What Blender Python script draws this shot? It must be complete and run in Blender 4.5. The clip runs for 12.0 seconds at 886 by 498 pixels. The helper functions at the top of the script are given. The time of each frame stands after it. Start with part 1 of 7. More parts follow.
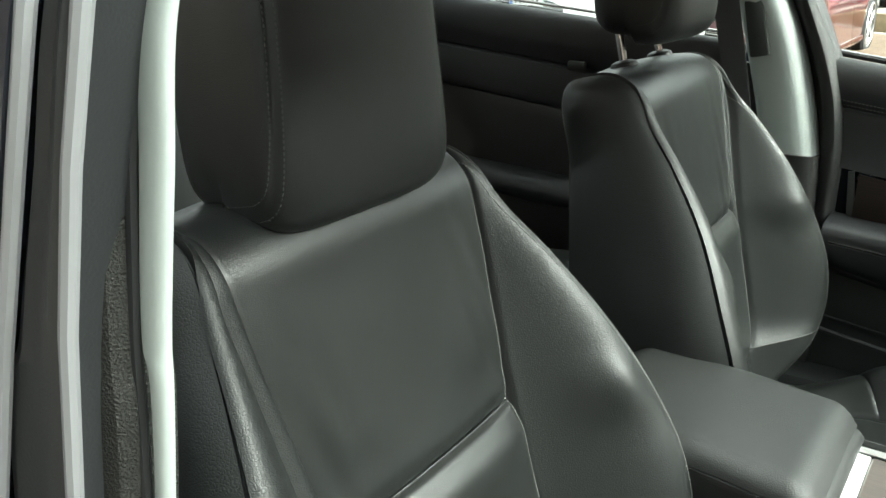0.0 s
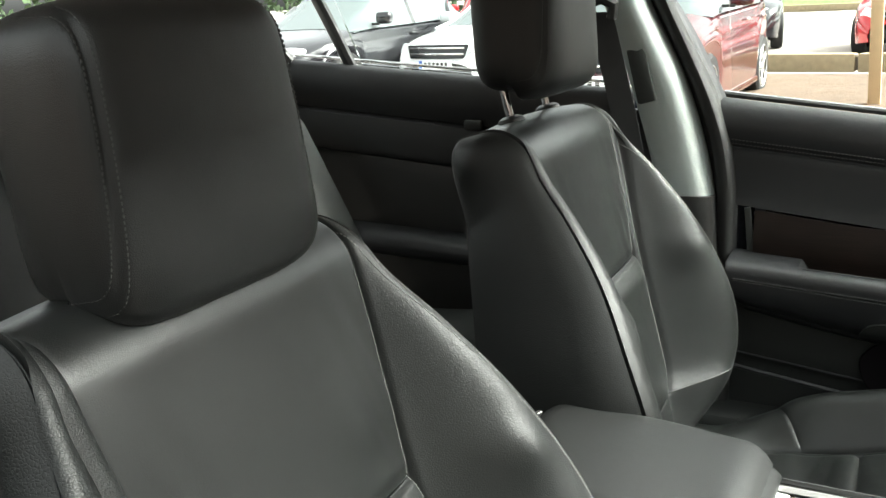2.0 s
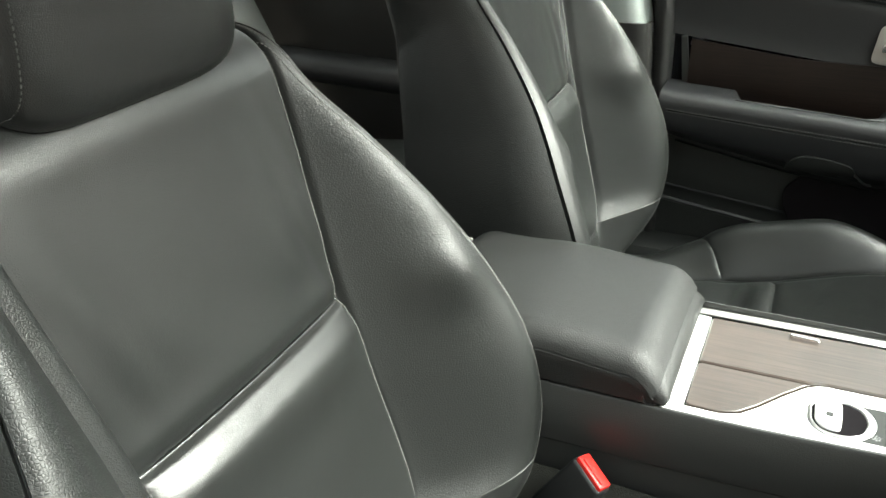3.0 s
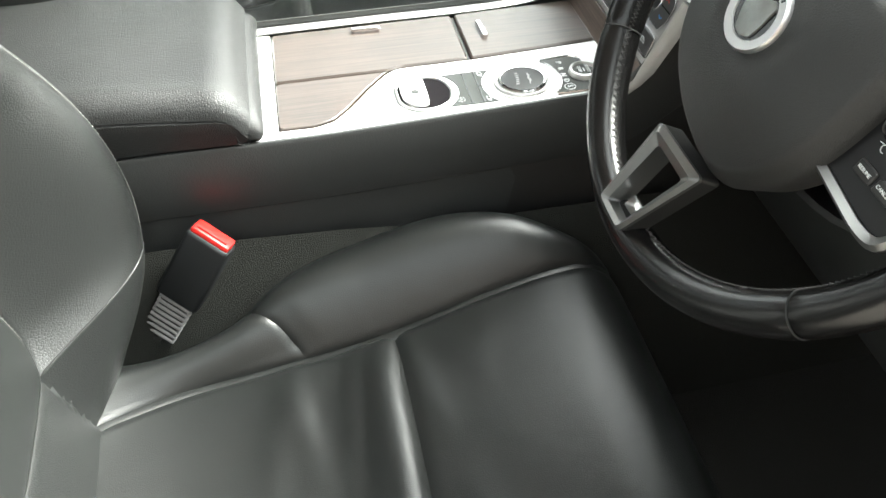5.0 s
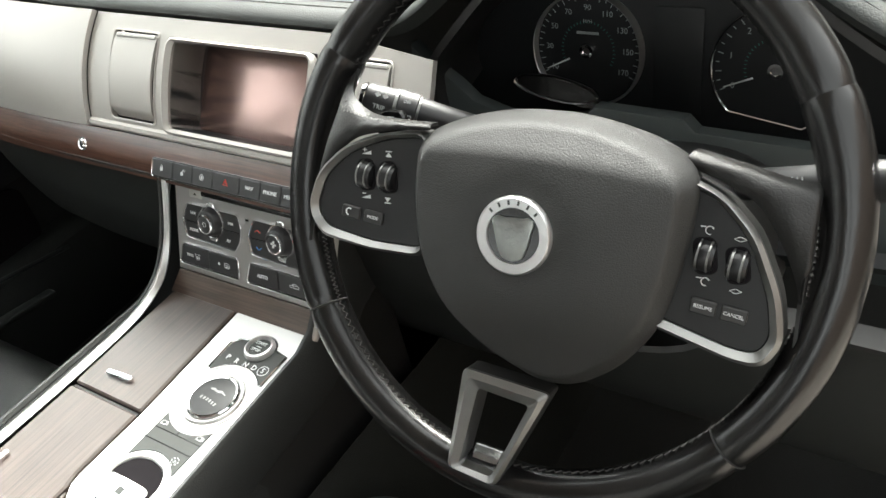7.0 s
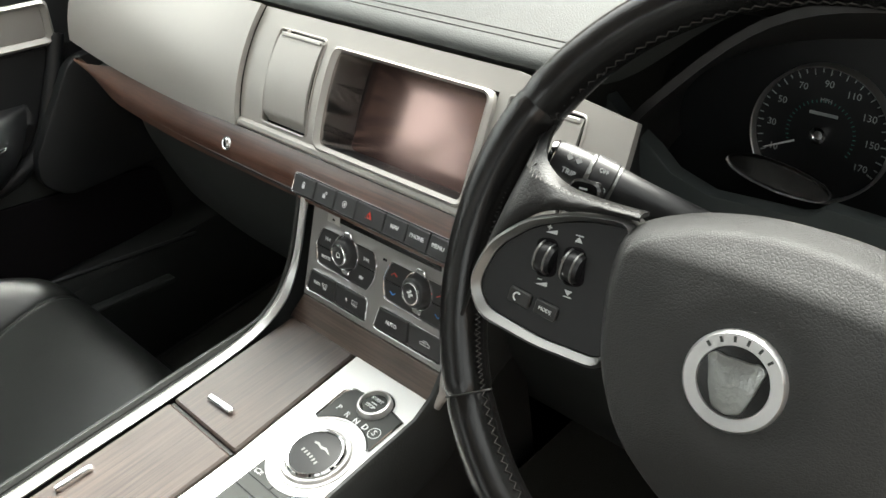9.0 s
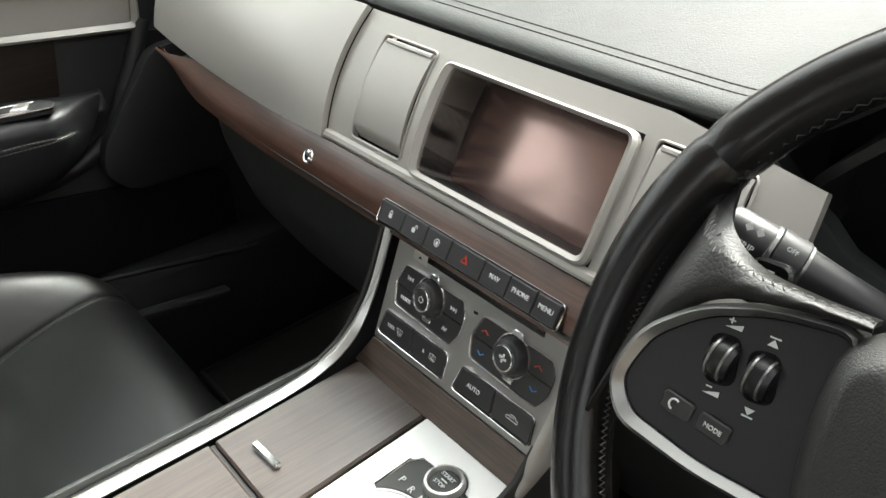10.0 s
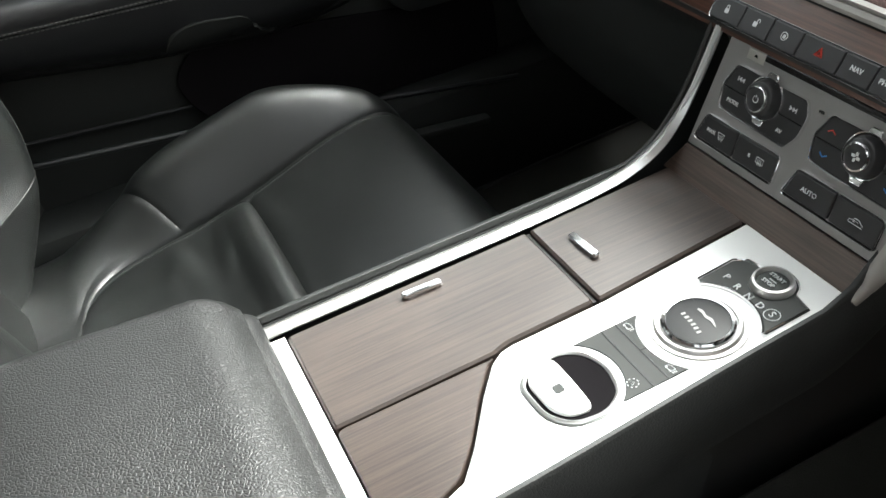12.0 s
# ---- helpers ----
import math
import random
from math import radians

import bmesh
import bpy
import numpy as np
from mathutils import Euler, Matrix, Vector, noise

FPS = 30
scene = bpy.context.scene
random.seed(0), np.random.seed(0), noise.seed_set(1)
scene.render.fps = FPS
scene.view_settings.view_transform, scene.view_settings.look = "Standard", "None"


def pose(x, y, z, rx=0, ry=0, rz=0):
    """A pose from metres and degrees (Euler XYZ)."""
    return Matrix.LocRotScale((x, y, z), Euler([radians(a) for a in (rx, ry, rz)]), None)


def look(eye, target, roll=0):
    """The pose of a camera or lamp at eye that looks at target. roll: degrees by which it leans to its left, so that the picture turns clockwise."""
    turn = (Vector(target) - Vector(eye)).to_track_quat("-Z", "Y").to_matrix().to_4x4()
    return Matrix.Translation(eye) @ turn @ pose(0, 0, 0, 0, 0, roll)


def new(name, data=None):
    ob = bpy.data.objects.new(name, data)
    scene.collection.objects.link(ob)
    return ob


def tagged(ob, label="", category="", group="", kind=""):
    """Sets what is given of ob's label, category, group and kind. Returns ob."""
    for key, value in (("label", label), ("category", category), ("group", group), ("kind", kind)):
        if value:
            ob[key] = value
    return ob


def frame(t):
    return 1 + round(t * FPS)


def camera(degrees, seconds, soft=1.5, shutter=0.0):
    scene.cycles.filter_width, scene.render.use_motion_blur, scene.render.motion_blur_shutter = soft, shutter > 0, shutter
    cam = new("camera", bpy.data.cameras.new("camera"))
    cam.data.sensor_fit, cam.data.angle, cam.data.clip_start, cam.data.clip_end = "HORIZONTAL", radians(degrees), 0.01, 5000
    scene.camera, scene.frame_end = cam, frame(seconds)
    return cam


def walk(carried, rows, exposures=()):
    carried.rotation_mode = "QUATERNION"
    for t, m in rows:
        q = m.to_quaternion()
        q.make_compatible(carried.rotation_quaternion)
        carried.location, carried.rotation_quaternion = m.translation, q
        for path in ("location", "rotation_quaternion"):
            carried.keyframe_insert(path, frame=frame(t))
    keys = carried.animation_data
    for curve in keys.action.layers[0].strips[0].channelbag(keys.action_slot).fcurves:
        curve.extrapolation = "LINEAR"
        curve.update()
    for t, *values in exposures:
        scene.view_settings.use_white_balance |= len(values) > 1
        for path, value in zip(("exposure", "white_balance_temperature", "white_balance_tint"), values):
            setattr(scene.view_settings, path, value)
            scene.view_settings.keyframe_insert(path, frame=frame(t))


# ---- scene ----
cam = camera(53.64, 12.0)
PATH = [
    (0, -0.1276, -0.9114, 1.1992, 70.18, -0.38, 33.96),
    (0.5, -0.0914, -0.8683, 1.1931, 69.58, 1.01, 29.60),
    (1, -0.0930, -0.8528, 1.1937, 71.44, 2.68, 28.30),
    (1.5, -0.1047, -0.8626, 1.1992, 74.78, 3.31, 28.17),
    (2, -0.1057, -0.8592, 1.1928, 74.20, 3.04, 28.22),
    (2.5, -0.1063, -0.8483, 1.1750, 70.67, 3.12, 27.58),
    (3, -0.1197, -0.8370, 1.1630, 63.62, 1.00, 24.06),
    (3.5, -0.1158, -0.8196, 1.1415, 55.13, -1.02, 22.61),
    (3.7, -0.1255, -0.8072, 1.1358, 52.49, -2.67, 20.38),
    (5.3, -0.1988, -0.7608, 1.0923, 46.09, 1.09, -20.83),
    (5.5, -0.2407, -0.7404, 1.1083, 45.59, 1.05, -27.29),
    (6, -0.2818, -0.6708, 1.1580, 45.39, 5.81, -38.85),
    (6.5, -0.2434, -0.6089, 1.1575, 50.87, 11.31, -51.84),
    (6.7, -0.2333, -0.6031, 1.1502, 51.53, 12.01, -55.51),
    (8.3, -0.2304, -0.5848, 1.1609, 54.70, 10.03, -58.90),
    (8.5, -0.2202, -0.5603, 1.1547, 55.47, 9.26, -55.62),
    (9, -0.1732, -0.5054, 1.1317, 55.27, 7.64, -45.16),
    (9.5, -0.1462, -0.4538, 1.1075, 55.99, 5.26, -40.34),
    (10, -0.1379, -0.4081, 1.0906, 57.81, 3.74, -38.45),
    (10.5, -0.1378, -0.3655, 1.0567, 58.36, 3.64, -33.72),
    (11, -0.1804, -0.3631, 1.0598, 54.62, 6.26, -32.21),
    (11.5, -0.2160, -0.3728, 1.0491, 51.35, 8.02, -29.58),
    (12, -0.2424, -0.3819, 1.0533, 50.79, 7.85, -26.31),
]
# path end
EXPOSURES = [
    (0.0, 2.15, 6350, -7),
    (0.5, 2.6, 6400, -6),
    (1.0, 2.65, 6450, -3),
    (1.5, 2.4, 6550, 0),
    (2.0, 2.25, 6500, 0),
    (2.5, 2.6, 6550, -2),
    (3.0, 2.6, 6600, -2),
    (3.5, 2.6, 6550, 1),
    (5.5, 3.3, 6480, 1),
    (6.5, 3.12, 6560, 4),
    (8.5, 2.67, 6700, 2),
    (9.5, 2.74, 6650, 4),
    (10.0, 2.59, 6600, 3),
    (10.5, 2.58, 6500, 3),
    (11.5, 2.45, 6350, 3),
    (12.0, 2.2, 6400, 4),
]
walk(cam, [(t, pose(x, y, z, rx, ry, rz)) for t, x, y, z, rx, ry, rz in PATH], EXPOSURES)

# ---- world and light: overcast daylight ----
world = bpy.data.worlds.new("overcast_sky")
scene.world = world
world.use_nodes = True
wn = world.node_tree.nodes
wl = world.node_tree.links
wn.clear()
w_out = wn.new("ShaderNodeOutputWorld")
w_bg = wn.new("ShaderNodeBackground")
w_sky = wn.new("ShaderNodeTexSky")
w_sky.sky_type = "NISHITA"
w_sky.sun_disc = False
w_sky.sun_elevation = radians(43)
w_sky.sun_rotation = radians(76)
w_sky.air_density = 1.0
w_sky.dust_density = 6.0
w_hsv = wn.new("ShaderNodeHueSaturation")
w_hsv.inputs["Saturation"].default_value = 0.10
wl.new(w_sky.outputs[0], w_hsv.inputs["Color"])
wl.new(w_hsv.outputs[0], w_bg.inputs[0])
w_bg.inputs[1].default_value = 0.15
wl.new(w_bg.outputs[0], w_out.inputs[0])

sun_data = bpy.data.lights.new("sun", "SUN")
sun_data.energy = 2.5
sun_data.angle = radians(34)
sun_data.color = (1.0, 0.97, 0.93)
sun = new("sun", sun_data)
sun.matrix_world = look((3.55, 0.88, 3.41), (0, 0, 0))


# ---- materials ----
def mat(name, color, rough=0.5, metal=0.0, bump=0.0, bump_scale=300.0, vary=0.15, vary_scale=6.0, spec=0.5, coat=0.0, kind="noise", dist=0.001):
    m = bpy.data.materials.new(name)
    m.use_nodes = True
    nt = m.node_tree
    b = nt.nodes["Principled BSDF"]
    b.inputs["Roughness"].default_value = rough
    b.inputs["Metallic"].default_value = metal
    b.inputs["Specular IOR Level"].default_value = spec
    b.inputs["Coat Weight"].default_value = coat
    b.inputs["Coat Roughness"].default_value = 0.12
    tc = nt.nodes.new("ShaderNodeTexCoord")
    if vary > 0:
        n = nt.nodes.new("ShaderNodeTexNoise")
        n.inputs["Scale"].default_value = vary_scale
        n.inputs["Detail"].default_value = 5
        nt.links.new(tc.outputs["Object"], n.inputs["Vector"])
        mx = nt.nodes.new("ShaderNodeMix")
        mx.data_type = "RGBA"
        c = Vector(color)
        mx.inputs[6].default_value = (*(c * (1 - vary)), 1)
        mx.inputs[7].default_value = (*[min(1, v) for v in c * (1 + vary)], 1)
        nt.links.new(n.outputs[0], mx.inputs[0])
        nt.links.new(mx.outputs[2], b.inputs["Base Color"])
        rr = nt.nodes.new("ShaderNodeMapRange")
        rr.inputs[3].default_value = max(0.02, rough - 0.08)
        rr.inputs[4].default_value = min(1, rough + 0.08)
        nt.links.new(n.outputs[0], rr.inputs[0])
        nt.links.new(rr.outputs[0], b.inputs["Roughness"])
    else:
        b.inputs["Base Color"].default_value = (*color, 1)
    if bump > 0:
        if kind == "leather":
            t = nt.nodes.new("ShaderNodeTexVoronoi")
            t.feature = "DISTANCE_TO_EDGE"
        else:
            t = nt.nodes.new("ShaderNodeTexNoise")
            t.inputs["Detail"].default_value = 3
        t.inputs["Scale"].default_value = bump_scale
        nt.links.new(tc.outputs["Object"], t.inputs["Vector"])
        bp = nt.nodes.new("ShaderNodeBump")
        bp.inputs["Strength"].default_value = bump
        bp.inputs["Distance"].default_value = dist
        nt.links.new(t.outputs[0], bp.inputs["Height"])
        nt.links.new(bp.outputs[0], b.inputs["Normal"])
    return m


def leather_mat(name, color, rough, cells, grain, depth, spec=0.7):
    """Leather: a grain of small cells, shallow creases and uneven gloss."""
    m = mat(name, color, rough, vary=0.14, vary_scale=9, spec=spec)
    nt = m.node_tree
    b = nt.nodes["Principled BSDF"]
    tc = nt.nodes.new("ShaderNodeTexCoord")
    warp = nt.nodes.new("ShaderNodeTexNoise")
    warp.inputs["Scale"].default_value = 130
    warp.inputs["Detail"].default_value = 2
    nt.links.new(tc.outputs["Object"], warp.inputs["Vector"])
    mixv = nt.nodes.new("ShaderNodeVectorMath")
    mixv.operation = "MULTIPLY_ADD"
    mixv.inputs[1].default_value = (0.002, 0.002, 0.002)
    nt.links.new(warp.outputs["Color"], mixv.inputs[0])
    nt.links.new(tc.outputs["Object"], mixv.inputs[2])
    vor = nt.nodes.new("ShaderNodeTexVoronoi")
    vor.feature = "DISTANCE_TO_EDGE"
    vor.inputs["Scale"].default_value = cells
    nt.links.new(mixv.outputs[0], vor.inputs["Vector"])
    flat = nt.nodes.new("ShaderNodeMapRange")
    flat.inputs[2].default_value = 0.22
    nt.links.new(vor.outputs[0], flat.inputs[0])
    fine = nt.nodes.new("ShaderNodeBump")
    fine.inputs["Strength"].default_value = grain
    fine.inputs["Distance"].default_value = depth
    nt.links.new(flat.outputs[0], fine.inputs["Height"])
    fold = nt.nodes.new("ShaderNodeTexNoise")
    fold.inputs["Scale"].default_value = 15
    fold.inputs["Detail"].default_value = 2
    fold.inputs["Distortion"].default_value = 0.6
    nt.links.new(tc.outputs["Object"], fold.inputs["Vector"])
    soft = nt.nodes.new("ShaderNodeBump")
    soft.inputs["Strength"].default_value = 0.12
    soft.inputs["Distance"].default_value = 0.006
    nt.links.new(fold.outputs[0], soft.inputs["Height"])
    nt.links.new(soft.outputs[0], fine.inputs["Normal"])
    nt.links.new(fine.outputs[0], b.inputs["Normal"])
    return m


def wood_mat(name, dark, light, axis):
    """Veneer with fine streaks along one axis."""
    m = bpy.data.materials.new(name)
    m.use_nodes = True
    nt = m.node_tree
    b = nt.nodes["Principled BSDF"]
    b.inputs["Roughness"].default_value = 0.42
    b.inputs["Coat Weight"].default_value = 0.8
    b.inputs["Coat Roughness"].default_value = 0.24
    tc = nt.nodes.new("ShaderNodeTexCoord")
    mp = nt.nodes.new("ShaderNodeMapping")
    sc = [500.0, 500.0, 500.0]
    sc["xyz".index(axis)] = 12.0
    mp.inputs["Scale"].default_value = sc
    nt.links.new(tc.outputs["Object"], mp.inputs["Vector"])
    n = nt.nodes.new("ShaderNodeTexNoise")
    n.inputs["Scale"].default_value = 1.0
    n.inputs["Detail"].default_value = 4
    n.inputs["Roughness"].default_value = 0.7
    nt.links.new(mp.outputs[0], n.inputs["Vector"])
    big = nt.nodes.new("ShaderNodeTexNoise")
    big.inputs["Scale"].default_value = 14.0
    nt.links.new(tc.outputs["Object"], big.inputs["Vector"])
    add = nt.nodes.new("ShaderNodeMath")
    add.operation = "MULTIPLY_ADD"
    add.inputs[1].default_value = 0.35
    nt.links.new(big.outputs[0], add.inputs[0])
    nt.links.new(n.outputs[0], add.inputs[2])
    ramp = nt.nodes.new("ShaderNodeValToRGB")
    ramp.color_ramp.elements[0].position = 0.45
    ramp.color_ramp.elements[0].color = (*dark, 1)
    ramp.color_ramp.elements[1].position = 0.85
    ramp.color_ramp.elements[1].color = (*light, 1)
    nt.links.new(add.outputs[0], ramp.inputs[0])
    nt.links.new(ramp.outputs[0], b.inputs["Base Color"])
    return m


def glass_mat(name, tint, rough=0.0):
    m = bpy.data.materials.new(name)
    m.use_nodes = True
    nt = m.node_tree
    b = nt.nodes["Principled BSDF"]
    b.inputs["Base Color"].default_value = (*tint, 1)
    b.inputs["Roughness"].default_value = rough
    b.inputs["Transmission Weight"].default_value = 1.0
    b.inputs["IOR"].default_value = 1.1
    return m


LEATHER = leather_mat("black_leather", (0.0095, 0.0105, 0.0101), 0.365, 560, 0.16, 0.0005, 0.60)
HEAD_LEATHER = leather_mat("soft_headrest_leather", (0.0125, 0.0132, 0.0130), 0.42, 620, 0.20, 0.0005, 0.55)
BOLSTER = leather_mat("grained_bolster_leather", (0.0105, 0.0115, 0.0111), 0.44, 430, 0.27, 0.0006, 0.50)
LEATHER_DARK = mat("dark_side_vinyl", (0.014, 0.0145, 0.014), 0.46, bump=0.25, bump_scale=420, kind="leather", dist=0.0006)
GRAIN = leather_mat("grained_black_leather", (0.0160, 0.0166, 0.0165), 0.46, 470, 0.36, 0.0007, 0.45)
DASH_LEATHER = leather_mat("dash_top_leather", (0.022, 0.0246, 0.0236), 0.62, 420, 0.20, 0.0006, 0.33)
RIM_LEATHER = leather_mat("worn_smooth_leather", (0.0055, 0.0052, 0.0052), 0.25, 420, 0.07, 0.0004, 0.5)
WEB_LEATHER = leather_mat("wrinkled_spoke_leather", (0.0075, 0.0072, 0.0070), 0.46, 400, 0.18, 0.0005, 0.4)
SWITCH_BLACK = mat("satin_black_switch_plate", (0.0075, 0.0075, 0.008), 0.36, vary=0.05, spec=0.4)
DARK_THREAD = mat("dark_waxed_thread", (0.055, 0.053, 0.052), 0.8, vary=0, spec=0.2)
DARK_THREAD.node_tree.nodes["Principled BSDF"].inputs["IOR"].default_value = 1.03
HEAD_THREAD = mat("charcoal_thread", (0.050, 0.050, 0.048), 0.75, vary=0)
THREAD = mat("grey_thread", (0.10, 0.098, 0.094), 0.7, vary=0)
PLASTIC = mat("black_plastic", (0.020, 0.020, 0.0195), 0.45, bump=0.12, bump_scale=900, vary=0.1)
PLASTIC_GLOSS = mat("gloss_black_plastic", (0.008, 0.008, 0.008), 0.18, vary=0)
DARK_TRIM = mat("dark_trim_plastic", (0.0150, 0.0162, 0.0175), 0.55, bump=0.15, bump_scale=800)
GREY_TRIM = mat("grey_pillar_trim", (0.33, 0.365, 0.35), 0.6, bump=0.08, bump_scale=900, vary=0.04)
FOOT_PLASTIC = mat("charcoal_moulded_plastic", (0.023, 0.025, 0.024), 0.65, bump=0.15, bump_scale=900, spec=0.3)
RUBBER = mat("black_rubber", (0.012, 0.012, 0.012), 0.7)
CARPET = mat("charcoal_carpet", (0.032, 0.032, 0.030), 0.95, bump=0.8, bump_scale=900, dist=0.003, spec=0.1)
CARPET_GREY = mat("grey_carpet", (0.021, 0.022, 0.020), 0.95, bump=0.8, bump_scale=900, dist=0.003, spec=0.1)
SILVER = mat("satin_silver_paint", (0.56, 0.55, 0.54), 0.36, metal=0.85, bump=0.03, bump_scale=2500, vary=0.03)
SPOKE = mat("grey_satin_spoke_metal", (0.22, 0.22, 0.215), 0.36, metal=0.85, bump=0.03, bump_scale=2500, vary=0.03)
# padded leather coloured lighter, standing in for light missing on the flanks
FLANK = leather_mat("lightened_flank_leather", (0.033, 0.035, 0.0345), 0.50, 360, 0.20, 0.0006, 0.42)
ALU = mat("bright_satin_aluminium", (0.80, 0.81, 0.80), 0.40, metal=0.18, vary=0.03)
RAIL = mat("brushed_aluminium_rail", (0.70, 0.70, 0.69), 0.30, metal=0.75, bump=0.02, bump_scale=2500, vary=0.03)
FASCIA = mat("silver_grey_fascia", (0.388, 0.372, 0.347), 0.40, metal=0.4, bump=0.03, bump_scale=2500, vary=0.03)
CHROME = mat("chrome", (0.86, 0.86, 0.87), 0.08, metal=1.0, vary=0)
WOOD = wood_mat("dark_brown_wood_veneer", (0.0155, 0.0092, 0.0070), (0.056, 0.038, 0.0285), "x")
WOOD_DASH = wood_mat("red_brown_wood_veneer", (0.038, 0.0145, 0.009), (0.114, 0.050, 0.031), "y")
WOOD_SILL = wood_mat("dark_wood_sill_veneer", (0.034, 0.021, 0.016), (0.095, 0.066, 0.052), "y")
BUTTON = mat("charcoal_button_plastic", (0.020, 0.020, 0.021), 0.42, vary=0.05)
PANEL_SILVER = mat("satin_grey_panel", (0.29, 0.283, 0.276), 0.38, metal=0.5, bump=0.03, bump_scale=2500, vary=0.03)
PANEL_GREY = mat("dark_grey_button_panel", (0.034, 0.037, 0.035), 0.5, vary=0.04, spec=0.3)
# black that stands in for the shade inside hollows that aren't cut
HOLLOW_SHADE = mat("black_hollow_shade", (0.011, 0.010, 0.011), 0.9, vary=0, spec=0.1)
HOLLOW_SHADE.node_tree.nodes["Principled BSDF"].inputs["IOR"].default_value = 1.1
PRINT = mat("white_print", (0.62, 0.64, 0.64), 0.6, vary=0)
PRINT_RED = mat("red_print", (0.55, 0.05, 0.03), 0.5, vary=0)
PRINT_BLUE = mat("blue_print", (0.05, 0.22, 0.55), 0.5, vary=0)
RED_PLASTIC = mat("red_plastic", (0.50, 0.012, 0.010), 0.45, vary=0.05, spec=0.3)
LEDGE = mat("charcoal_ledge_plastic", (0.050, 0.058, 0.057), 0.55, bump=0.12, bump_scale=900)
BELT = mat("dark_woven_webbing", (0.030, 0.030, 0.031), 0.75, bump=0.5, bump_scale=700, dist=0.001)
WEBBING = mat("grey_ribbed_plastic", (0.22, 0.22, 0.22), 0.6)
# pink in the base colour and tint carries the screen's bright reflection
SCREEN = mat("pink_sheen_screen_glass", (0.13, 0.082, 0.074), 0.26, vary=0, spec=1.0)
SCREEN.node_tree.nodes["Principled BSDF"].inputs["Specular Tint"].default_value = (1.0, 0.70, 0.64, 1)
SCREEN.node_tree.nodes["Principled BSDF"].inputs["IOR"].default_value = 2.5
DIAL = mat("black_dial_face", (0.008, 0.009, 0.010), 0.5, vary=0)
GLASS = glass_mat("window_glass", (0.96, 0.98, 0.97))


# ---- mesh tools ----
def thing(name, at, label, category, group="", kind=""):
    e = new(name)
    e.empty_display_size = 0.05
    e.location = at
    return tagged(e, label, category, group, kind)


def part(name, bm, material, parent, label="", smooth=True):
    me = bpy.data.meshes.new(name)
    bmesh.ops.recalc_face_normals(bm, faces=bm.faces)
    bm.to_mesh(me)
    bm.free()
    if smooth:
        me.polygons.foreach_set("use_smooth", [True] * len(me.polygons))
        me.set_sharp_from_angle(angle=radians(38))
    me.materials.append(material)
    ob = new(name, me)
    if parent is not None:
        ob.parent = parent
        base = Matrix.Identity(4)
        up = parent
        while up is not None:
            base = Matrix.Translation(up.location) @ base if up.type == "EMPTY" else base
            up = up.parent
        if parent.type == "EMPTY":
            ob.matrix_parent_inverse = base.inverted()
    if label:
        ob["label"] = label
    return ob


def grid(fn, nu, nv, thick=0.0, closed_u=False):
    """A sheet fn(a, b), a and b from 0 to 1; with a thickness it becomes a closed shell."""
    bm = bmesh.new()
    P = [[Vector(fn(i / nu, j / nv)) for j in range(nv + 1)] for i in range(nu + (0 if closed_u else 1))]
    n_i = len(P)
    top = [[bm.verts.new(p) for p in row] for row in P]

    def quad(rows, flip):
        for i in range(n_i if closed_u else n_i - 1):
            for j in range(nv):
                q = [rows[i][j], rows[(i + 1) % n_i][j], rows[(i + 1) % n_i][j + 1], rows[i][j + 1]]
                try:
                    bm.faces.new(q[::-1] if flip else q)
                except ValueError:
                    pass
    quad(top, False)
    if thick:
        low = []
        for i in range(n_i):
            row = []
            for j in range(nv + 1):
                du = P[(i + 1) % n_i if closed_u else min(i + 1, n_i - 1)][j] - P[i - 1 if closed_u else max(i - 1, 0)][j]
                dv = P[i][min(j + 1, nv)] - P[i][max(j - 1, 0)]
                nn = du.cross(dv)
                if nn.length > 1e-12:
                    nn.normalize()
                row.append(bm.verts.new(P[i][j] - nn * thick))
            low.append(row)
        quad(low, True)
        if not closed_u:
            for j in range(nv):
                for e in (0, n_i - 1):
                    bm.faces.new([top[e][j], top[e][j + 1], low[e][j + 1], low[e][j]])
        for i in range(n_i if closed_u else n_i - 1):
            k = (i + 1) % n_i
            for e in (0, nv):
                bm.faces.new([top[i][e], top[k][e], low[k][e], low[i][e]])
    return bm


def box(sx, sy, sz, m=None, bevel=0.0, seg=2):
    bm = bmesh.new()
    bmesh.ops.create_cube(bm, size=1.0, matrix=Matrix.Diagonal((sx, sy, sz, 1)))
    if bevel:
        bmesh.ops.bevel(bm, geom=bm.edges[:], offset=bevel, segments=seg, profile=0.5, affect="EDGES")
    if m is not None:
        bm.transform(m)
    return bm


def prism(pts, depth, m=None, bevel=0.0, seg=1):
    """A flat outline in x and y, raised by depth along z."""
    bm = bmesh.new()
    vs = [bm.verts.new((x, y, 0)) for x, y in pts]
    f = bm.faces.new(vs)
    r = bmesh.ops.extrude_face_region(bm, geom=[f])
    bmesh.ops.translate(bm, vec=(0, 0, depth), verts=[v for v in r["geom"] if isinstance(v, bmesh.types.BMVert)])
    if bevel:
        top = [e for e in bm.edges if all(abs(v.co.z - depth) < 1e-7 for v in e.verts)]
        bmesh.ops.bevel(bm, geom=top, offset=bevel, segments=seg, profile=0.5, affect="EDGES")
    bmesh.ops.triangulate(bm, faces=[q for q in bm.faces if len(q.verts) > 4])
    if m is not None:
        bm.transform(m)
    return bm


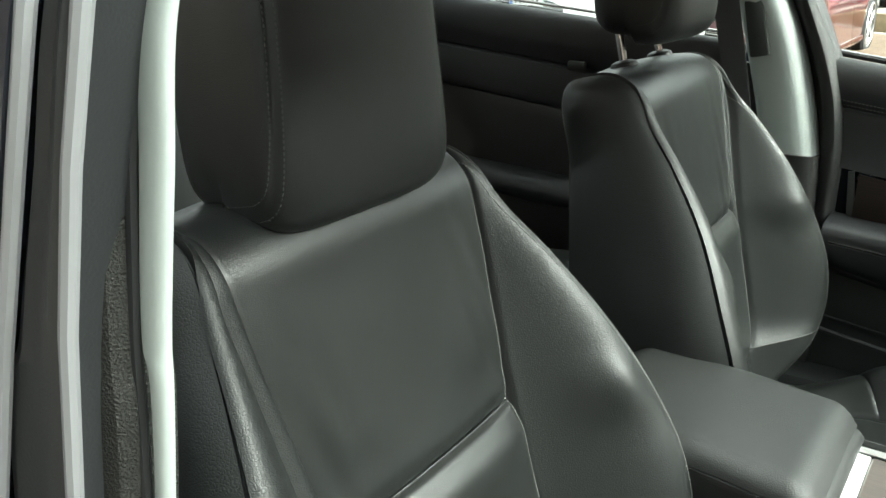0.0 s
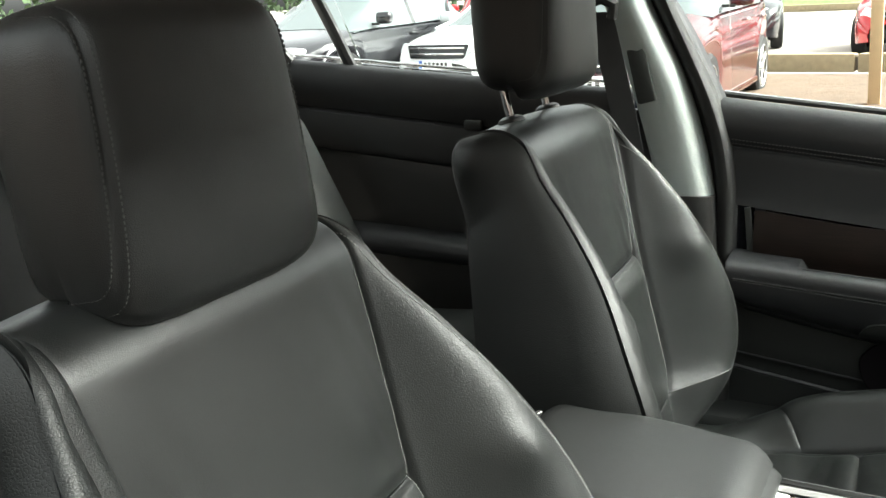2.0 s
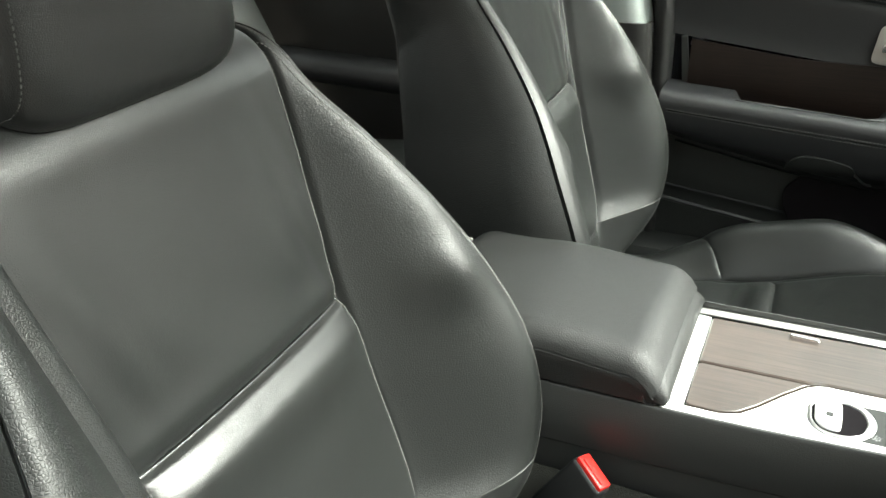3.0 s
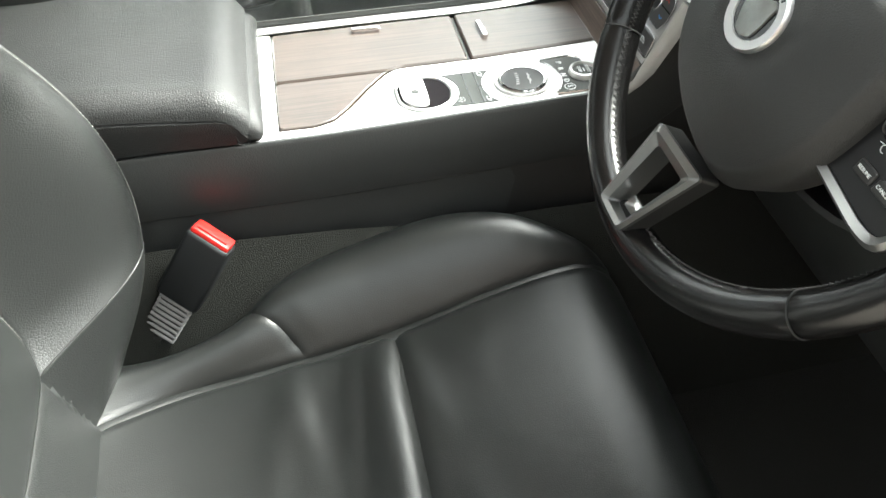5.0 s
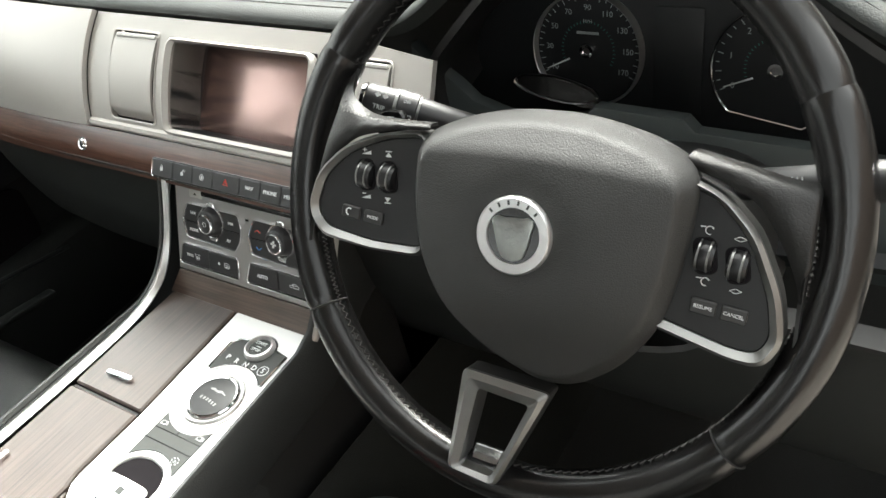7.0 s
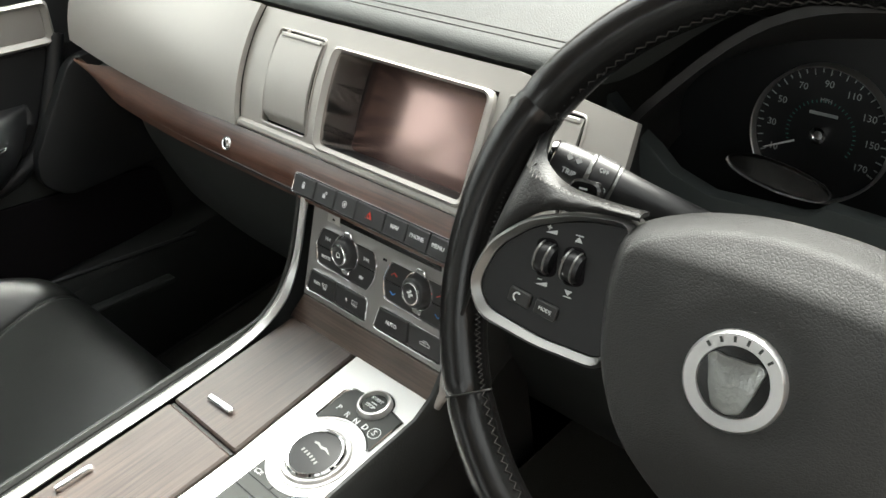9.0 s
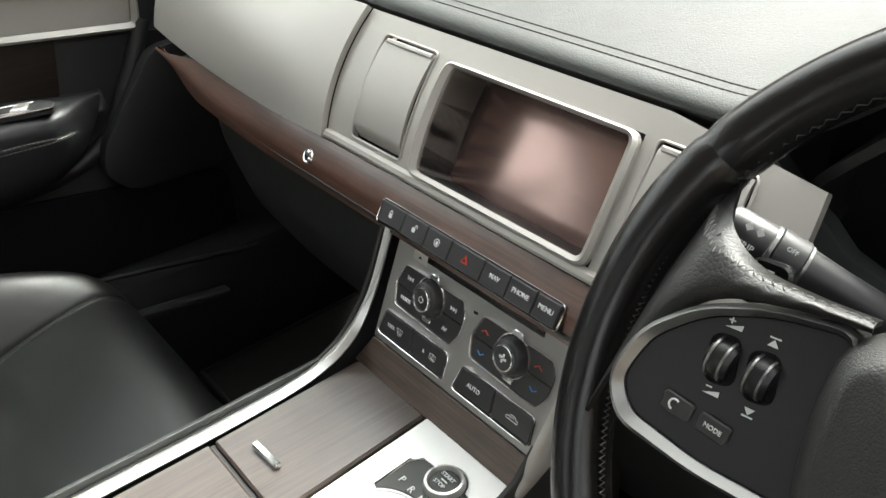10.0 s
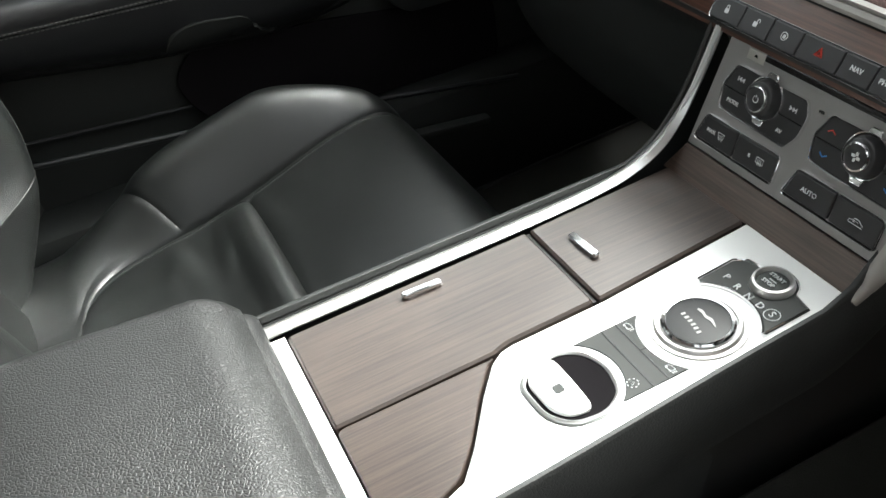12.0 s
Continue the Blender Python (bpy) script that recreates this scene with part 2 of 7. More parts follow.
def rounded(pts, r, n=5):
    """Round the corners of a closed outline."""
    out = []
    k = len(pts)
    for i in range(k):
        p, a, b = Vector(pts[i]), Vector(pts[i - 1]), Vector(pts[(i + 1) % k])
        rr = min(r, (a - p).length * 0.45, (b - p).length * 0.45)
        s, e = p + (a - p).normalized() * rr, p + (b - p).normalized() * rr
        for j in range(n + 1):
            t = j / n
            q = s * (1 - t) ** 2 + p * 2 * t * (1 - t) + e * t * t
            out.append((q.x, q.y))
    return out


def lathe(profile, n=32, m=None):
    """A profile of (radius, height) turned about z."""
    bm = bmesh.new()
    rings = []
    for r, h in profile:
        if r < 1e-6:
            rings.append([bm.verts.new((0, 0, h))])
        else:
            rings.append([bm.verts.new((r * math.cos(2 * math.pi * i / n), r * math.sin(2 * math.pi * i / n), h)) for i in range(n)])
    for a, b in zip(rings, rings[1:]):
        for i in range(n):
            j = (i + 1) % n
            if len(a) == 1 and len(b) > 1:
                bm.faces.new([a[0], b[j], b[i]])
            elif len(b) == 1 and len(a) > 1:
                bm.faces.new([a[i], a[j], b[0]])
            elif len(a) > 1:
                bm.faces.new([a[i], a[j], b[j], b[i]])
    if m is not None:
        bm.transform(m)
    return bm


def tube(pts, r, n=8, closed=False, radii=None, flat=1.0):
    """A round bar along points."""
    bm = bmesh.new()
    P = [Vector(p) for p in pts]
    k = len(P)
    rings = []
    up = Vector((0.13, 0.31, 0.94))
    for i in range(k):
        d = (P[(i + 1) % k if closed else min(i + 1, k - 1)] - P[i - 1 if closed else max(i - 1, 0)]).normalized()
        s = d.cross(up)
        if s.length < 1e-4:
            s = d.cross(Vector((1, 0, 0)))
        s.normalize()
        t = s.cross(d)
        up = t
        rr = radii[i] if radii else r
        rings.append([bm.verts.new(P[i] + (s * math.cos(2 * math.pi * j / n) + t * math.sin(2 * math.pi * j / n) * flat) * rr) for j in range(n)])
    for i in range(k if closed else k - 1):
        a, b = rings[i], rings[(i + 1) % k]
        for j in range(n):
            bm.faces.new([a[j], a[(j + 1) % n], b[(j + 1) % n], b[j]])
    if not closed:
        bm.faces.new(rings[0][::-1])
        bm.faces.new(rings[-1])
    return bm


def join(*bms):
    out = bmesh.new()
    for b in bms:
        me = bpy.data.meshes.new("joined")
        b.to_mesh(me)
        b.free()
        out.from_mesh(me)
        bpy.data.meshes.remove(me)
    return out


def dashes(pts, step=0.006, length=0.004, r=0.0006, off=(0, 0, 0)):
    """A row of stitches along points."""
    P = [Vector(p) + Vector(off) for p in pts]
    bm = bmesh.new()
    carry = 0.0
    for a, b in zip(P, P[1:]):
        seg = (b - a).length
        if seg < 1e-9:
            continue
        d = (b - a) / seg
        s = d.cross(Vector((0.31, 0.2, 0.93))).normalized()
        t = d.cross(s)
        x = carry
        while x < seg:
            q = a + d * x
            e = q + d * length
            lo = [bm.verts.new(q + o * r) for o in (s, t, -s, -t)]
            mid = [bm.verts.new((q + e) / 2 + o * r * 1.5) for o in (s, t, -s, -t)]
            hi = [bm.verts.new(e + o * r) for o in (s, t, -s, -t)]
            for u, v in ((lo, mid), (mid, hi)):
                for i in range(4):
                    bm.faces.new([u[i], u[(i + 1) % 4], v[(i + 1) % 4], v[i]])
            x += step
        carry = x - seg
    return bm


def lerp(tab, x):
    """A smooth curve through pairs (x, value)."""
    if x <= tab[0][0]:
        return tab[0][1]
    for i, ((a, va), (b, vb)) in enumerate(zip(tab, tab[1:])):
        if x <= b:
            t = (x - a) / (b - a)
            m0 = (vb - tab[i - 1][1]) / (b - tab[i - 1][0]) if i else (vb - va) / (b - a)
            m1 = (tab[i + 2][1] - va) / (tab[i + 2][0] - a) if i + 2 < len(tab) else (vb - va) / (b - a)
            h = b - a
            return (2 * t ** 3 - 3 * t * t + 1) * va + (t ** 3 - 2 * t * t + t) * h * m0 + (-2 * t ** 3 + 3 * t * t) * vb + (t ** 3 - t * t) * h * m1
    return tab[-1][1]


def sm(x):
    x = max(0.0, min(1.0, x))
    return x * x * (3 - 2 * x)


def words(text, size, m, material, parent, label="", name="lettering", depth=0.0004):
    cu = bpy.data.curves.new("words", "FONT")
    cu.body, cu.size, cu.extrude = text, size, depth
    cu.align_x, cu.align_y = "CENTER", "CENTER"
    cu.resolution_u = 3
    ob = bpy.data.objects.new("words", cu)
    scene.collection.objects.link(ob)
    me = bpy.data.meshes.new_from_object(ob.evaluated_get(bpy.context.evaluated_depsgraph_get()))
    bpy.data.objects.remove(ob)
    bm = bmesh.new()
    bm.from_mesh(me)
    bpy.data.meshes.remove(me)
    bm.transform(m)
    return part(name, bm, material, parent, label, smooth=False)


def basis(o, ex, ey):
    """A pose with origin o, x along ex, y near ey."""
    ex = Vector(ex).normalized()
    ez = ex.cross(Vector(ey)).normalized()
    ey = ez.cross(ex)
    m = Matrix((ex, ey, ez)).transposed().to_4x4()
    m.translation = o
    return m


def frame_bm(outer, inner, depth, m, lip=0.0):
    """A ring between two outlines with the same count of points."""
    bm = bmesh.new()
    n = len(outer)
    rows = [[bm.verts.new(m @ Vector((x, y, z))) for x, y in pts] for pts, z in ((outer, 0), (outer, depth * 0.6), ([(a[0] * 0.6 + b[0] * 0.4, a[1] * 0.6 + b[1] * 0.4) for a, b in zip(outer, inner)], depth), (inner, depth * 0.5), (inner, -lip))]
    for a, b in zip(rows, rows[1:]):
        for i in range(n):
            bm.faces.new([a[i], a[(i + 1) % n], b[(i + 1) % n], b[i]])
    return bm


def rect(x0, y0, x1, y1, r=0.004, n=4):
    return rounded([(x0, y0), (x1, y0), (x1, y1), (x0, y1)], r, n)


def chrome_frame(outline, m, width=0.0012, depth=0.0016):
    cx = sum(p[0] for p in outline) / len(outline)
    cy = sum(p[1] for p in outline) / len(outline)
    big = []
    n = len(outline)
    for i in range(n):
        a, b = Vector(outline[i - 1]), Vector(outline[(i + 1) % n])
        d = (b - a).normalized()
        big.append((outline[i][0] + d.y * width, outline[i][1] - d.x * width))
    return frame_bm(big, outline, depth, m)




# ---- car seats ----
BACK_H = 0.520
WAIST = 0.068       # the seam across the foot of the backrest
TOP_R, TOP_RUN, REAR_R = 0.055, 0.030, 0.025


def build_seat(name, xo, yc, label, head_up=0.0, lean=18.0):
    seat = thing(name, (xo - 0.1, yc, 0.25), label, "car seat", "front seats")
    base = Vector((xo - 0.40, yc, 0.47))
    lean = radians(lean)
    up = Vector((-math.sin(lean), 0, math.cos(lean)))
    fw = Vector((math.cos(lean), 0, math.sin(lean)))
    cw_t = [(0.068, 0.108), (0.080, 0.120), (0.095, 0.129), (0.12, 0.134), (0.16, 0.136), (0.22, 0.136), (0.32, 0.138), (0.40, 0.147), (0.46, 0.155), (0.51, 0.160), (0.56, 0.163), (0.62, 0.165), (0.70, 0.165)]
    ow_t = [(-0.06, 0.15), (0.0, 0.195), (0.05, 0.236), (0.11, 0.261), (0.19, 0.269), (0.27, 0.257), (0.36, 0.229), (0.44, 0.205), (0.50, 0.187), (0.54, 0.1775), (0.58, 0.1725), (0.63, 0.1705), (0.70, 0.170)]
    rise_t = [(-0.06, -0.020), (-0.03, 0.004), (0.0, 0.034), (0.03, 0.066), (0.06, 0.088), (0.12, 0.108), (0.19, 0.113), (0.27, 0.102), (0.36, 0.080), (0.44, 0.046), (0.50, 0.015), (0.55, 0.001), (0.62, 0.0)]
    inboard = 1 if yc < 0 else -1
    QUART = math.pi / 2
    S_A = BACK_H + TOP_R * QUART
    S_B = S_A + TOP_RUN
    S_C = S_B + REAR_R * QUART
    S1 = S_C + 0.022

    def spine(s, d):
        """Height s up the back and depth d out of it; the top bends over, runs back and turns down behind."""
        if s <= BACK_H:
            return base + up * s + fw * d
        c = base + up * BACK_H - fw * TOP_R
        if s <= S_A:
            a = (s - BACK_H) / TOP_R
            return c + (fw * math.cos(a) + up * math.sin(a)) * (TOP_R + d)
        if s <= S_B:
            return c + up * (TOP_R + d) - fw * (s - S_A)
        c = c - fw * TOP_RUN + up * (TOP_R - REAR_R)
        if s <= S_C:
            a = (s - S_B) / REAR_R
            return c + (up * math.cos(a) - fw * math.sin(a)) * (REAR_R + d)
        return c - fw * (REAR_R + d) - up * (s - S_C)

    REAR_TOP = BACK_H + TOP_R - REAR_R - (S1 - S_C)

    def rear_pt(h, w):
        """A point of the seat's rear face at the height h."""
        p = base + up * h - fw * (0.128 - 0.018 * sm(h / REAR_TOP))
        return Vector((p.x, yc + w, p.z))

    def groove(x, width, depth):
        return -depth * math.exp(-(x / width) ** 2)

    def band(w):
        """Width of the plain strip outside the panel's seam."""
        return 0.006 if w * inboard > 0 else 0.020

    def front(w, s):
        cw, ow, rise = lerp(cw_t, s), lerp(ow_t, s), lerp(rise_t, s)
        if yc < 0 and w < 0:
            rise *= 0.62
        a = abs(w)
        crown = 0.004 * sm((s - 0.46) / 0.12)
        if a <= cw:
            d = (0.005 + crown) * (1 - (a / cw) ** 2) + (groove(cw - a, 0.0026, 0.008) if s >= WAIST else 0.0)
            if s < 0.313:
                d += 0.0085 * math.exp(-((s - 0.282) / 0.036) ** 2) * (1 - (a / cw) ** 6) + groove(s - 0.313, 0.004, 0.006) + 0.006 * sm((0.31 - s) / 0.03)
            else:
                d += groove(s - 0.313, 0.010, 0.005) - 0.003 * math.exp(-((s - 0.345) / 0.030) ** 2) * math.exp(-((a - 0.10) / 0.05) ** 2)
                d += 0.0012 * math.sin(w * 160 + s * 46) * math.exp(-((a - 0.112) / 0.03) ** 2) * math.exp(-((s - 0.40) / 0.09) ** 2)
        else:
            q = min((a - cw) / (ow - cw), 1)
            st = band(w) * sm((ow - cw) / 0.03)
            flat = st * (0.8 if w * inboard < 0 else 0.1)
            q2 = max(0.0, (a - cw - flat) / (ow - cw - flat))
            d = rise * max(0.0, math.sin(min(q2, 1) * 1.80)) ** 1.25 * 0.97
            if s >= WAIST:
                d += groove(a - cw, 0.0026, 0.008) + groove(a - cw - st, 0.0024, 0.0055) * (0.0 if w * inboard > 0 else 1.0)
            d += 0.012 * math.exp(-((s - 0.295) / 0.035) ** 2 - ((q - 0.55) / 0.2) ** 2)
            pucker = math.sin(s * 640 + 14 * q + 3 * math.sin(s * 47)) * (0.6 + 0.4 * math.sin(s * 91 + 5))
            d += 0.00035 * pucker * math.exp(-((q - 0.72) / 0.16) ** 2) * (1 if w * inboard < 0 else 0.25 * sm((s - 0.28) / 0.1))
            d -= 0.0030 * sm((q - 0.90) / 0.10) * sm((0.56 - s) / 0.06)
        d += groove(s - WAIST, 0.0030, 0.0015 if a <= cw else 0.0)
        p = spine(s, d)
        return Vector((p.x, yc + w, p.z))

    def ease(a):
        return 0.5 - 0.5 * math.cos(math.pi * a)

    def panel(s0, s1):
        def f(a, b):
            s = s0 + (s1 - s0) * (1 - math.cos(b * QUART)) if s0 > 0.2 else s0 + (s1 - s0) * ease(b)
            return front((ease(a) * 2 - 1) * lerp(cw_t, s), s)
        return f

    back = part("backrest", grid(panel(0.313, S1), 44, 80, 0.01), LEATHER, seat, "smooth black leather back panel")
    part("lower_panel", grid(panel(WAIST + 0.0005, 0.3129), 44, 70, 0.01), LEATHER, back)
    part("waist_strip", grid(lambda a, b: front((ease(a) * 2 - 1) * lerp(ow_t, -0.05 + (WAIST + 0.05) * b), -0.05 + (WAIST + 0.05) * b), 120, 24, 0.008), BOLSTER, back, "plain leather strip at the foot of the backrest")
    part("waist_seam", tube([front((k / 40 - 1) * lerp(ow_t, WAIST), WAIST) for k in range(81)], 0.0011, 6), LEATHER_DARK, back)
    for sgn in (-1, 1):
        def bolster(a, b, sgn=sgn):
            s = WAIST + (S1 - WAIST) * b
            cw, ow = lerp(cw_t, s), lerp(ow_t, s)
            a = 0.6 * ease(a) + 0.4 * a if a > 0.5 else 0.6 * ease(a) + 0.4 * a * a * 2
            return front(sgn * (cw + (ow - cw) * (a + 0.0001)), s)

        def edge(s, sgn=sgn):
            return front(sgn * lerp(ow_t, s), s)

        def side(a, b, sgn=sgn):
            s = -0.05 + (S1 + 0.05) * b
            p = edge(s)
            h = lerp([(-0.05, -0.05), (0.40, 0.385), (0.50, 0.455), (S_A, 0.508), (S1, REAR_TOP)], s)
            w = lerp(ow_t, min(s, 0.50))
            q = rear_pt(h, sgn * min(w * 0.95, w * 0.93 + 0.01))
            near = sm((S1 - s) / 0.10)
            swell = math.sin(a * math.pi) ** 0.8 * 0.016 * near + 0.010 * near * math.sin(min(1.0, a * 4) * math.pi / 2) * (1 - a) ** 2
            return p.lerp(q, a) + Vector((0, swell * sgn, 0))
        part("side_bolster", grid(bolster, 72, 190, 0.008), BOLSTER, back, "grained black leather")
        part("side_panel", grid(side, 26, 80, 0.006), BOLSTER, back)
        line = [edge(-0.05 + (S1 + 0.05) * k / 100) for k in range(100)]
        part("piping", tube(line, 0.0013, 6), LEATHER_DARK, back)
        seam = [front(sgn * (lerp(cw_t, s) - 0.0045), s) for s in [0.10 + k / 60 * 0.44 for k in range(61)]]
        part("stitching", dashes(seam, 0.0040, 0.0026, 0.0006), THREAD, back)
        for off in (0.004, 0.0105):
            part("edge_stitching", dashes([front(sgn * (lerp(ow_t, s) - off), s) for s in [k / 80 * 0.60 for k in range(81)]], 0.0040, 0.0026, 0.0006), THREAD, back)
        part("edge_stitching", dashes([side(0.045, k / 80) for k in range(2, 78)], 0.0040, 0.0026, 0.0006, off=(0, sgn * 0.0005, 0)), THREAD, back)
        if sgn * inboard < 0:
            part("band_stitching", dashes([front(sgn * (lerp(cw_t, s) + 0.0175), s) for s in [0.08 + k / 60 * 0.46 for k in range(61)]], 0.0040, 0.0026, 0.0006), THREAD, back)
        part("side_seam", dashes([side(0.80 - 0.42 * k / 40, 0.60 - 0.56 * k / 40) for k in range(41)], 0.0040, 0.0034, 0.0008, off=(0, sgn * 0.0008, 0)), THREAD, back)

    def rear(a, b):
        h = -0.05 + (REAR_TOP + 0.05) * b
        w = lerp(ow_t, min(h * 1.05, 0.50))
        r = rear_pt(h, (a * 2 - 1) * min(w * 0.95, w * 0.93 + 0.01))
        return Vector((r.x - 0.012 * math.sin(a * math.pi) * math.sin(b * math.pi) ** 0.5, r.y, r.z))
    part("back_shell", grid(rear, 12, 30, 0.006), LEATHER_DARK, back)

    # head restraint on two chrome posts
    tilt = lean - radians(11)
    hup, hfw = Vector((-math.sin(tilt), 0, math.cos(tilt))), Vector((math.cos(tilt), 0, math.sin(tilt)))
    hb = base + up * (0.563 + head_up) - fw * 0.0305
    head = part("headrest", headrest_mesh(hb, hup, hfw), HEAD_LEATHER, seat, "padded black leather headrest")
    for sgn in (-1, 1):
        for o in (-0.0036, 0.0036):
            line = [headrest_point(hb, hup, hfw, sgn * (head_seam(v) + o), v) for v in [k / 80 for k in range(3, 78)]]
            part("headrest_stitching", dashes(line, 0.0042, 0.0026, 0.00055), HEAD_THREAD, head)
        p0 = base + up * (BACK_H + TOP_R) - fw * (TOP_R + 0.006) + Vector((0, sgn * 0.070, 0))
        part("post", tube([p0 - up * 0.02, p0 + up * (0.05 + head_up)], 0.0062, 12), CHROME, seat, "chrome headrest post")
        part("post_collar", lathe([(0.0, 0.009), (0.011, 0.009), (0.018, 0.006), (0.0205, 0.001), (0.0205, -0.006), (0.0, -0.006)], 24, Matrix.Translation(p0 + up * 0.006) @ up.to_track_quat("Z", "Y").to_matrix().to_4x4()), PLASTIC, seat, "black post collar")

    # cushion
    z_t = [(-0.42, 0.455), (-0.30, 0.440), (-0.15, 0.452), (0.0, 0.492), (0.06, 0.497), (0.105, 0.478), (0.135, 0.435), (0.145, 0.36), (0.140, 0.28)]
    # the insert of the passenger cushion is rounded off behind
    ccw_t = [(-0.46, 0.05), (-0.40, 0.10), (-0.33, 0.135), (-0.26, 0.148), (-0.12, 0.158), (0.02, 0.168), (0.10, 0.178), (0.2, 0.18)] if yc < 0 else [(-0.47, 0.012), (-0.36, 0.020), (-0.347, 0.030), (-0.341, 0.047), (-0.333, 0.078), (-0.319, 0.106), (-0.296, 0.128), (-0.267, 0.141), (-0.213, 0.150), (-0.12, 0.158), (0.02, 0.168), (0.10, 0.178), (0.2, 0.18)]
    cow_t = [(-0.47, 0.17), (-0.40, 0.205), (-0.25, 0.240), (-0.05, 0.256), (0.04, 0.248), (0.10, 0.226), (0.2, 0.21)]
    cow_in = [(-0.47, 0.180), (-0.40, 0.184), (-0.33, 0.184), (-0.27, 0.200), (-0.21, 0.240), (-0.15, 0.258), (-0.09, 0.262), (-0.045, 0.257), (0.0, 0.242), (0.04, 0.222), (0.08, 0.202), (0.12, 0.192), (0.2, 0.188)]

    def cow(x, side):
        """Half width of the cushion; the side next to the console is waisted behind."""
        return lerp(cow_in, x) if side * inboard > 0 else lerp(cow_t, x) + 0.016 * sm((0.03 - x) / 0.10)
    crise_t = [(-0.45, 0.012), (-0.36, 0.022), (-0.28, 0.038), (-0.22, 0.054), (-0.17, 0.061), (-0.08, 0.060), (0.0, 0.046), (0.06, 0.020), (0.10, 0.004), (0.14, 0.0)] if yc < 0 else [(-0.45, 0.002), (-0.36, 0.006), (-0.31, 0.018), (-0.26, 0.036), (-0.22, 0.052), (-0.17, 0.061), (-0.08, 0.060), (0.0, 0.046), (0.06, 0.020), (0.10, 0.004), (0.14, 0.0)]
    L0 = -0.47

    def along(b):
        """Length down the middle of the cushion to x and z: back, forwards, then over the front edge."""
        x_end = 0.055
        n = b * 0.72
        flat = x_end - L0
        if n <= flat:
            x = L0 + n
            return x, lerp(z_t, x)
        r = 0.046
        a = min((n - flat) / r, 1.45)
        rest = max(0.0, n - flat - 1.45 * r)
        zt = lerp(z_t, x_end)
        return x_end + r * math.sin(a) + rest * 0.12, zt - r * (1 - math.cos(a)) - rest

    def cross_x(q):
        """Where the seam runs across the side bolster."""
        return -0.195 - 0.072 * q

    def ctop(w, b):
        x, z = along(b)
        xs = min(x, 0.13)
        ow, rise = cow(xs, w), lerp(crise_t, xs)
        cw = min(lerp(ccw_t, xs), ow - 0.022)
        if w * inboard < 0:
            rise *= 1 + 0.28 * sm((0.03 - xs) / 0.10)
        a = abs(w)
        if a <= cw:
            d = groove(cw - a, 0.0024, 0.008) + 0.004 * (1 - (a / cw) ** 2)
            for c0, c1, amp, wd in ((-0.075, 0.30, 0.0009, 0.008), (-0.03, -0.22, 0.0006, 0.010), (0.015, 0.34, 0.0007, 0.009)):
                d += amp * math.exp(-((x - c0 - c1 * abs(w)) / wd) ** 2) * math.exp(-((a - 0.11) / 0.045) ** 2)
            if x < -0.12:
                d += groove(x + 0.12, 0.005, 0.009) + 0.012 * math.exp(-((x + 0.138) / 0.018) ** 2) * (1 - (a / cw) ** 6)
                for c0, c1, amp, wd in ((-0.175, 0.10, 0.0035, 0.009), (-0.205, -0.12, 0.003, 0.012), (-0.245, 0.16, 0.003, 0.014)):
                    d += amp * math.exp(-((x - c0 - c1 * abs(w)) / wd) ** 2) * math.exp(-((a - 0.085) / 0.055) ** 2)
            else:
                d += groove(x + 0.12, 0.008, 0.008) + 0.0025 * math.exp(-((x + 0.085 + 0.2 * w) / 0.014) ** 2) * math.exp(-((a - 0.09) / 0.06) ** 2)
        else:
            q = (a - cw) / (ow - cw)
            q2 = max(0.0, (a - cw - 0.010) / (ow - cw - 0.010))
            d = rise * math.sin(q2 * 2.25) + groove(a - cw, 0.0024, 0.008) + groove(a - cw - 0.013, 0.0022, 0.006) - 0.020 * q ** 6
            xs_ = x - cross_x(q)
            d += (0.005 * sm(xs_ / 0.030 + 0.1) - 0.004 + groove(xs_, 0.0030, 0.0045)) * sm(q2 * 5)
        return Vector((xo + x, yc + w, z + d))
    BJ = (-0.12 - L0) / 0.72
    cush = part("cushion", grid(lambda a, b: ctop((ease(a) * 2 - 1) * lerp(ccw_t, min(along(BJ + (1 - BJ) * (1 - math.cos(b * math.pi / 2)))[0], 0.13)), BJ + (1 - BJ) * (1 - math.cos(b * math.pi / 2))), 44, 56, 0.01), LEATHER, seat, "smooth black leather seat cushion")
    part("rear_panel", grid(lambda a, b: ctop((ease(a) * 2 - 1) * lerp(ccw_t, along(BJ * math.sin(b * math.pi / 2))[0]), BJ * math.sin(b * math.pi / 2) * 0.9999), 44, 56, 0.01), LEATHER, cush, "creased black leather")
    for sgn in (-1, 1):
        def cross(k, sgn=sgn):
            q = 0.10 + 0.86 * k
            x = cross_x(q)
            ow = cow(x, sgn)
            cw = min(lerp(ccw_t, x), ow - 0.022)
            return min(range(161), key=lambda i: abs(along(i / 160)[0] - x)) / 160, sgn * (cw + (ow - cw) * q)
        line = [cross(k / 24) for k in range(25)]
        part("cross_seam", tube([ctop(w, b) + Vector((0, 0, 0.0002)) for b, w in line], 0.0011, 6), DARK_THREAD, cush)

        def cb(a, b, sgn=sgn):
            x = min(along(b)[0], 0.13)
            ow = cow(x, sgn)
            cw = min(lerp(ccw_t, x), ow - 0.022)
            a = 0.2 * a + 0.8 * a * a
            return ctop(sgn * (cw + (ow - cw) * (a + 0.0001)), b)

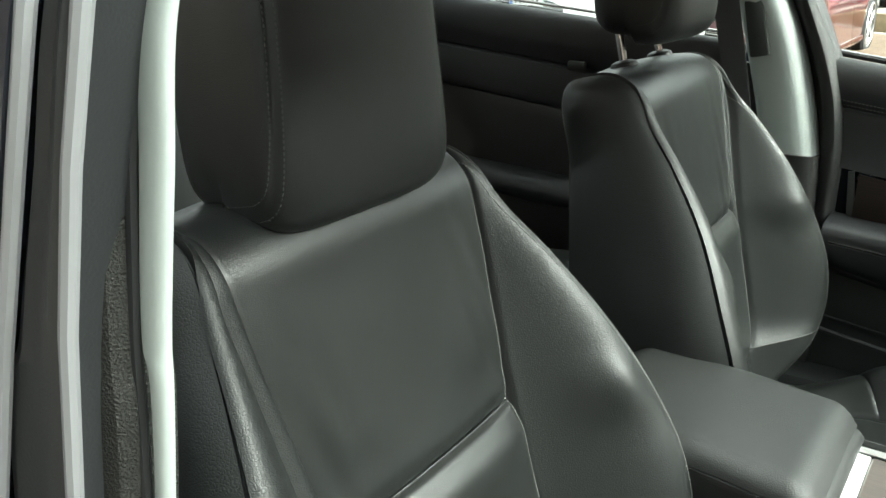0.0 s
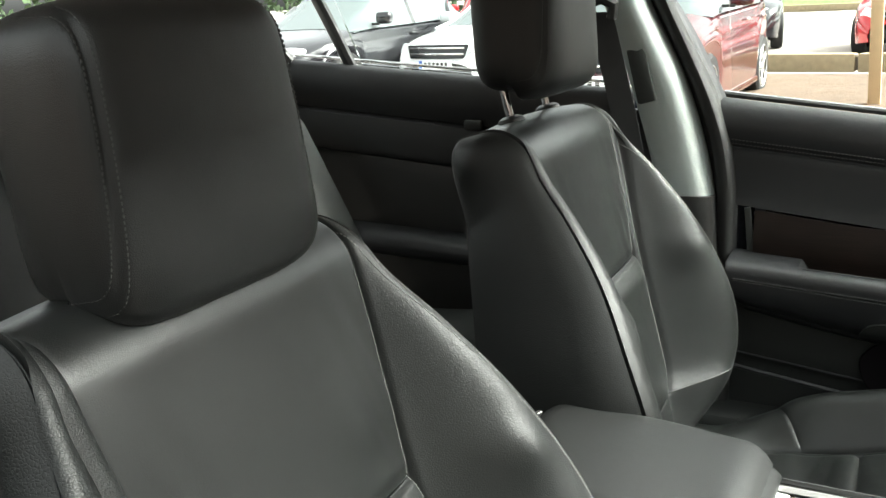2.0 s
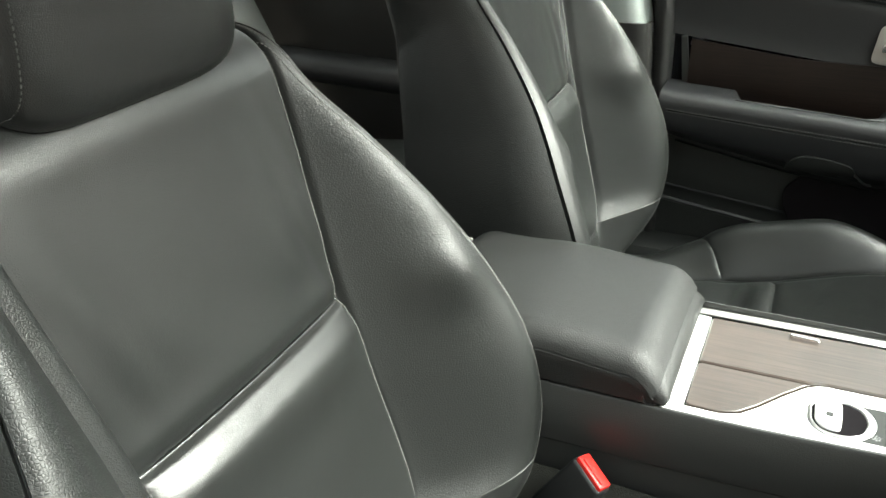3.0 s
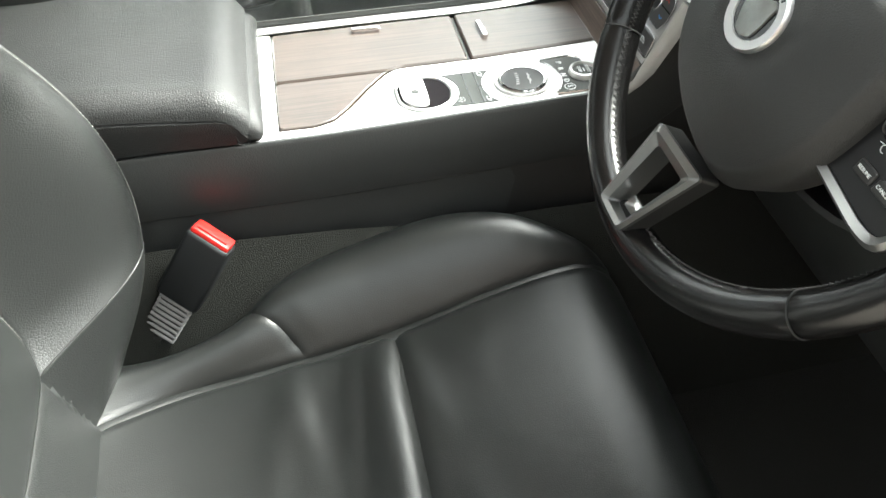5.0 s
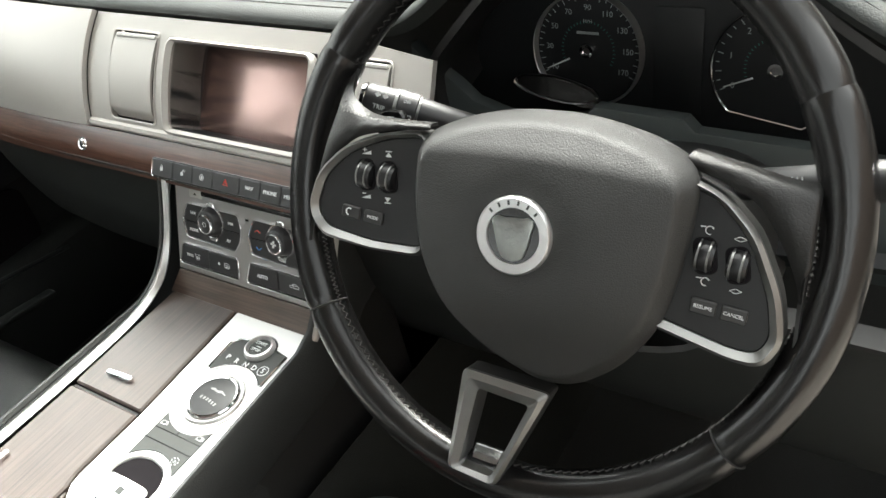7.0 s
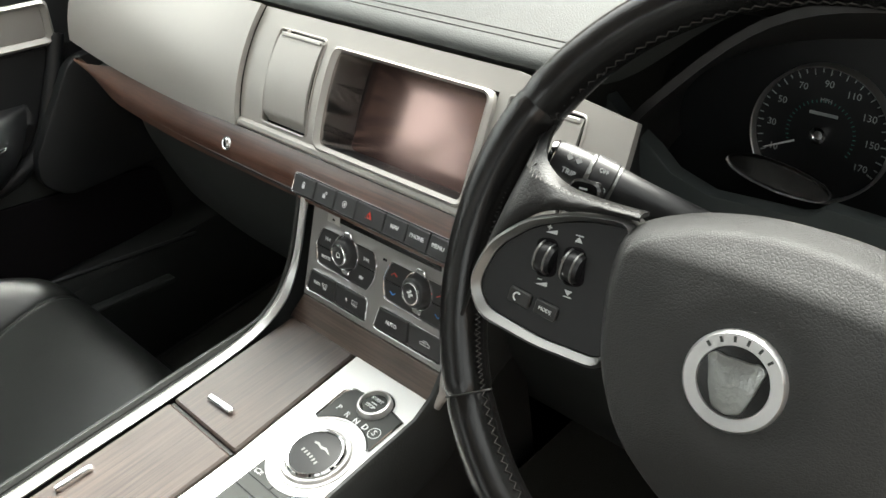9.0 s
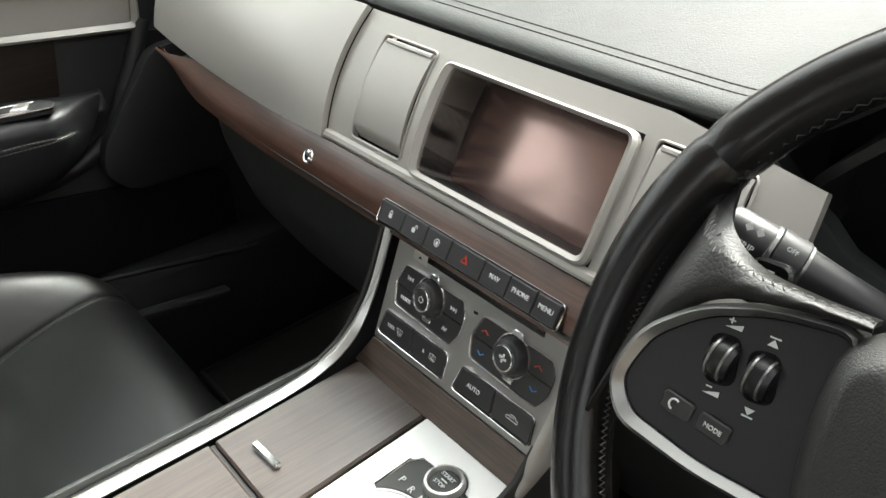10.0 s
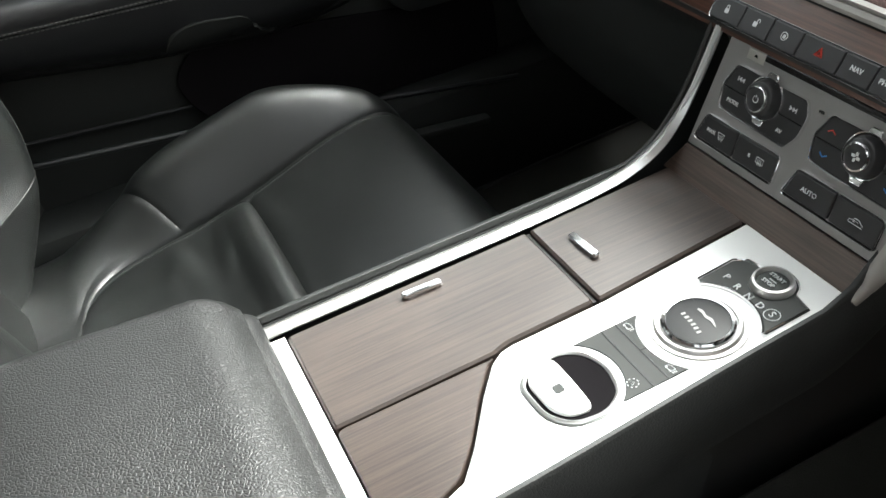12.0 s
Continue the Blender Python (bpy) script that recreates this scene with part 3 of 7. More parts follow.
        def cs(a, b, sgn=sgn):
            p = cb(0.9999, b)
            return Vector((p.x, p.y + sgn * 0.008 * math.sin(a * math.pi), p.z + (0.24 - p.z) * a))
        part("cushion_bolster", grid(cb, 64, 230, 0.008), LEATHER, cush)
        part("cushion_side", grid(cs, 8, 50, 0.006), LEATHER_DARK, cush)
        part("stitching", dashes([cb(0.50, k / 60) for k in range(8, 58)], 0.005, 0.0034, 0.0005, off=(0, 0, 0.0004)), THREAD, cush)
        part("piping", tube([cb(0.9999, k / 60) for k in range(56)], 0.0014, 6), LEATHER_DARK, cush)
        part("edge_stitching", dashes([cb(0.95, k / 60) for k in range(12, 54)], 0.005, 0.0034, 0.0005, off=(0, 0, 0.0006)), THREAD, cush)
    part("seat_base", box(0.50, 0.44, 0.20, Matrix.Translation((xo - 0.15, yc, 0.27)), 0.02), PLASTIC, seat)
    return seat


def head_seam(v):
    """Distance of the headrest's stitched corner seam from its middle."""
    return 0.0965 + 0.017 * (1 - v) ** 2


def headrest_section(t, v):
    """Width and depth of the headrest's outline at angle t and height v from 0 to 1."""
    e = 2 * v - 1
    sq = max(0.0, 1 - abs(e) ** 7) ** (1 / 2.4)
    c, s = math.cos(t), math.sin(t)
    front = s > 0
    w = 0.1165 * math.copysign(abs(c) ** (0.36 if front else 0.46), c) * (0.52 + 0.48 * sq) * (1.0 - 0.03 * v)
    d = (0.066 if front else 0.070) * math.copysign(abs(s) ** (0.42 if front else 0.6), s) * (0.26 + 0.74 * sq)
    if front:
        d -= 0.004 * (w / 0.11) ** 2
    return w, d


def headrest_point(hb, up, fw, w0, v):
    """A point of the front face at the width w0 and the height v from 0 to 1."""
    lo, hi = 0.0, math.pi / 2
    for _ in range(40):
        t = (lo + hi) / 2
        if headrest_section(t, v)[0] > abs(w0):
            lo = t
        else:
            hi = t
    w, d = headrest_section(t, v)
    d -= 0.0034 * math.exp(-((abs(w) - head_seam(v)) / 0.0028) ** 2)
    p = hb + up * (0.212 * v - 0.018 * (1 - v)) + fw * (d + 0.0008)
    return Vector((p.x, p.y + math.copysign(w, w0), p.z))


def headrest_mesh(hb, up, fw):
    bm = bmesh.new()
    rings = []
    nv, nu = 40, 420
    for j in range(nv + 1):
        v = 0.5 - 0.5 * math.cos(math.pi * j / nv)
        row = []
        for i in range(nu):
            t = 2 * math.pi * i / nu
            t -= 0.42 * math.sin(4 * t) / 4
            w, d = headrest_section(t, v)
            if math.sin(t) > 0:
                d -= 0.0034 * math.exp(-((abs(w) - head_seam(v)) / 0.0028) ** 2)
            h = 0.212 * v - 0.018 * (1 - v) * (1 if d > 0 else 0.3)
            p = hb + up * h + fw * d
            row.append(bm.verts.new((p.x, p.y + w, p.z)))
        rings.append(row)
    for a, b in zip(rings, rings[1:]):
        for i in range(nu):
            bm.faces.new([a[i], a[(i + 1) % nu], b[(i + 1) % nu], b[i]])
    bm.faces.new(rings[0][::-1])
    bm.faces.new(rings[-1])
    return bm


SEAT_Y = 0.373
driver_seat = build_seat("driver_seat", 0.0, -SEAT_Y, "black leather driver seat with side bolsters beside the console")
passenger_seat = build_seat("passenger_seat", -0.027, SEAT_Y, "black leather passenger seat with chrome headrest posts", 0.062, 14.0)


# ---- centre console ----
ZC = 0.633


def flat(z=ZC):
    """A pose for outlines drawn in the plan: x forward, y left."""
    return Matrix.Translation((0, 0, z))


def arc(cx, cy, r, a0, a1, n=12):
    return [(cx + r * math.cos(radians(a0 + (a1 - a0) * k / n)), cy + r * math.sin(radians(a0 + (a1 - a0) * k / n))) for k in range(n + 1)]


def ring(cx, cy, z, r_out, r_in, h, n=48):
    return lathe([(r_in, 0), (r_in, h * 0.8), (r_in + (r_out - r_in) * 0.25, h), (r_out - (r_out - r_in) * 0.25, h), (r_out, h * 0.6), (r_out, 0), (r_in, 0)], n, Matrix.Translation((cx, cy, z)))


def build_console():
    con = thing("center_console", (-0.05, 0, 0.25), "black padded centre console with aluminium plate and brown wood lids", "console")

    def flank(sgn):
        def f(a, b):
            x = -0.62 + 0.86 * b
            edge = 0.1085 if sgn > 0 else 0.110 - 0.014 * sm((x + 0.2) / 0.35)
            lift = 0.13 * sm((x - 0.10) / 0.13) ** 1.4
            prof = [(0.0, -0.001, 0.003), (0.12, 0.003, 0.001), (0.35, 0.007, -0.030), (0.55, 0.004, -0.066), (0.60, -0.001, -0.070), (0.66, 0.000, -0.080), (1.0, -0.004, -0.37)]
            o = lerp([(p[0], p[1]) for p in prof], a)
            h = lerp([(p[0], p[2]) for p in prof], a)
            return Vector((x, sgn * (edge + o * (0.5 if sgn > 0 else 1.0)), ZC + h + lift * (1 - a)))
        return f
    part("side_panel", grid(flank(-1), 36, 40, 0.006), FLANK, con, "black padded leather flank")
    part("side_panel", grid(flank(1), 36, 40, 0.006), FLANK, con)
    part("core", box(0.86, 0.20, 0.34, Matrix.Translation((-0.19, 0, 0.452)), 0.004), PLASTIC, con)
    part("rear_face", box(0.02, 0.22, 0.36, Matrix.Translation((-0.625, 0, 0.44)), 0.006), PLASTIC, con)

    # wood lids and panel
    lid = part("rear_lid", prism(rounded([(-0.199, -0.0105), (-0.085, -0.0095), (-0.072, -0.0055), (-0.0035, -0.0045), (-0.0035, 0.0885), (-0.199, 0.0865)], 0.003, 3), 0.009, flat(ZC - 0.007), 0.0018), WOOD, con, "brown wood veneer lid")
    part("lid_handle", join(prism(rounded([(-0.114, 0.0715), (-0.083, 0.0700), (-0.083, 0.0755), (-0.114, 0.0770)], 0.0025), 0.0035, flat(ZC + 0.003), 0.001), box(0.024, 0.004, 0.004, Matrix.Translation((-0.0985, 0.0735, ZC + 0.002)))), CHROME, lid, "small chrome pull")
    lid = part("front_lid", prism(rounded([(0.0005, -0.0050), (0.134, 0.0045), (0.134, 0.0945), (0.0005, 0.0890)], 0.003, 3), 0.009, flat(ZC - 0.007), 0.0018), WOOD, con, "brown wood veneer lid")
    part("lid_handle", join(prism(rounded([(0.0205, 0.0305), (0.0265, 0.0310), (0.0245, 0.0635), (0.0185, 0.0630)], 0.0025), 0.0035, flat(ZC + 0.003), 0.001), box(0.004, 0.024, 0.004, Matrix.Translation((0.0225, 0.047, ZC + 0.002)))), CHROME, lid, "small chrome pull")
    part("lid_gap", box(0.0028, 0.092, 0.004, Matrix.Translation((-0.0015, 0.043, ZC - 0.004))), PLASTIC, con)
    part("wood_panel", prism(rounded([(-0.199, -0.092), (-0.168, -0.0925), (-0.150, -0.086), (-0.134, -0.0690), (-0.110, -0.0360), (-0.092, -0.0150), (-0.086, -0.0125), (-0.199, -0.0125)], 0.006, 3), 0.0085, flat(ZC - 0.007), 0.0008), WOOD, con, "brown wood veneer inlay")

    # aluminium plate with its strip behind the lids
    plate = [(0.1345, 0.0020), (0.0, -0.0075), (-0.070, -0.0082), (-0.080, -0.0098), (-0.0905, -0.0168), (-0.108, -0.0375), (-0.132, -0.0700), (-0.148, -0.0880), (-0.167, -0.0945), (-0.2005, -0.0940), (-0.2005, 0.0885), (-0.2215, 0.0900), (-0.2215, -0.1080), (-0.13, -0.1090), (0.02, -0.1035), (0.1345, -0.0955)]
    part("trim_plate", prism(plate, 0.006, flat(ZC - 0.005), 0.0012), ALU, con, "bright satin aluminium plate")
    rail = [(-0.2215, 0.099, ZC + 0.001), (-0.10, 0.0985, ZC + 0.002), (0.0, 0.0985, ZC + 0.002), (0.07, 0.1005, ZC + 0.003), (0.105, 0.1020, ZC + 0.008), (0.130, 0.1020, ZC + 0.020), (0.147, 0.1000, ZC + 0.040), (0.160, 0.0965, ZC + 0.066), (0.170, 0.0930, ZC + 0.094), (0.178, 0.0905, ZC + 0.118)]
    fine = []
    for k in range(91):
        t = k / 90 * (len(rail) - 1)
        fine.append([lerp([(i, p[c]) for i, p in enumerate(rail)], t) for c in range(3)])

    def rail_fn(a, b):
        i = min(int(round(b * 90)), 90)
        p = Vector(fine[i])
        q = Vector(fine[min(i + 1, 90)]) - Vector(fine[max(i - 1, 0)])
        nrm = q.normalized().cross(Vector((0, 1, 0))) * -1
        wid = 0.0066 - 0.0036 * sm((b - 0.55) / 0.3)
        return p + Vector((0, (a * 2 - 1) * wid, 0)) + nrm * 0.004 * (1 - (a * 2 - 1) ** 4)
    part("side_rail", grid(rail_fn, 8, 90, 0.006), RAIL, con, "polished aluminium rail sweeping up to the dashboard")
    part("rail_edge", tube([Vector(p) + Vector((0, 0.0088, -0.001)) for p in fine], 0.0022, 8), PLASTIC, con)
    # parking brake switch in its well
    well = rounded([(-0.085, -0.044), (-0.075, -0.034), (-0.052, -0.031), (-0.038, -0.040), (-0.032, -0.058), (-0.037, -0.080), (-0.052, -0.089), (-0.073, -0.086), (-0.084, -0.072)], 0.02, 6)
    well = [((x + 0.0585) * 1.07 - 0.0580, (y + 0.060) * 1.05 - 0.0620) for x, y in well]
    inner = [((x + 0.0580) * 0.91 - 0.0580, (y + 0.062) * 0.91 - 0.062) for x, y in well]
    rim_bm = bmesh.new()
    n = len(well)
    rows = [[rim_bm.verts.new((x, y, z)) for x, y in pts] for pts, z in ((well, ZC + 0.0005), (well, ZC + 0.0030), ([(a[0] * 0.5 + b[0] * 0.5, a[1] * 0.5 + b[1] * 0.5) for a, b in zip(well, inner)], ZC + 0.0040), (inner, ZC + 0.0028), (inner, ZC + 0.0008))]
    for a, b in zip(rows, rows[1:]):
        for i in range(n):
            rim_bm.faces.new([a[i], a[(i + 1) % n], b[(i + 1) % n], b[i]])
    part("brake_well_rim", rim_bm, RAIL, con, "satin metal rim")
    part("rim_shadow_line", chrome_frame([((x + 0.0580) * 1.035 - 0.0580, (y + 0.062) * 1.035 - 0.062) for x, y in well], flat(ZC + 0.0006), 0.0007, 0.0006), PANEL_GREY, con)
    # the hollow isn't cut; a flat black inset carries its shade
    part("brake_well", prism(inner, 0.0008, flat(ZC + 0.0012)), HOLLOW_SHADE, con, "flat black inset standing for the shaded brake hollow")
    part("brake_switch", prism(rounded([(-0.081, -0.046), (-0.073, -0.0365), (-0.0565, -0.0345), (-0.0555, -0.060), (-0.0565, -0.0850), (-0.072, -0.0830), (-0.080, -0.0720)], 0.010, 4), 0.0035, flat(ZC + 0.0012), 0.001), ALU, con, "aluminium parking brake switch")
    part("brake_mark", prism(rounded([(-0.0705, -0.0645), (-0.0705, -0.0575), (-0.0640, -0.0575), (-0.0640, -0.0645)], 0.002), 0.0004, flat(ZC + 0.0048)), PANEL_GREY, con)

    # button block and gear panel
    gx, gy = 0.0390, -0.0615
    blk = [(-0.0335, -0.0320)] + [(0.012, -0.0315)] + arc(gx, gy, 0.040, 133, 222, 14) + [(0.010, -0.0890), (-0.0365, -0.0890)] + arc(-0.060, -0.0600, 0.0355, -52, 52, 14)
    part("button_panel", prism(blk, 0.0012, flat(ZC + 0.0006), 0.0004), PANEL_GREY, con, "dark grey button panel")
    for (a, b) in (((-0.0165, -0.0320), (-0.0165, -0.0890)), ((-0.0050, -0.0320), (-0.0050, -0.0890)), ((-0.0050, -0.0600), (-0.0010, -0.0600))):
        d = Vector(b) - Vector(a)
        part("button_gap", box(max(0.0009, abs(d.x)), max(0.0009, abs(d.y)), 0.0006, Matrix.Translation(((a[0] + b[0]) / 2, (a[1] + b[1]) / 2, ZC + 0.0019))), PLASTIC_GLOSS, con)
    sym = flat(ZC + 0.0021)
    for cx, cy in ((0.0010, -0.0385), (0.0010, -0.0830)):
        outline = [(cx - 0.0018, cy + 0.0034), (cx + 0.0006, cy + 0.0034), (cx + 0.0018, cy + 0.0014), (cx + 0.0018, cy - 0.0020), (cx - 0.0018, cy - 0.0020)]
        part("button_symbol", join(tube([sym @ Vector((*p, 0)) for p in outline], 0.0003, 5, True), *[prism(arc(cx - 0.0018, cy + d, 0.0007, 0, 330, 8), 0.0003, sym) for d in (0.0024, -0.0012)], *[box(0.0005, 0.0012, 0.0003, sym @ Matrix.Translation((cx + q, cy - 0.0036, 0.0))) for q in (-0.0012, 0.0, 0.0012)]), PRINT, con)
    part("button_symbol", join(*[box(0.0006, 0.0013, 0.0003, sym @ Matrix.Translation((-0.0255 + 0.0036 * math.cos(q * 0.785), -0.0800 + 0.0036 * math.sin(q * 0.785), 0)) @ Matrix.Rotation(q * 0.785, 4, "Z")) for q in range(8)], tube([sym @ Vector((-0.0255 + p[0], -0.0800 + p[1], 0)) for p in ((-0.0012, 0.0016), (0.0012, 0.0), (-0.0012, -0.0016))], 0.0003, 5, True)), PRINT, con)
    gp = [(0.0655, -0.0290), (0.0975, -0.0270), (0.1050, -0.0330), (0.1060, -0.0440)] + arc(0.1015, -0.0605, 0.0155, 66, -66, 14) + [(0.1050, -0.0770), (0.1030, -0.0900), (0.0670, -0.0910)] + arc(gx, gy, 0.0405, -49, 49, 16)
    part("gear_panel_rim", chrome_frame(gp[::-1], flat(ZC + 0.0010), 0.0022, 0.0034), CHROME, con, "chrome border")
    part("gear_panel", prism(gp, 0.0012, flat(ZC + 0.0020), 0.0004), PANEL_GREY, con, "dark grey gear panel")
    letters = basis((0, 0, ZC + 0.0036), (0, -1, 0), (1, 0, 0))
    for ch, ly, lx in (("P", -0.0375, 0.0825), ("R", -0.0492, 0.0815), ("N", -0.0608, 0.0810), ("D", -0.0715, 0.0810), ("S", -0.0820, 0.0815)):
        words(ch, 0.0076, Matrix.Translation((lx, ly, 0)) @ letters, PRINT, con)
    part("sport_ring", ring(0.0815, -0.0820, ZC + 0.0032, 0.0056, 0.0050, 0.0004, 20), PRINT, con)
    part("start_surround", lathe([(0.0125, 0.004), (0.0140, 0.0075), (0.0160, 0.0070), (0.0175, 0.002), (0.0175, 0.0)], 32, Matrix.Translation((0.1015, -0.0605, ZC + 0.002)) @ Matrix.Diagonal((0.86, 0.86, 0.9, 1.0))), SILVER, con, "silver raised ring")
    st = part("start_button", lathe([(0.0, 0.0050), (0.0105, 0.0052), (0.0120, 0.0045), (0.0124, 0.0)], 32, Matrix.Translation((0.1015, -0.0605, ZC + 0.002)) @ Matrix.Diagonal((0.86, 0.86, 0.9, 1.0))), PANEL_GREY, con, "round engine start button")
    words("START", 0.0044, Matrix.Translation((0.1052, -0.0605, 0.0040)) @ letters, PRINT, st)
    words("STOP", 0.0044, Matrix.Translation((0.0970, -0.0605, 0.0040)) @ letters, PRINT, st)
    part("start_bar", box(0.0008, 0.006, 0.0004, Matrix.Translation((0.1015, -0.0605, ZC + 0.0068))), PRINT, st)

    # rotary gear selector
    sel = part("gear_selector", lathe([(0.0, 0.0054), (0.0185, 0.0052), (0.0210, 0.0046)], 40, Matrix.Translation((gx, gy, ZC))), DIAL, con, "round gear selector knob with gloss black cap")
    part("knob_ring", lathe([(0.0208, 0.0036), (0.0212, 0.0058), (0.0228, 0.0062), (0.0240, 0.0050), (0.0246, 0.0), (0.0208, 0.0)], 48, Matrix.Translation((gx, gy, ZC))), CHROME, sel, "chrome knob ring")
    part("collar", lathe([(0.0255, 0.0), (0.0255, 0.0034), (0.0275, 0.0038), (0.0285, 0.0026), (0.0290, 0.0016), (0.0320, 0.0020), (0.0330, 0.0005), (0.0330, 0.0)], 48, Matrix.Translation((gx, gy, ZC + 0.0008))), SILVER, sel, "stepped silver collar")
    part("plate_ring", lathe([(0.0250, 0.0), (0.0250, 0.0016), (0.0395, 0.0016), (0.0400, 0.0)], 48, Matrix.Translation((gx, gy, ZC + 0.0002))), ALU, sel)
    cap = Matrix.Translation((gx, gy, ZC + 0.0055)) @ Matrix.Rotation(radians(-8), 4, "Z")
    part("cap_emblem", prism([(0.006, 0.010), (0.0078, 0.006), (0.0068, 0.002), (0.0088, -0.003), (0.0072, -0.009), (0.0062, -0.0105), (0.0066, -0.004), (0.0050, 0.0), (0.0056, 0.005), (0.0046, 0.009)], 0.0002, cap), SPOKE, sel, "small silver emblem")
    for k in range(6):
        part("cap_bar", box(0.0030, 0.0018, 0.0002, cap @ Matrix.Translation((-0.0045 - 0.0003 * abs(k - 2.5), 0.0095 - 0.0038 * k, 0.0001))), SPOKE, sel)
    return con


console = build_console()


# ---- armrest ----
def build_armrest():
    arm = thing("armrest", (-0.355, 0, 0.62), "padded black grained leather armrest lid on the console", "armrest")

    def prof(a, b):
        """b runs from the rear to the front, a round the section."""
        x = -0.490 + 0.262 * b
        top = 0.694 - 0.010 * sm((b - 0.45) / 0.55) - 0.020 * max(0.0, (b - 0.90) / 0.10) ** 2.2 - 0.012 * max(0.0, (0.10 - b) / 0.10) ** 2
        half = 0.1075 - 0.004 * (1 - b)
        t = (a - 0.5) * 2
        q = abs(t)
        if q < 0.62:
            w = q / 0.62
            y = half * (0.82 * w)
            z = top - 0.004 * w ** 2
        elif q < 0.78:
            w = (q - 0.62) / 0.16
            ang = w * math.pi / 2
            y = half * 0.82 + half * 0.18 * math.sin(ang)
            z = top - 0.004 - 0.019 * (1 - math.cos(ang))
        else:
            w = (q - 0.78) / 0.22
            y = half * (1.0 - 0.015 * w)
            z = top - 0.023 - (top - 0.023 - 0.640) * w
        y -= 0.0020 * math.exp(-((q - 0.765) / 0.010) ** 2)
        return Vector((x, math.copysign(y, t), z))
    lid = part("lid", grid(prof, 120, 34, 0.008), GRAIN, arm, "grained black leather lid")

    def front(a, b):
        p = prof(a, 1.0)
        low = Vector((-0.2245, p.y * 0.99, 0.638))
        t = sm(b)
        return Vector((p.x + (low.x - p.x) * (0.2 * b + 0.8 * t) + 0.010 * math.sin(b * math.pi) ** 0.8, p.y + (low.y - p.y) * b, p.z + (low.z - p.z) * b))
    part("front_face", grid(front, 72, 10, 0.004), GRAIN, lid)

    def rear(a, b):
        p = prof(a, 0.0)
        low = Vector((-0.497, p.y * 0.98, 0.638))
        return p.lerp(low, b) + Vector((-0.006 * math.sin(b * math.pi), 0, 0))
    part("rear_face", grid(rear, 48, 6, 0.004), GRAIN, lid)
    for a in (0.5 - 0.394, 0.5 - 0.372, 0.5 + 0.372, 0.5 + 0.394):
        line = [prof(a, k / 60) for k in range(1, 61)]
        part("stitching", dashes(line, 0.0052, 0.0036, 0.0005, off=(0, math.copysign(0.0006, a - 0.5), 0)), THREAD, lid)
    line = [front(k / 80, 0.12) for k in range(9, 72)]
    part("stitching", dashes(line, 0.0055, 0.0038, 0.0007, off=(0.0014, 0, 0)), THREAD, lid)
    part("base", box(0.265, 0.20, 0.03, Matrix.Translation((-0.36, 0, 0.628)), 0.004), PLASTIC, arm)
    part("rear_clip", prism([(0, 0), (0.03, 0.002), (0.032, 0.014), (0.004, 0.010)], 0.006, basis((-0.512, 0.085, 0.668), (0.5, 0.8, 0.2), (0, 0, 1)), 0.001), SILVER, arm, "small silver end cap")
    return arm


build_armrest()


# ---- belt buckles ----
def build_buckle(name, at, up, side, label):
    b = thing(name, at, label, "seat belt buckle", "belt buckles")
    m = basis(at, Vector(side), Vector(up))
    # local: x along the button, y up the stalk
    body = part("housing", box(0.044, 0.082, 0.024, m @ Matrix.Translation((0, 0.062, 0)), 0.005, 3), DIAL, b, "black plastic buckle housing")
    part("release_button", box(0.039, 0.010, 0.019, m @ Matrix.Translation((0, 0.102, 0)), 0.0025, 2), RED_PLASTIC, b, "red release button")
    part("button_lip", box(0.030, 0.002, 0.004, m @ Matrix.Translation((0, 0.1075, 0.004)), 0.0006, 1), RED_PLASTIC, body)
    sleeve = part("ribbed_sleeve", box(0.030, 0.056, 0.012, m @ Matrix.Translation((0, -0.004, 0)), 0.002), PLASTIC, b, "grey ribbed sleeve")
    for k in range(8):
        part("rib", box(0.034, 0.0034, 0.016, m @ Matrix.Translation((0, -0.026 + k * 0.0062, 0)), 0.001, 1), WEBBING, sleeve)
    part("stalk", tube([m @ Vector((0, -0.03, 0)), m @ Vector((-0.01, -0.09, 0))], 0.008, 8), PLASTIC, b)
    return b


build_buckle("seat_belt_buckle", (-0.329, -0.152, 0.481), (0.53, 0.03, 0.85), (0.75, -0.45, -0.48), "black belt buckle with red button beside the driver seat")
build_buckle("seat_belt_buckle", (-0.36, 0.135, 0.440), (0.30, -0.1, 0.93), (0.85, 0.5, 0.0), "black belt buckle with red button beside the passenger seat")


# ---- dashboard ----
SP0 = Vector((0.194, 0, 0.789))
SV = Vector((0.5331, 0, 0.8460))
SM = basis(SP0, (0, -1, 0), SV)      # x to the car's right, y up the fascia, z towards the seats


def sp(y, v, n=0.0):
    return SM @ Vector((-y, v, n))


def hood(y):
    """The rise of the dashboard over the dials, from 0 to 1."""
    if y < -0.36:
        return math.exp(-((-0.36 - y) / 0.146) ** 2.65)
    return math.exp(-(abs(y + 0.405) / 0.192) ** 5)


def lip_x(y):
    return 0.256 + 0.03 * sm((y - 0.25) / 0.4) + 0.015 * hood(y)


def lip_z(y):
    return 0.8860 + 0.084 * hood(y) - 0.018 * sm((y - 0.35) / 0.4)


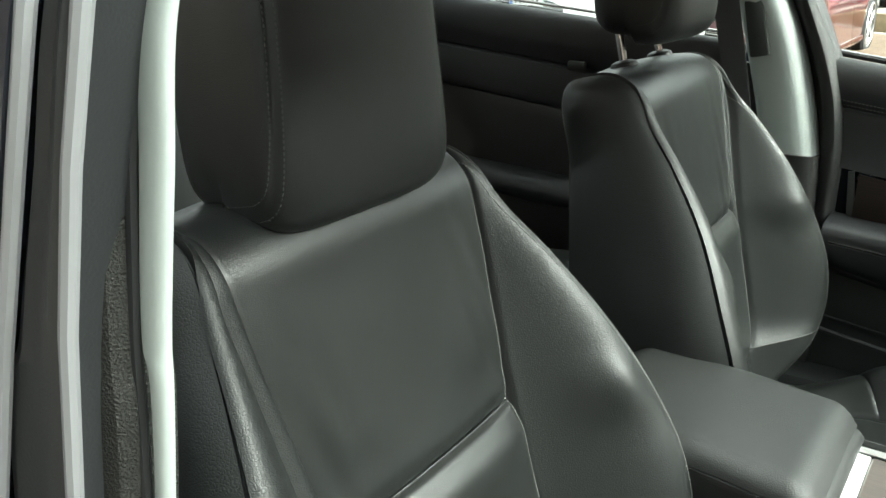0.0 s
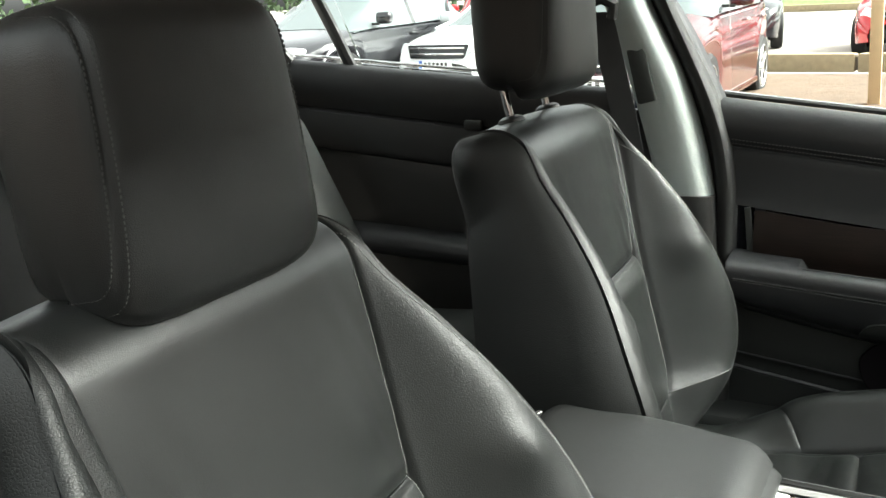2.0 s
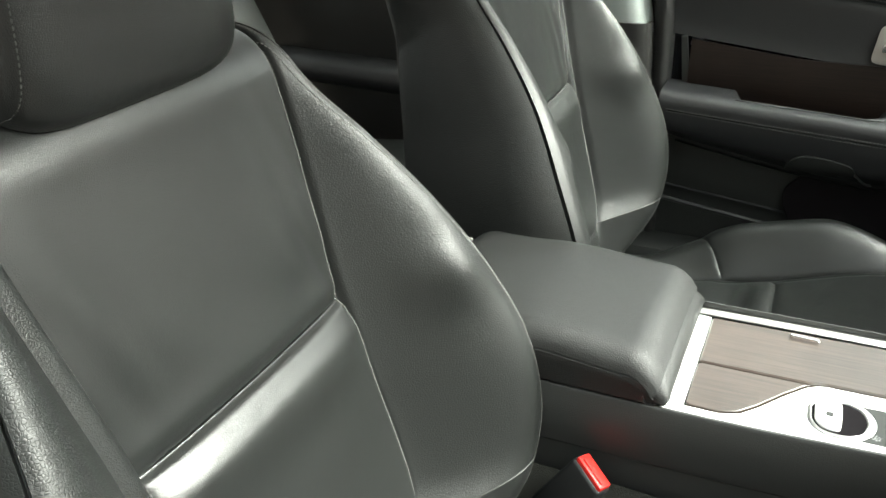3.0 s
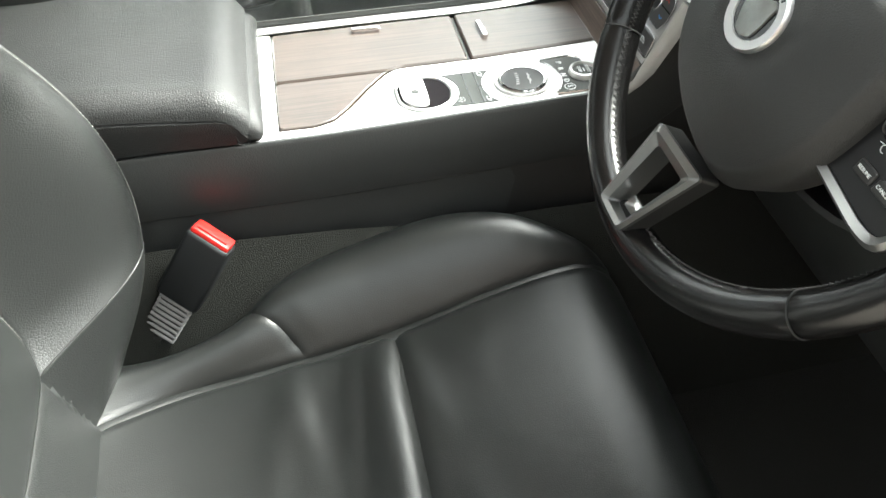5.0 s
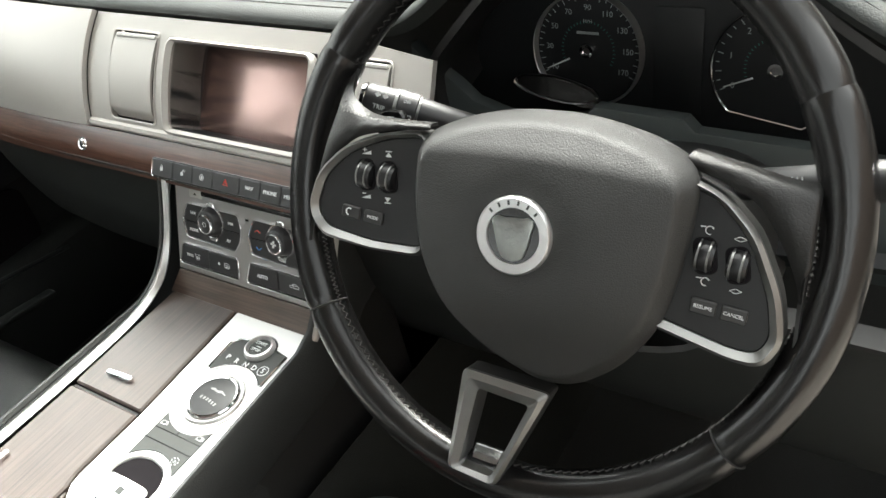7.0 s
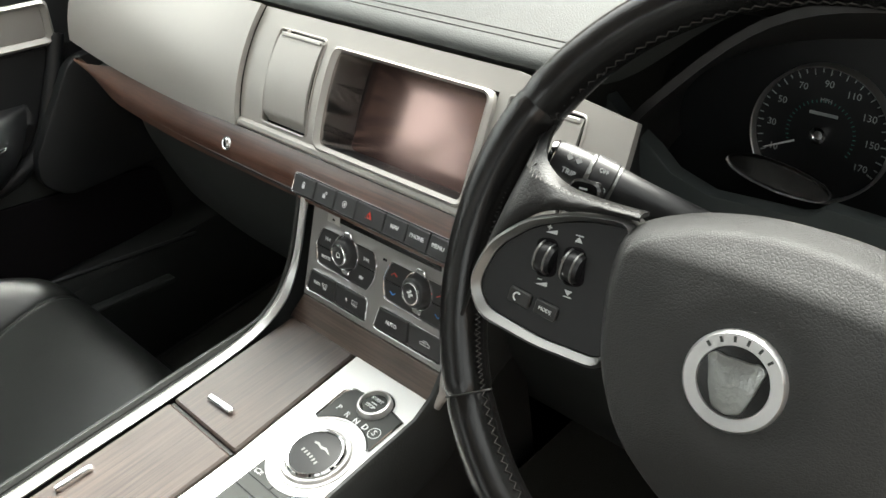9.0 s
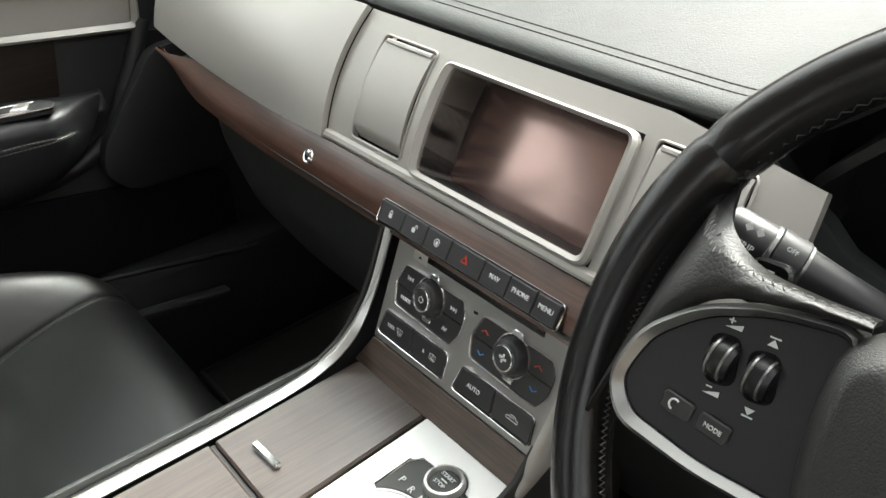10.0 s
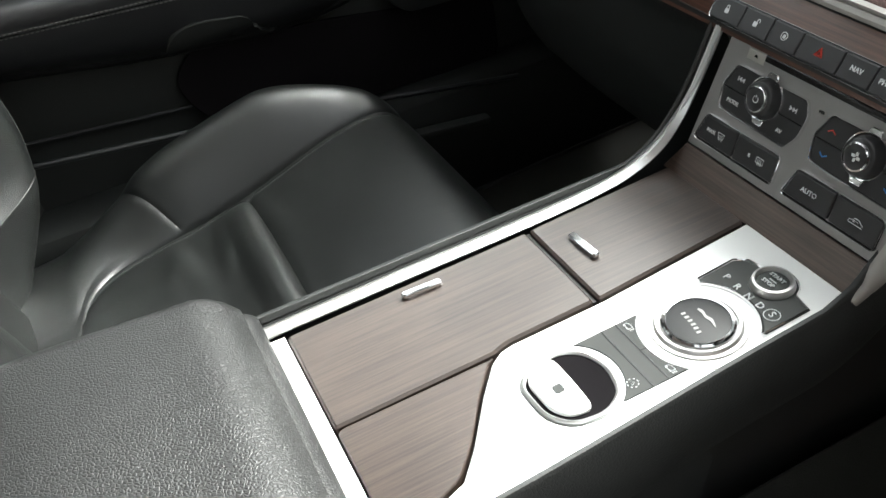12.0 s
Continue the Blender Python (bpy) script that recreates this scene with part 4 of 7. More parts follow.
def build_dashboard():
    dash = thing("dashboard", (0.45, 0, 0.45), "silver dashboard with black leather top, wood strip and screen", "dashboard")

    # leather top with its front lip
    def top(a, b):
        y = 0.74 - 1.48 * a
        x0, z0 = lip_x(y), lip_z(y)
        if b < 0.12:
            t = b / 0.12
            if t < 0.4:
                return Vector((x0 + 0.012 - 0.011 * t / 0.4, y, z0 - 0.018 + 0.011 * t / 0.4))
            ang = (t - 0.4) / 0.6 * math.pi / 2
            return Vector((x0 + 0.001 + 0.019 * (1 - math.cos(ang)), y, z0 - 0.007 + 0.009 * math.sin(ang)))
        t = (b - 0.12) / 0.88
        return Vector((x0 + 0.020 + 0.56 * t, y, z0 + 0.002 + 0.030 * math.sin(min(1, t * 1.3) * 1.4) * (1 - 0.7 * hood(y)) - 0.045 * hood(y) * sm(t * 1.6)))
    tp = part("top_pad", grid(top, 120, 100, 0.012), DASH_LEATHER, dash, "stitched dark leather dashboard top")
    for off in (0.008, 0.024):
        b = 0.12 + 0.88 * off
        line = [top(k / 300, b - 0.006) for k in range(2, 299)]
        part("stitching", dashes(line, 0.0050, 0.0040, 0.0004, off=(0, 0, 0.0003)), DARK_THREAD, tp)
    for ya, yb, ba, bb in ((0.235, 0.15, 0.16, 0.46), (0.72, 0.235, 0.17, 0.16)):
        part("pad_seam", tube([top((0.74 - (ya + (yb - ya) * k / 30)) / 1.48, ba + (bb - ba) * k / 30) + Vector((0, 0, 0.0002)) for k in range(31)], 0.0008, 5), DARK_THREAD, tp)

    # the middle of the fascia swells outwards, and its openings with it
    def swell(v):
        return max(0.0, 4 * (v + 0.007) * (0.106 - v) / 0.113 ** 2)

    def warp(bm):
        inv = SM.inverted()
        for vert in bm.verts:
            q = inv @ vert.co
            k = swell(q.y)
            q.x += k * lerp([(-0.196, -0.0060), (-0.160, -0.0042), (-0.09, -0.0028), (-0.08, -0.0022), (0.10, 0.0042), (0.18, 0.0050)], q.x)
            q.z += 0.0050 * k
            vert.co = SM @ q
        return bm

    def dense(outline):
        out = []
        for a, b in zip(outline, outline[1:] + outline[:1]):
            cuts = 10 if abs(a[1] - b[1]) > 0.03 else 1
            out += [(a[0] + (b[0] - a[0]) * i / cuts, a[1] + (b[1] - a[1]) * i / cuts) for i in range(cuts)]
        return out

    # silver fascia with the screen's and vents' openings
    def skin(y, v):
        p = sp(y, v)
        if y > 0.195:
            u = (y - 0.195) / 0.42
            c = math.sin((v + 0.01) / 0.115 * math.pi)
            p += Vector((-0.012 * c * sm(u * 4), 0, 0.0)) + Vector((0.030 * u * u, 0, -0.004 * u))
        else:
            p += SM.to_3x3() @ Vector((0, 0, 0.004 * math.sin((v + 0.01) / 0.115 * math.pi)))
        return p

    def passenger_skin(a, b):
        v = -0.007 + 0.113 * b
        p = skin(0.1965 + 0.430 * a, v)
        k = swell(v) * (1 - sm(a * 4))
        return p + Vector((0, 0.0060 * k, 0)) + SM.to_3x3() @ Vector((0, 0, 0.0050 * k))
    part("passenger_fascia", grid(passenger_skin, 40, 20, 0.006), FASCIA, dash, "satin silver fascia in front of the passenger")
    bz = dense(rect(-0.081, -0.0005, 0.1005, 0.0885, 0.010, 5))
    ins = dense(rect(-0.072, 0.0045, 0.0935, 0.0850, 0.006, 5))
    vl = rect(-0.1600, 0.0050, -0.0945, 0.0905, 0.004, 5)
    vr = rect(0.1110, 0.0030, 0.1780, 0.0885, 0.004, 5)
    # fascia built from flat bands round its openings
    bands = [(-0.1955, -0.007, -0.1600, 0.106), (-0.1600, -0.007, -0.0945, 0.0050), (-0.1600, 0.0905, -0.0945, 0.106), (-0.0945, -0.007, -0.081, 0.106),
             (-0.081, -0.007, 0.1005, 0.0), (-0.081, 0.0885, 0.1005, 0.106), (0.1005, -0.007, 0.1110, 0.106), (0.1110, -0.007, 0.1780, 0.0030), (0.1110, 0.0885, 0.1780, 0.106), (0.1780, -0.007, 0.2150, 0.106)]
    xs = sorted({v for q in bands for v in (q[0], q[2])})
    ys = sorted({v for q in bands for v in (q[1], q[3])} | {0.012 + 0.006 * k for k in range(13)})
    bm = bmesh.new()
    pts = {}
    for x0, x1 in zip(xs, xs[1:]):
        for y0, y1 in zip(ys, ys[1:]):
            mx, my = (x0 + x1) / 2, (y0 + y1) / 2
            if any(q[0] < mx < q[2] and q[1] < my < q[3] for q in bands):
                bm.faces.new([pts.setdefault(c, None) or pts.update({c: bm.verts.new(SM @ Vector((*c, 0)))}) or pts[c] for c in ((x0, y0), (x1, y0), (x1, y1), (x0, y1))])
    bmesh.ops.recalc_face_normals(bm, faces=bm.faces)
    bmesh.ops.solidify(bm, geom=bm.faces[:], thickness=0.006)
    top_v = max((SM.inverted() @ v.co).z for v in bm.verts)
    bm.transform(SM @ Matrix.Translation((0, 0, -top_v)) @ SM.inverted())
    for vert in bm.verts:
        q = SM.inverted() @ vert.co
        if q.x > 0.112 and q.y > 0.0885:
            q.y -= 0.013 * (q.x - 0.112) / 0.103 * (q.y - 0.0885) / 0.0175
            vert.co = SM @ q
    fas = part("center_fascia", warp(bm), FASCIA, dash, "satin silver fascia round the screen", smooth=False)
    part("fascia_seam", warp(tube([sp(0.1960, -0.007 + 0.113 * k / 20, -0.0002) for k in range(21)], 0.0009, 6)), PLASTIC_GLOSS, fas)
    part("lower_lip", tube([sp(0.195 - 0.41 * k / 20, -0.003, 0.001) for k in range(21)], 0.0045, 8), FASCIA, fas)
    part("screen_bezel", warp(frame_bm(bz, ins, 0.006, SM, 0.036)), FASCIA, fas, "raised silver screen surround")
    part("screen_inner_rim", warp(chrome_frame(ins, SM @ Matrix.Translation((0, 0, 0.001)), 0.0010, 0.0022)), SILVER, fas)
    well = bmesh.new()
    for a, b in zip(ins, ins[1:] + ins[:1]):
        q = [SM @ Vector((a[0], a[1], 0.0)), SM @ Vector((b[0], b[1], 0.0)), SM @ Vector((b[0], b[1], -0.040)), SM @ Vector((a[0], a[1], -0.040))]
        well.faces.new([well.verts.new(c) for c in q])
    part("screen_hood", warp(well), DARK_TRIM, fas, "dark recess round the screen")
    part("screen", box(0.175, 0.085, 0.004, SM @ Matrix.Translation((0.012, 0.0447, -0.036)) @ Matrix.Rotation(radians(-3), 4, "X"), 0.0008), SCREEN, dash, "switched-off glossy dark touch screen")

    for name, o in (("vent_flap", vl), ("vent_flap", vr)):
        x0, x1 = min(p[0] for p in o), max(p[0] for p in o)
        y0, y1 = min(p[1] for p in o), max(p[1] for p in o)
        fl = part(name, warp(grid(lambda a, b: SM @ Vector((x0 + 0.0022 + (x1 - x0 - 0.0044) * a, y0 + 0.002 + (y1 - y0 - 0.004) * b, 0.0012 + 0.0022 * math.sin(b * math.pi) - 0.007 * sm((0.10 - b) / 0.10) - 0.002 * sm((b - 0.93) / 0.07))), 8, 40, 0.003)), FASCIA, dash, "closed silver vent flap")
        part("vent_edge", warp(prism(rect(x0 + 0.004, y1 - 0.0060, x1 - 0.004, y1 - 0.0025, 0.001, 2), 0.0016, SM @ Matrix.Translation((0, 0, 0.0010)), 0.0006)), FASCIA, fl, "raised upper edge")
        part("vent_recess", box(x1 - x0 + 0.002, y1 - y0 + 0.002, 0.004, SM @ Matrix.Translation(((x0 + x1) / 2, (y0 + y1) / 2, -0.009))), PLASTIC_GLOSS, fl)
        part("vent_frame", warp(chrome_frame(dense(rect(x0 + 0.0006, y0 + 0.0006, x1 - 0.0006, y1 - 0.0006, 0.004, 4)), SM, 0.0018, 0.0016)), FASCIA, fl)

    # wood strip
    def strip(a, b):
        y = 0.612 - 0.815 * b
        tip = sm((0.612 - y) / 0.16)
        v0 = -0.0085 - 0.020 * (1 - tip)
        v1 = -0.050 + 0.016 * (1 - tip)
        v = v0 + (v1 - v0) * a
        p = skin(y, -0.007) if y > 0.195 else sp(y, -0.007)
        q = sp(0, v) - sp(0, -0.007)
        bul = 0.0025 * math.sin(a * math.pi) ** 0.7 - 0.014 * max(0.0, a - 0.6) - 0.003 * a
        return p + q + SM.to_3x3() @ Vector((0, 0, bul))
    part("wood_strip", grid(strip, 12, 90, 0.006), WOOD_DASH, dash, "red-brown wood veneer strip")
    gbm = SM @ Matrix.Translation((-0.2100, -0.0285, -0.0005))
    gb = part("glovebox_button", lathe([(0.0, 0.0030), (0.0030, 0.0036), (0.0050, 0.0026), (0.0062, 0.0030), (0.0070, 0.0018), (0.0070, -0.003)], 24, gbm), CHROME, dash, "round chrome glovebox button")
    part("button_dimple", lathe([(0.0, 0.0046), (0.0028, 0.0040), (0.0036, 0.0030)], 16, gbm), PLASTIC_GLOSS, gb)

    # row of buttons
    bar_m = SM @ Matrix.Translation((0, -0.0345, -0.0095))
    bar = part("button_bar", prism(rect(-0.0965, -0.0095, 0.0995, 0.0095, 0.003, 3), 0.012, bar_m, 0.001), PLASTIC, dash, "row of black buttons in a chrome frame")
    part("bar_frame", chrome_frame(rect(-0.0955, -0.0085, 0.0985, 0.0085, 0.003, 4), bar_m @ Matrix.Translation((0, 0, 0.0115)), 0.0012, 0.0016), CHROME, bar)
    cuts = [-0.0950, -0.0645, -0.0370, -0.0095, 0.0255, 0.0515, 0.0765, 0.0980]
    for i in range(7):
        a, b = cuts[i] + 0.0004, cuts[i + 1] - 0.0004
        key = part("button", prism(rect(a, -0.0080, b, 0.0080, 0.0008, 2), 0.0022, bar_m @ Matrix.Translation((0, 0, 0.012)), 0.0007), BUTTON, bar)
        c = bar_m @ Matrix.Translation(((a + b) / 2, 0.0005, 0.01445))
        if i >= 4:
            words(("NAV", "PHONE", "MENU")[i - 4], 0.0048, c, PRINT, key)
        elif i == 3:
            part("hazard_mark", join(*[tube([c @ Vector((p * math.cos(t), p * math.sin(t) - 0.0006, 0.0002)) for t in (math.pi / 2, math.pi * 7 / 6, math.pi * 11 / 6)], 0.0004, 5, True) for p in (0.0038, 0.0022)]), PRINT_RED, key, "red warning triangle")
        else:
            bow = [(0.0012 * math.cos(q * 0.52) + (0.0022 if i == 1 else 0.0), 0.0010 + 0.0022 * math.sin(q * 0.52)) for q in range(7)]
            if i < 2:
                part("lock_symbol", join(prism(rect(-0.0018, -0.0026, 0.0018, 0.0008, 0.0005, 2), 0.0002, c), tube([c @ Vector((*p, 0.0002)) for p in bow], 0.0003, 5)), PRINT, key)
            else:
                part("assist_symbol", join(tube([c @ Vector((0.0027 * math.cos(q * 0.52), 0.0027 * math.sin(q * 0.52), 0.0002)) for q in range(12)], 0.0003, 5, True), prism(rect(-0.0012, -0.0016, 0.0012, 0.0012, 0.0006, 2), 0.0002, c)), PRINT, key)

    # radio and climate panel
    P0 = Vector((0.148, 0, 0.656))
    RV = Vector((0.3299, 0, 0.9440))
    RM = basis(P0, (0, -1, 0), RV)
    pan = part("control_panel", prism([(-0.0885, 0.0), (0.0970, 0.0), (0.1130, 0.0905), (-0.0800, 0.0905)], 0.006, RM @ Matrix.Translation((0, 0, -0.006)), 0.0008), PANEL_SILVER, dash, "satin silver radio and climate panel")
    part("disc_slot", box(0.124, 0.0050, 0.002, RM @ Matrix.Translation((0.020, 0.0865, 0.0004)), 0.0008), PLASTIC_GLOSS, pan, "dark disc slot")
    part("slot_shade", box(0.180, 0.012, 0.010, RM @ Matrix.Translation((0.015, 0.0965, -0.002)), 0.001), PLASTIC_GLOSS, pan)
    part("eject_button", box(0.017, 0.0075, 0.0016, RM @ Matrix.Translation((-0.0500, 0.0845, 0.0006)), 0.0006), FASCIA, pan)
    part("eject_mark", prism([(-0.002, 0), (0.002, 0), (0, 0.0022)], 0.0003, RM @ Matrix.Translation((-0.050, 0.0838, 0.0014))), PLASTIC_GLOSS, pan)
    part("sensor_hole", box(0.0045, 0.0022, 0.0012, RM @ Matrix.Translation((0.0175, 0.0710, 0.0001)), 0.0005), PLASTIC_GLOSS, pan)
    for k, (x0, cx, cy) in enumerate(((-0.0700, -0.0290, 0.0610), (0.0205, 0.0615, 0.0602))):
        x1 = x0 + 0.0795
        o = rounded([(x0 + 0.0030, 0.0395), (x0 + 0.0200, 0.0385), (x0 + 0.0700, 0.0375), (x1 - 0.0020, 0.0490), (x1, 0.0640), (x1 - 0.0045, 0.0735), (x0 + 0.0080, 0.0735), (x0, 0.0560)], 0.003, 4)
        pod = part("control_pod", prism(o, 0.0016, RM, 0.0004), BUTTON, pan, "black control pod with chrome edge")
        part("pod_rim", chrome_frame(o, RM, 0.0013, 0.0030), CHROME, pod)
        part("key_gap", box(0.0220, 0.0008, 0.0006, RM @ Matrix.Translation((x0 + 0.013, 0.0555, 0.0018))), PLASTIC_GLOSS, pod)
        part("key_gap", box(0.0220, 0.0008, 0.0006, RM @ Matrix.Translation((x1 - 0.013, 0.0565, 0.0018))), PLASTIC_GLOSS, pod)
        km = RM @ Matrix.Translation((cx, cy, 0.001))
        part("base_ring", lathe([(0.0148, 0.0), (0.0150, 0.0024), (0.0158, 0.0026), (0.0163, 0.0012), (0.0164, 0.0)], 40, km), CHROME, pod)
        kn = part("knob", lathe([(0.0, 0.0102), (0.0080, 0.0104), (0.0090, 0.0098), (0.0116, 0.0092), (0.0126, 0.0080), (0.0138, 0.0020), (0.0146, 0.0)], 40, km), BUTTON, pod, "black rotary knob")
        part("knob_ring", lathe([(0.0080, 0.0102), (0.0084, 0.0113), (0.0094, 0.0111), (0.0097, 0.0096)], 40, km), CHROME, kn)
        for s in (-1, 1):
            part("knob_foot", prism(rounded([(-0.0058, 0.0), (0.0058, 0.0), (0.0042, s * 0.0044), (-0.0042, s * 0.0044)][::s], 0.0012, 3), 0.0026, RM @ Matrix.Translation((cx + 0.001, cy + s * 0.0150, 0.0012)), 0.0006), CHROME, pod)
        kt = RM @ Matrix.Translation((cx, cy, 0.0116))
        tz = RM @ Matrix.Translation((0, 0, 0.0019))
        if k == 0:
            part("power_symbol", join(tube([kt @ Vector((0.0024 * math.sin(t), 0.0024 * math.cos(t), 0)) for t in [0.7 + 5.0 * j / 12 for j in range(13)]], 0.00030, 5), tube([kt @ Vector((0, 0.0008, 0)), kt @ Vector((0, 0.0030, 0))], 0.00030, 5)), PRINT, kn)
            words("MODE", 0.0043, tz @ Matrix.Translation((x0 + 0.0135, 0.0470, 0)), PRINT, pod)
            words("AV", 0.0043, tz @ Matrix.Translation((x1 - 0.0180, 0.0455, 0)), PRINT, pod)
            for sx, sy, s in ((x0 + 0.0150, 0.0650, -1), (x1 - 0.0130, 0.0640, 1)):
                part("skip_mark", join(*[prism([(sx + s * d, sy - 0.0018), (sx + s * (d + 0.0026), sy), (sx + s * d, sy + 0.0018)][::s], 0.0003, tz) for d in (-0.003, 0.0)], box(0.0006, 0.0036, 0.0003, tz @ Matrix.Translation((sx + s * 0.0032, sy, 0.0002)))), PRINT, pod)
        else:
            petal = [(0.0, 0.0004), (0.0014, 0.0012), (0.0012, 0.0034), (-0.0004, 0.0032), (-0.0006, 0.0012)]
            part("fan_symbol", join(*[prism(petal, 0.0003, kt @ Matrix.Rotation(math.pi / 2 * j, 4, "Z")) for j in range(4)]), PRINT, kn)
            for sx, y0 in ((x0 + 0.0115, 0.0550), (x1 - 0.0150, 0.0555)):
                for s, mt in ((1, PRINT_RED), (-1, PRINT_BLUE)):
                    yy = y0 + s * 0.0085
                    part("arrow_mark", tube([tz @ Vector((sx - 0.0032, yy - s * 0.0010, 0)), tz @ Vector((sx, yy + s * 0.0012, 0)), tz @ Vector((sx + 0.0032, yy - s * 0.0010, 0))], 0.0005, 5), mt, pod)
    for k, (x0, x1, mid) in enumerate(((-0.0815, 0.0010, -0.0405), (0.0125, 0.0930, 0.0540))):
        o = rounded([(x0, 0.0085), (x1, 0.0085), (x1, 0.0295), (x0 + 0.007, 0.0295)], 0.003, 4)
        part("button_rim", chrome_frame(o, RM, 0.0015, 0.0028), CHROME, pan)
        for j, (a, b) in enumerate(((x0, mid - 0.0004), (mid + 0.0004, x1))):
            oo = rounded([(a + 0.0006, 0.0092), (b, 0.0092), (b, 0.0288), (a + (0.0065 if j == 0 else 0.0), 0.0288)], 0.0015, 3)
            key = part("button", prism(oo, 0.0024, RM, 0.0008), BUTTON, pan)
            c = RM @ Matrix.Translation(((a + b) / 2 + 0.001, 0.0190, 0.0027))
            if k == 1 and j == 0:
                words("AUTO", 0.0050, c, PRINT, key)
            elif k == 0:
                words("MAX" if j == 0 else "R", 0.0042 if j == 0 else 0.0034, c @ Matrix.Translation((-0.0058, 0, 0)), PRINT, key)
                edge = [(0.0014, 0.0026), (0.0086, 0.0026), (0.0072, -0.0016), (0.0028, -0.0016)] if j == 0 else [(0.0016, 0.0024), (0.0084, 0.0024), (0.0084, -0.0018), (0.0016, -0.0018)]
                heat = [tube([c @ Vector((hx + 0.0004 * math.sin(q * 1.6), -0.0032 + 0.0011 * q, 0)) for q in range(5)], 0.00022, 5) for hx in (0.0035, 0.0050, 0.0065)]
                part("screen_heat_symbol", join(tube([c @ Vector((*p, 0)) for p in edge], 0.00028, 5, True), *heat), PRINT, key)
            else:
                car_line = [(-0.0055, -0.0016), (-0.0055, 0.0002), (-0.0030, 0.0006), (-0.0014, 0.0024), (0.0022, 0.0024), (0.0042, 0.0006), (0.0058, 0.0002), (0.0058, -0.0016)]
                loop = [(0.0022 * math.cos(q * 0.9) - 0.0002, 0.0006 * math.sin(q * 0.9) + 0.0004) for q in range(6)]
                part("air_symbol", join(tube([c @ Vector((*p, 0)) for p in car_line], 0.00030, 5, True), tube([c @ Vector((*p, 0)) for p in loop], 0.00025, 5)), PRINT, key)
    part("wood_sill", prism([(-0.1000, -0.0275), (0.0950, -0.0275), (0.0965, -0.001), (-0.0885, -0.001)], 0.005, basis((0.148, 0, 0.656), (0, -1, 0), (0.014, 0, 0.0225)) @ Matrix.Translation((0, 0, -0.005)), 0.0008), WOOD_SILL, dash, "dark wood sill below the panel")

    # silver rail along the driver's edge of the panel, running down to the console plate
    rail_in = [RM @ Vector((0.1150, 0.0925, 0.0)), RM @ Vector((0.1070, 0.0480, 0.0)), RM @ Vector((0.0990, 0.0040, 0.0)), Vector((0.1415, -0.0985, 0.6430)), Vector((0.1330, -0.0985, ZC + 0.0015))]
    rail_out = [RM @ Vector((0.1265, 0.0925, -0.006)), RM @ Vector((0.1180, 0.0480, -0.006)), RM @ Vector((0.1085, 0.0040, -0.005)), Vector((0.1440, -0.1020, 0.6425)), Vector((0.1335, -0.0990, ZC + 0.0005))]

    def rail_face(a, b):
        i = min(int(b * 4), 3)
        f = b * 4 - i
        p = rail_in[i].lerp(rail_in[i + 1], f)
        q = rail_out[i].lerp(rail_out[i + 1], f)
        return p.lerp(q, a) + Vector((-0.0016, 0, 0.0006)) * (1 - (2 * a - 1) ** 4)
    part("panel_rail", grid(rail_face, 8, 40, 0.004), FASCIA, dash, "satin silver rail beside the climate panel")
    part("rail_gap", tube([p + Vector((-0.0004, 0.0014, 0.0002)) for p in rail_in[:3]], 0.0013, 6), PLASTIC_GLOSS, dash)

    # dark lower body of the dashboard
    def recede(y):
        """The passenger's end of the dashboard draws back towards the door."""
        return 0.030 * max(0.0, (y - 0.195) / 0.42) ** 2 + 0.022 * sm((y - 0.40) / 0.18)

    def lower(a, b):
        y = 0.74 - 1.48 * a
        pr = [(0.0, 0.190, 0.752), (0.15, 0.215, 0.715), (0.4, 0.235, 0.62), (0.7, 0.300, 0.50), (1.0, 0.46, 0.40)]
        x = lerp([(p[0], p[1]) for p in pr], b) + 0.06 * sm((abs(y) - 0.55) / 0.2) + recede(y) * (1 - b)
        return Vector((x, y, lerp([(p[0], p[2]) for p in pr], b)))
    part("lower_panel", grid(lower, 40, 24, 0.01), FOOT_PLASTIC, dash, "black lower dashboard")

    def skirt(a, b):
        y = 0.585 - 1.325 * a
        p = lower((0.74 - y) / 1.48, 0.0)
        q = sp(0, -0.046, 0.0)
        x0 = q.x + 0.004 + recede(y)
        return Vector((x0 + (p.x - x0) * b, y, q.z + (p.z - q.z) * b))
    part("under_edge", grid(skirt, 40, 3, 0.004), PLASTIC, dash)
    # side of the driver's dash, right of the fascia
    part("driver_fascia", grid(lambda a, b: Vector((0.235 + 0.05 * b + 0.03 * a, -0.215 - 0.525 * a, 0.745 + 0.02 * a - 0.05 * b)), 20, 4, 0.01), DARK_TRIM, dash)
    part("kick_panel", prism(rounded([(0.226, 0.735), (0.133, 0.622), (0.126, 0.585), (0.158, 0.552), (0.34, 0.545), (0.34, 0.735)], 0.022, 5), 0.02, basis((0, 0.712, 0), (1, 0, 0), (0, 0, 1)), 0.004, 2), DARK_TRIM, dash, "smooth dark kick panel beside the passenger footwell")
    return dash


dashboard = build_dashboard()


# ---- steering wheel ----
WYAW, WTILT = radians(7.5), radians(28.5)
WHEEL_AT = Vector((0.110, -0.374, 0.849))
WM = basis(WHEEL_AT, (math.sin(WYAW), -math.cos(WYAW), 0), (math.sin(WTILT), 0.06, math.cos(WTILT)))  # x to the driver's right, y up, z to the driver


WR = WM @ basis((-0.0107, 0.0025, -0.0225), (0.9983, 0.0036, 0.0474), (0.0, 0.9974, -0.0719))   # the rim lies a little deeper than the hub


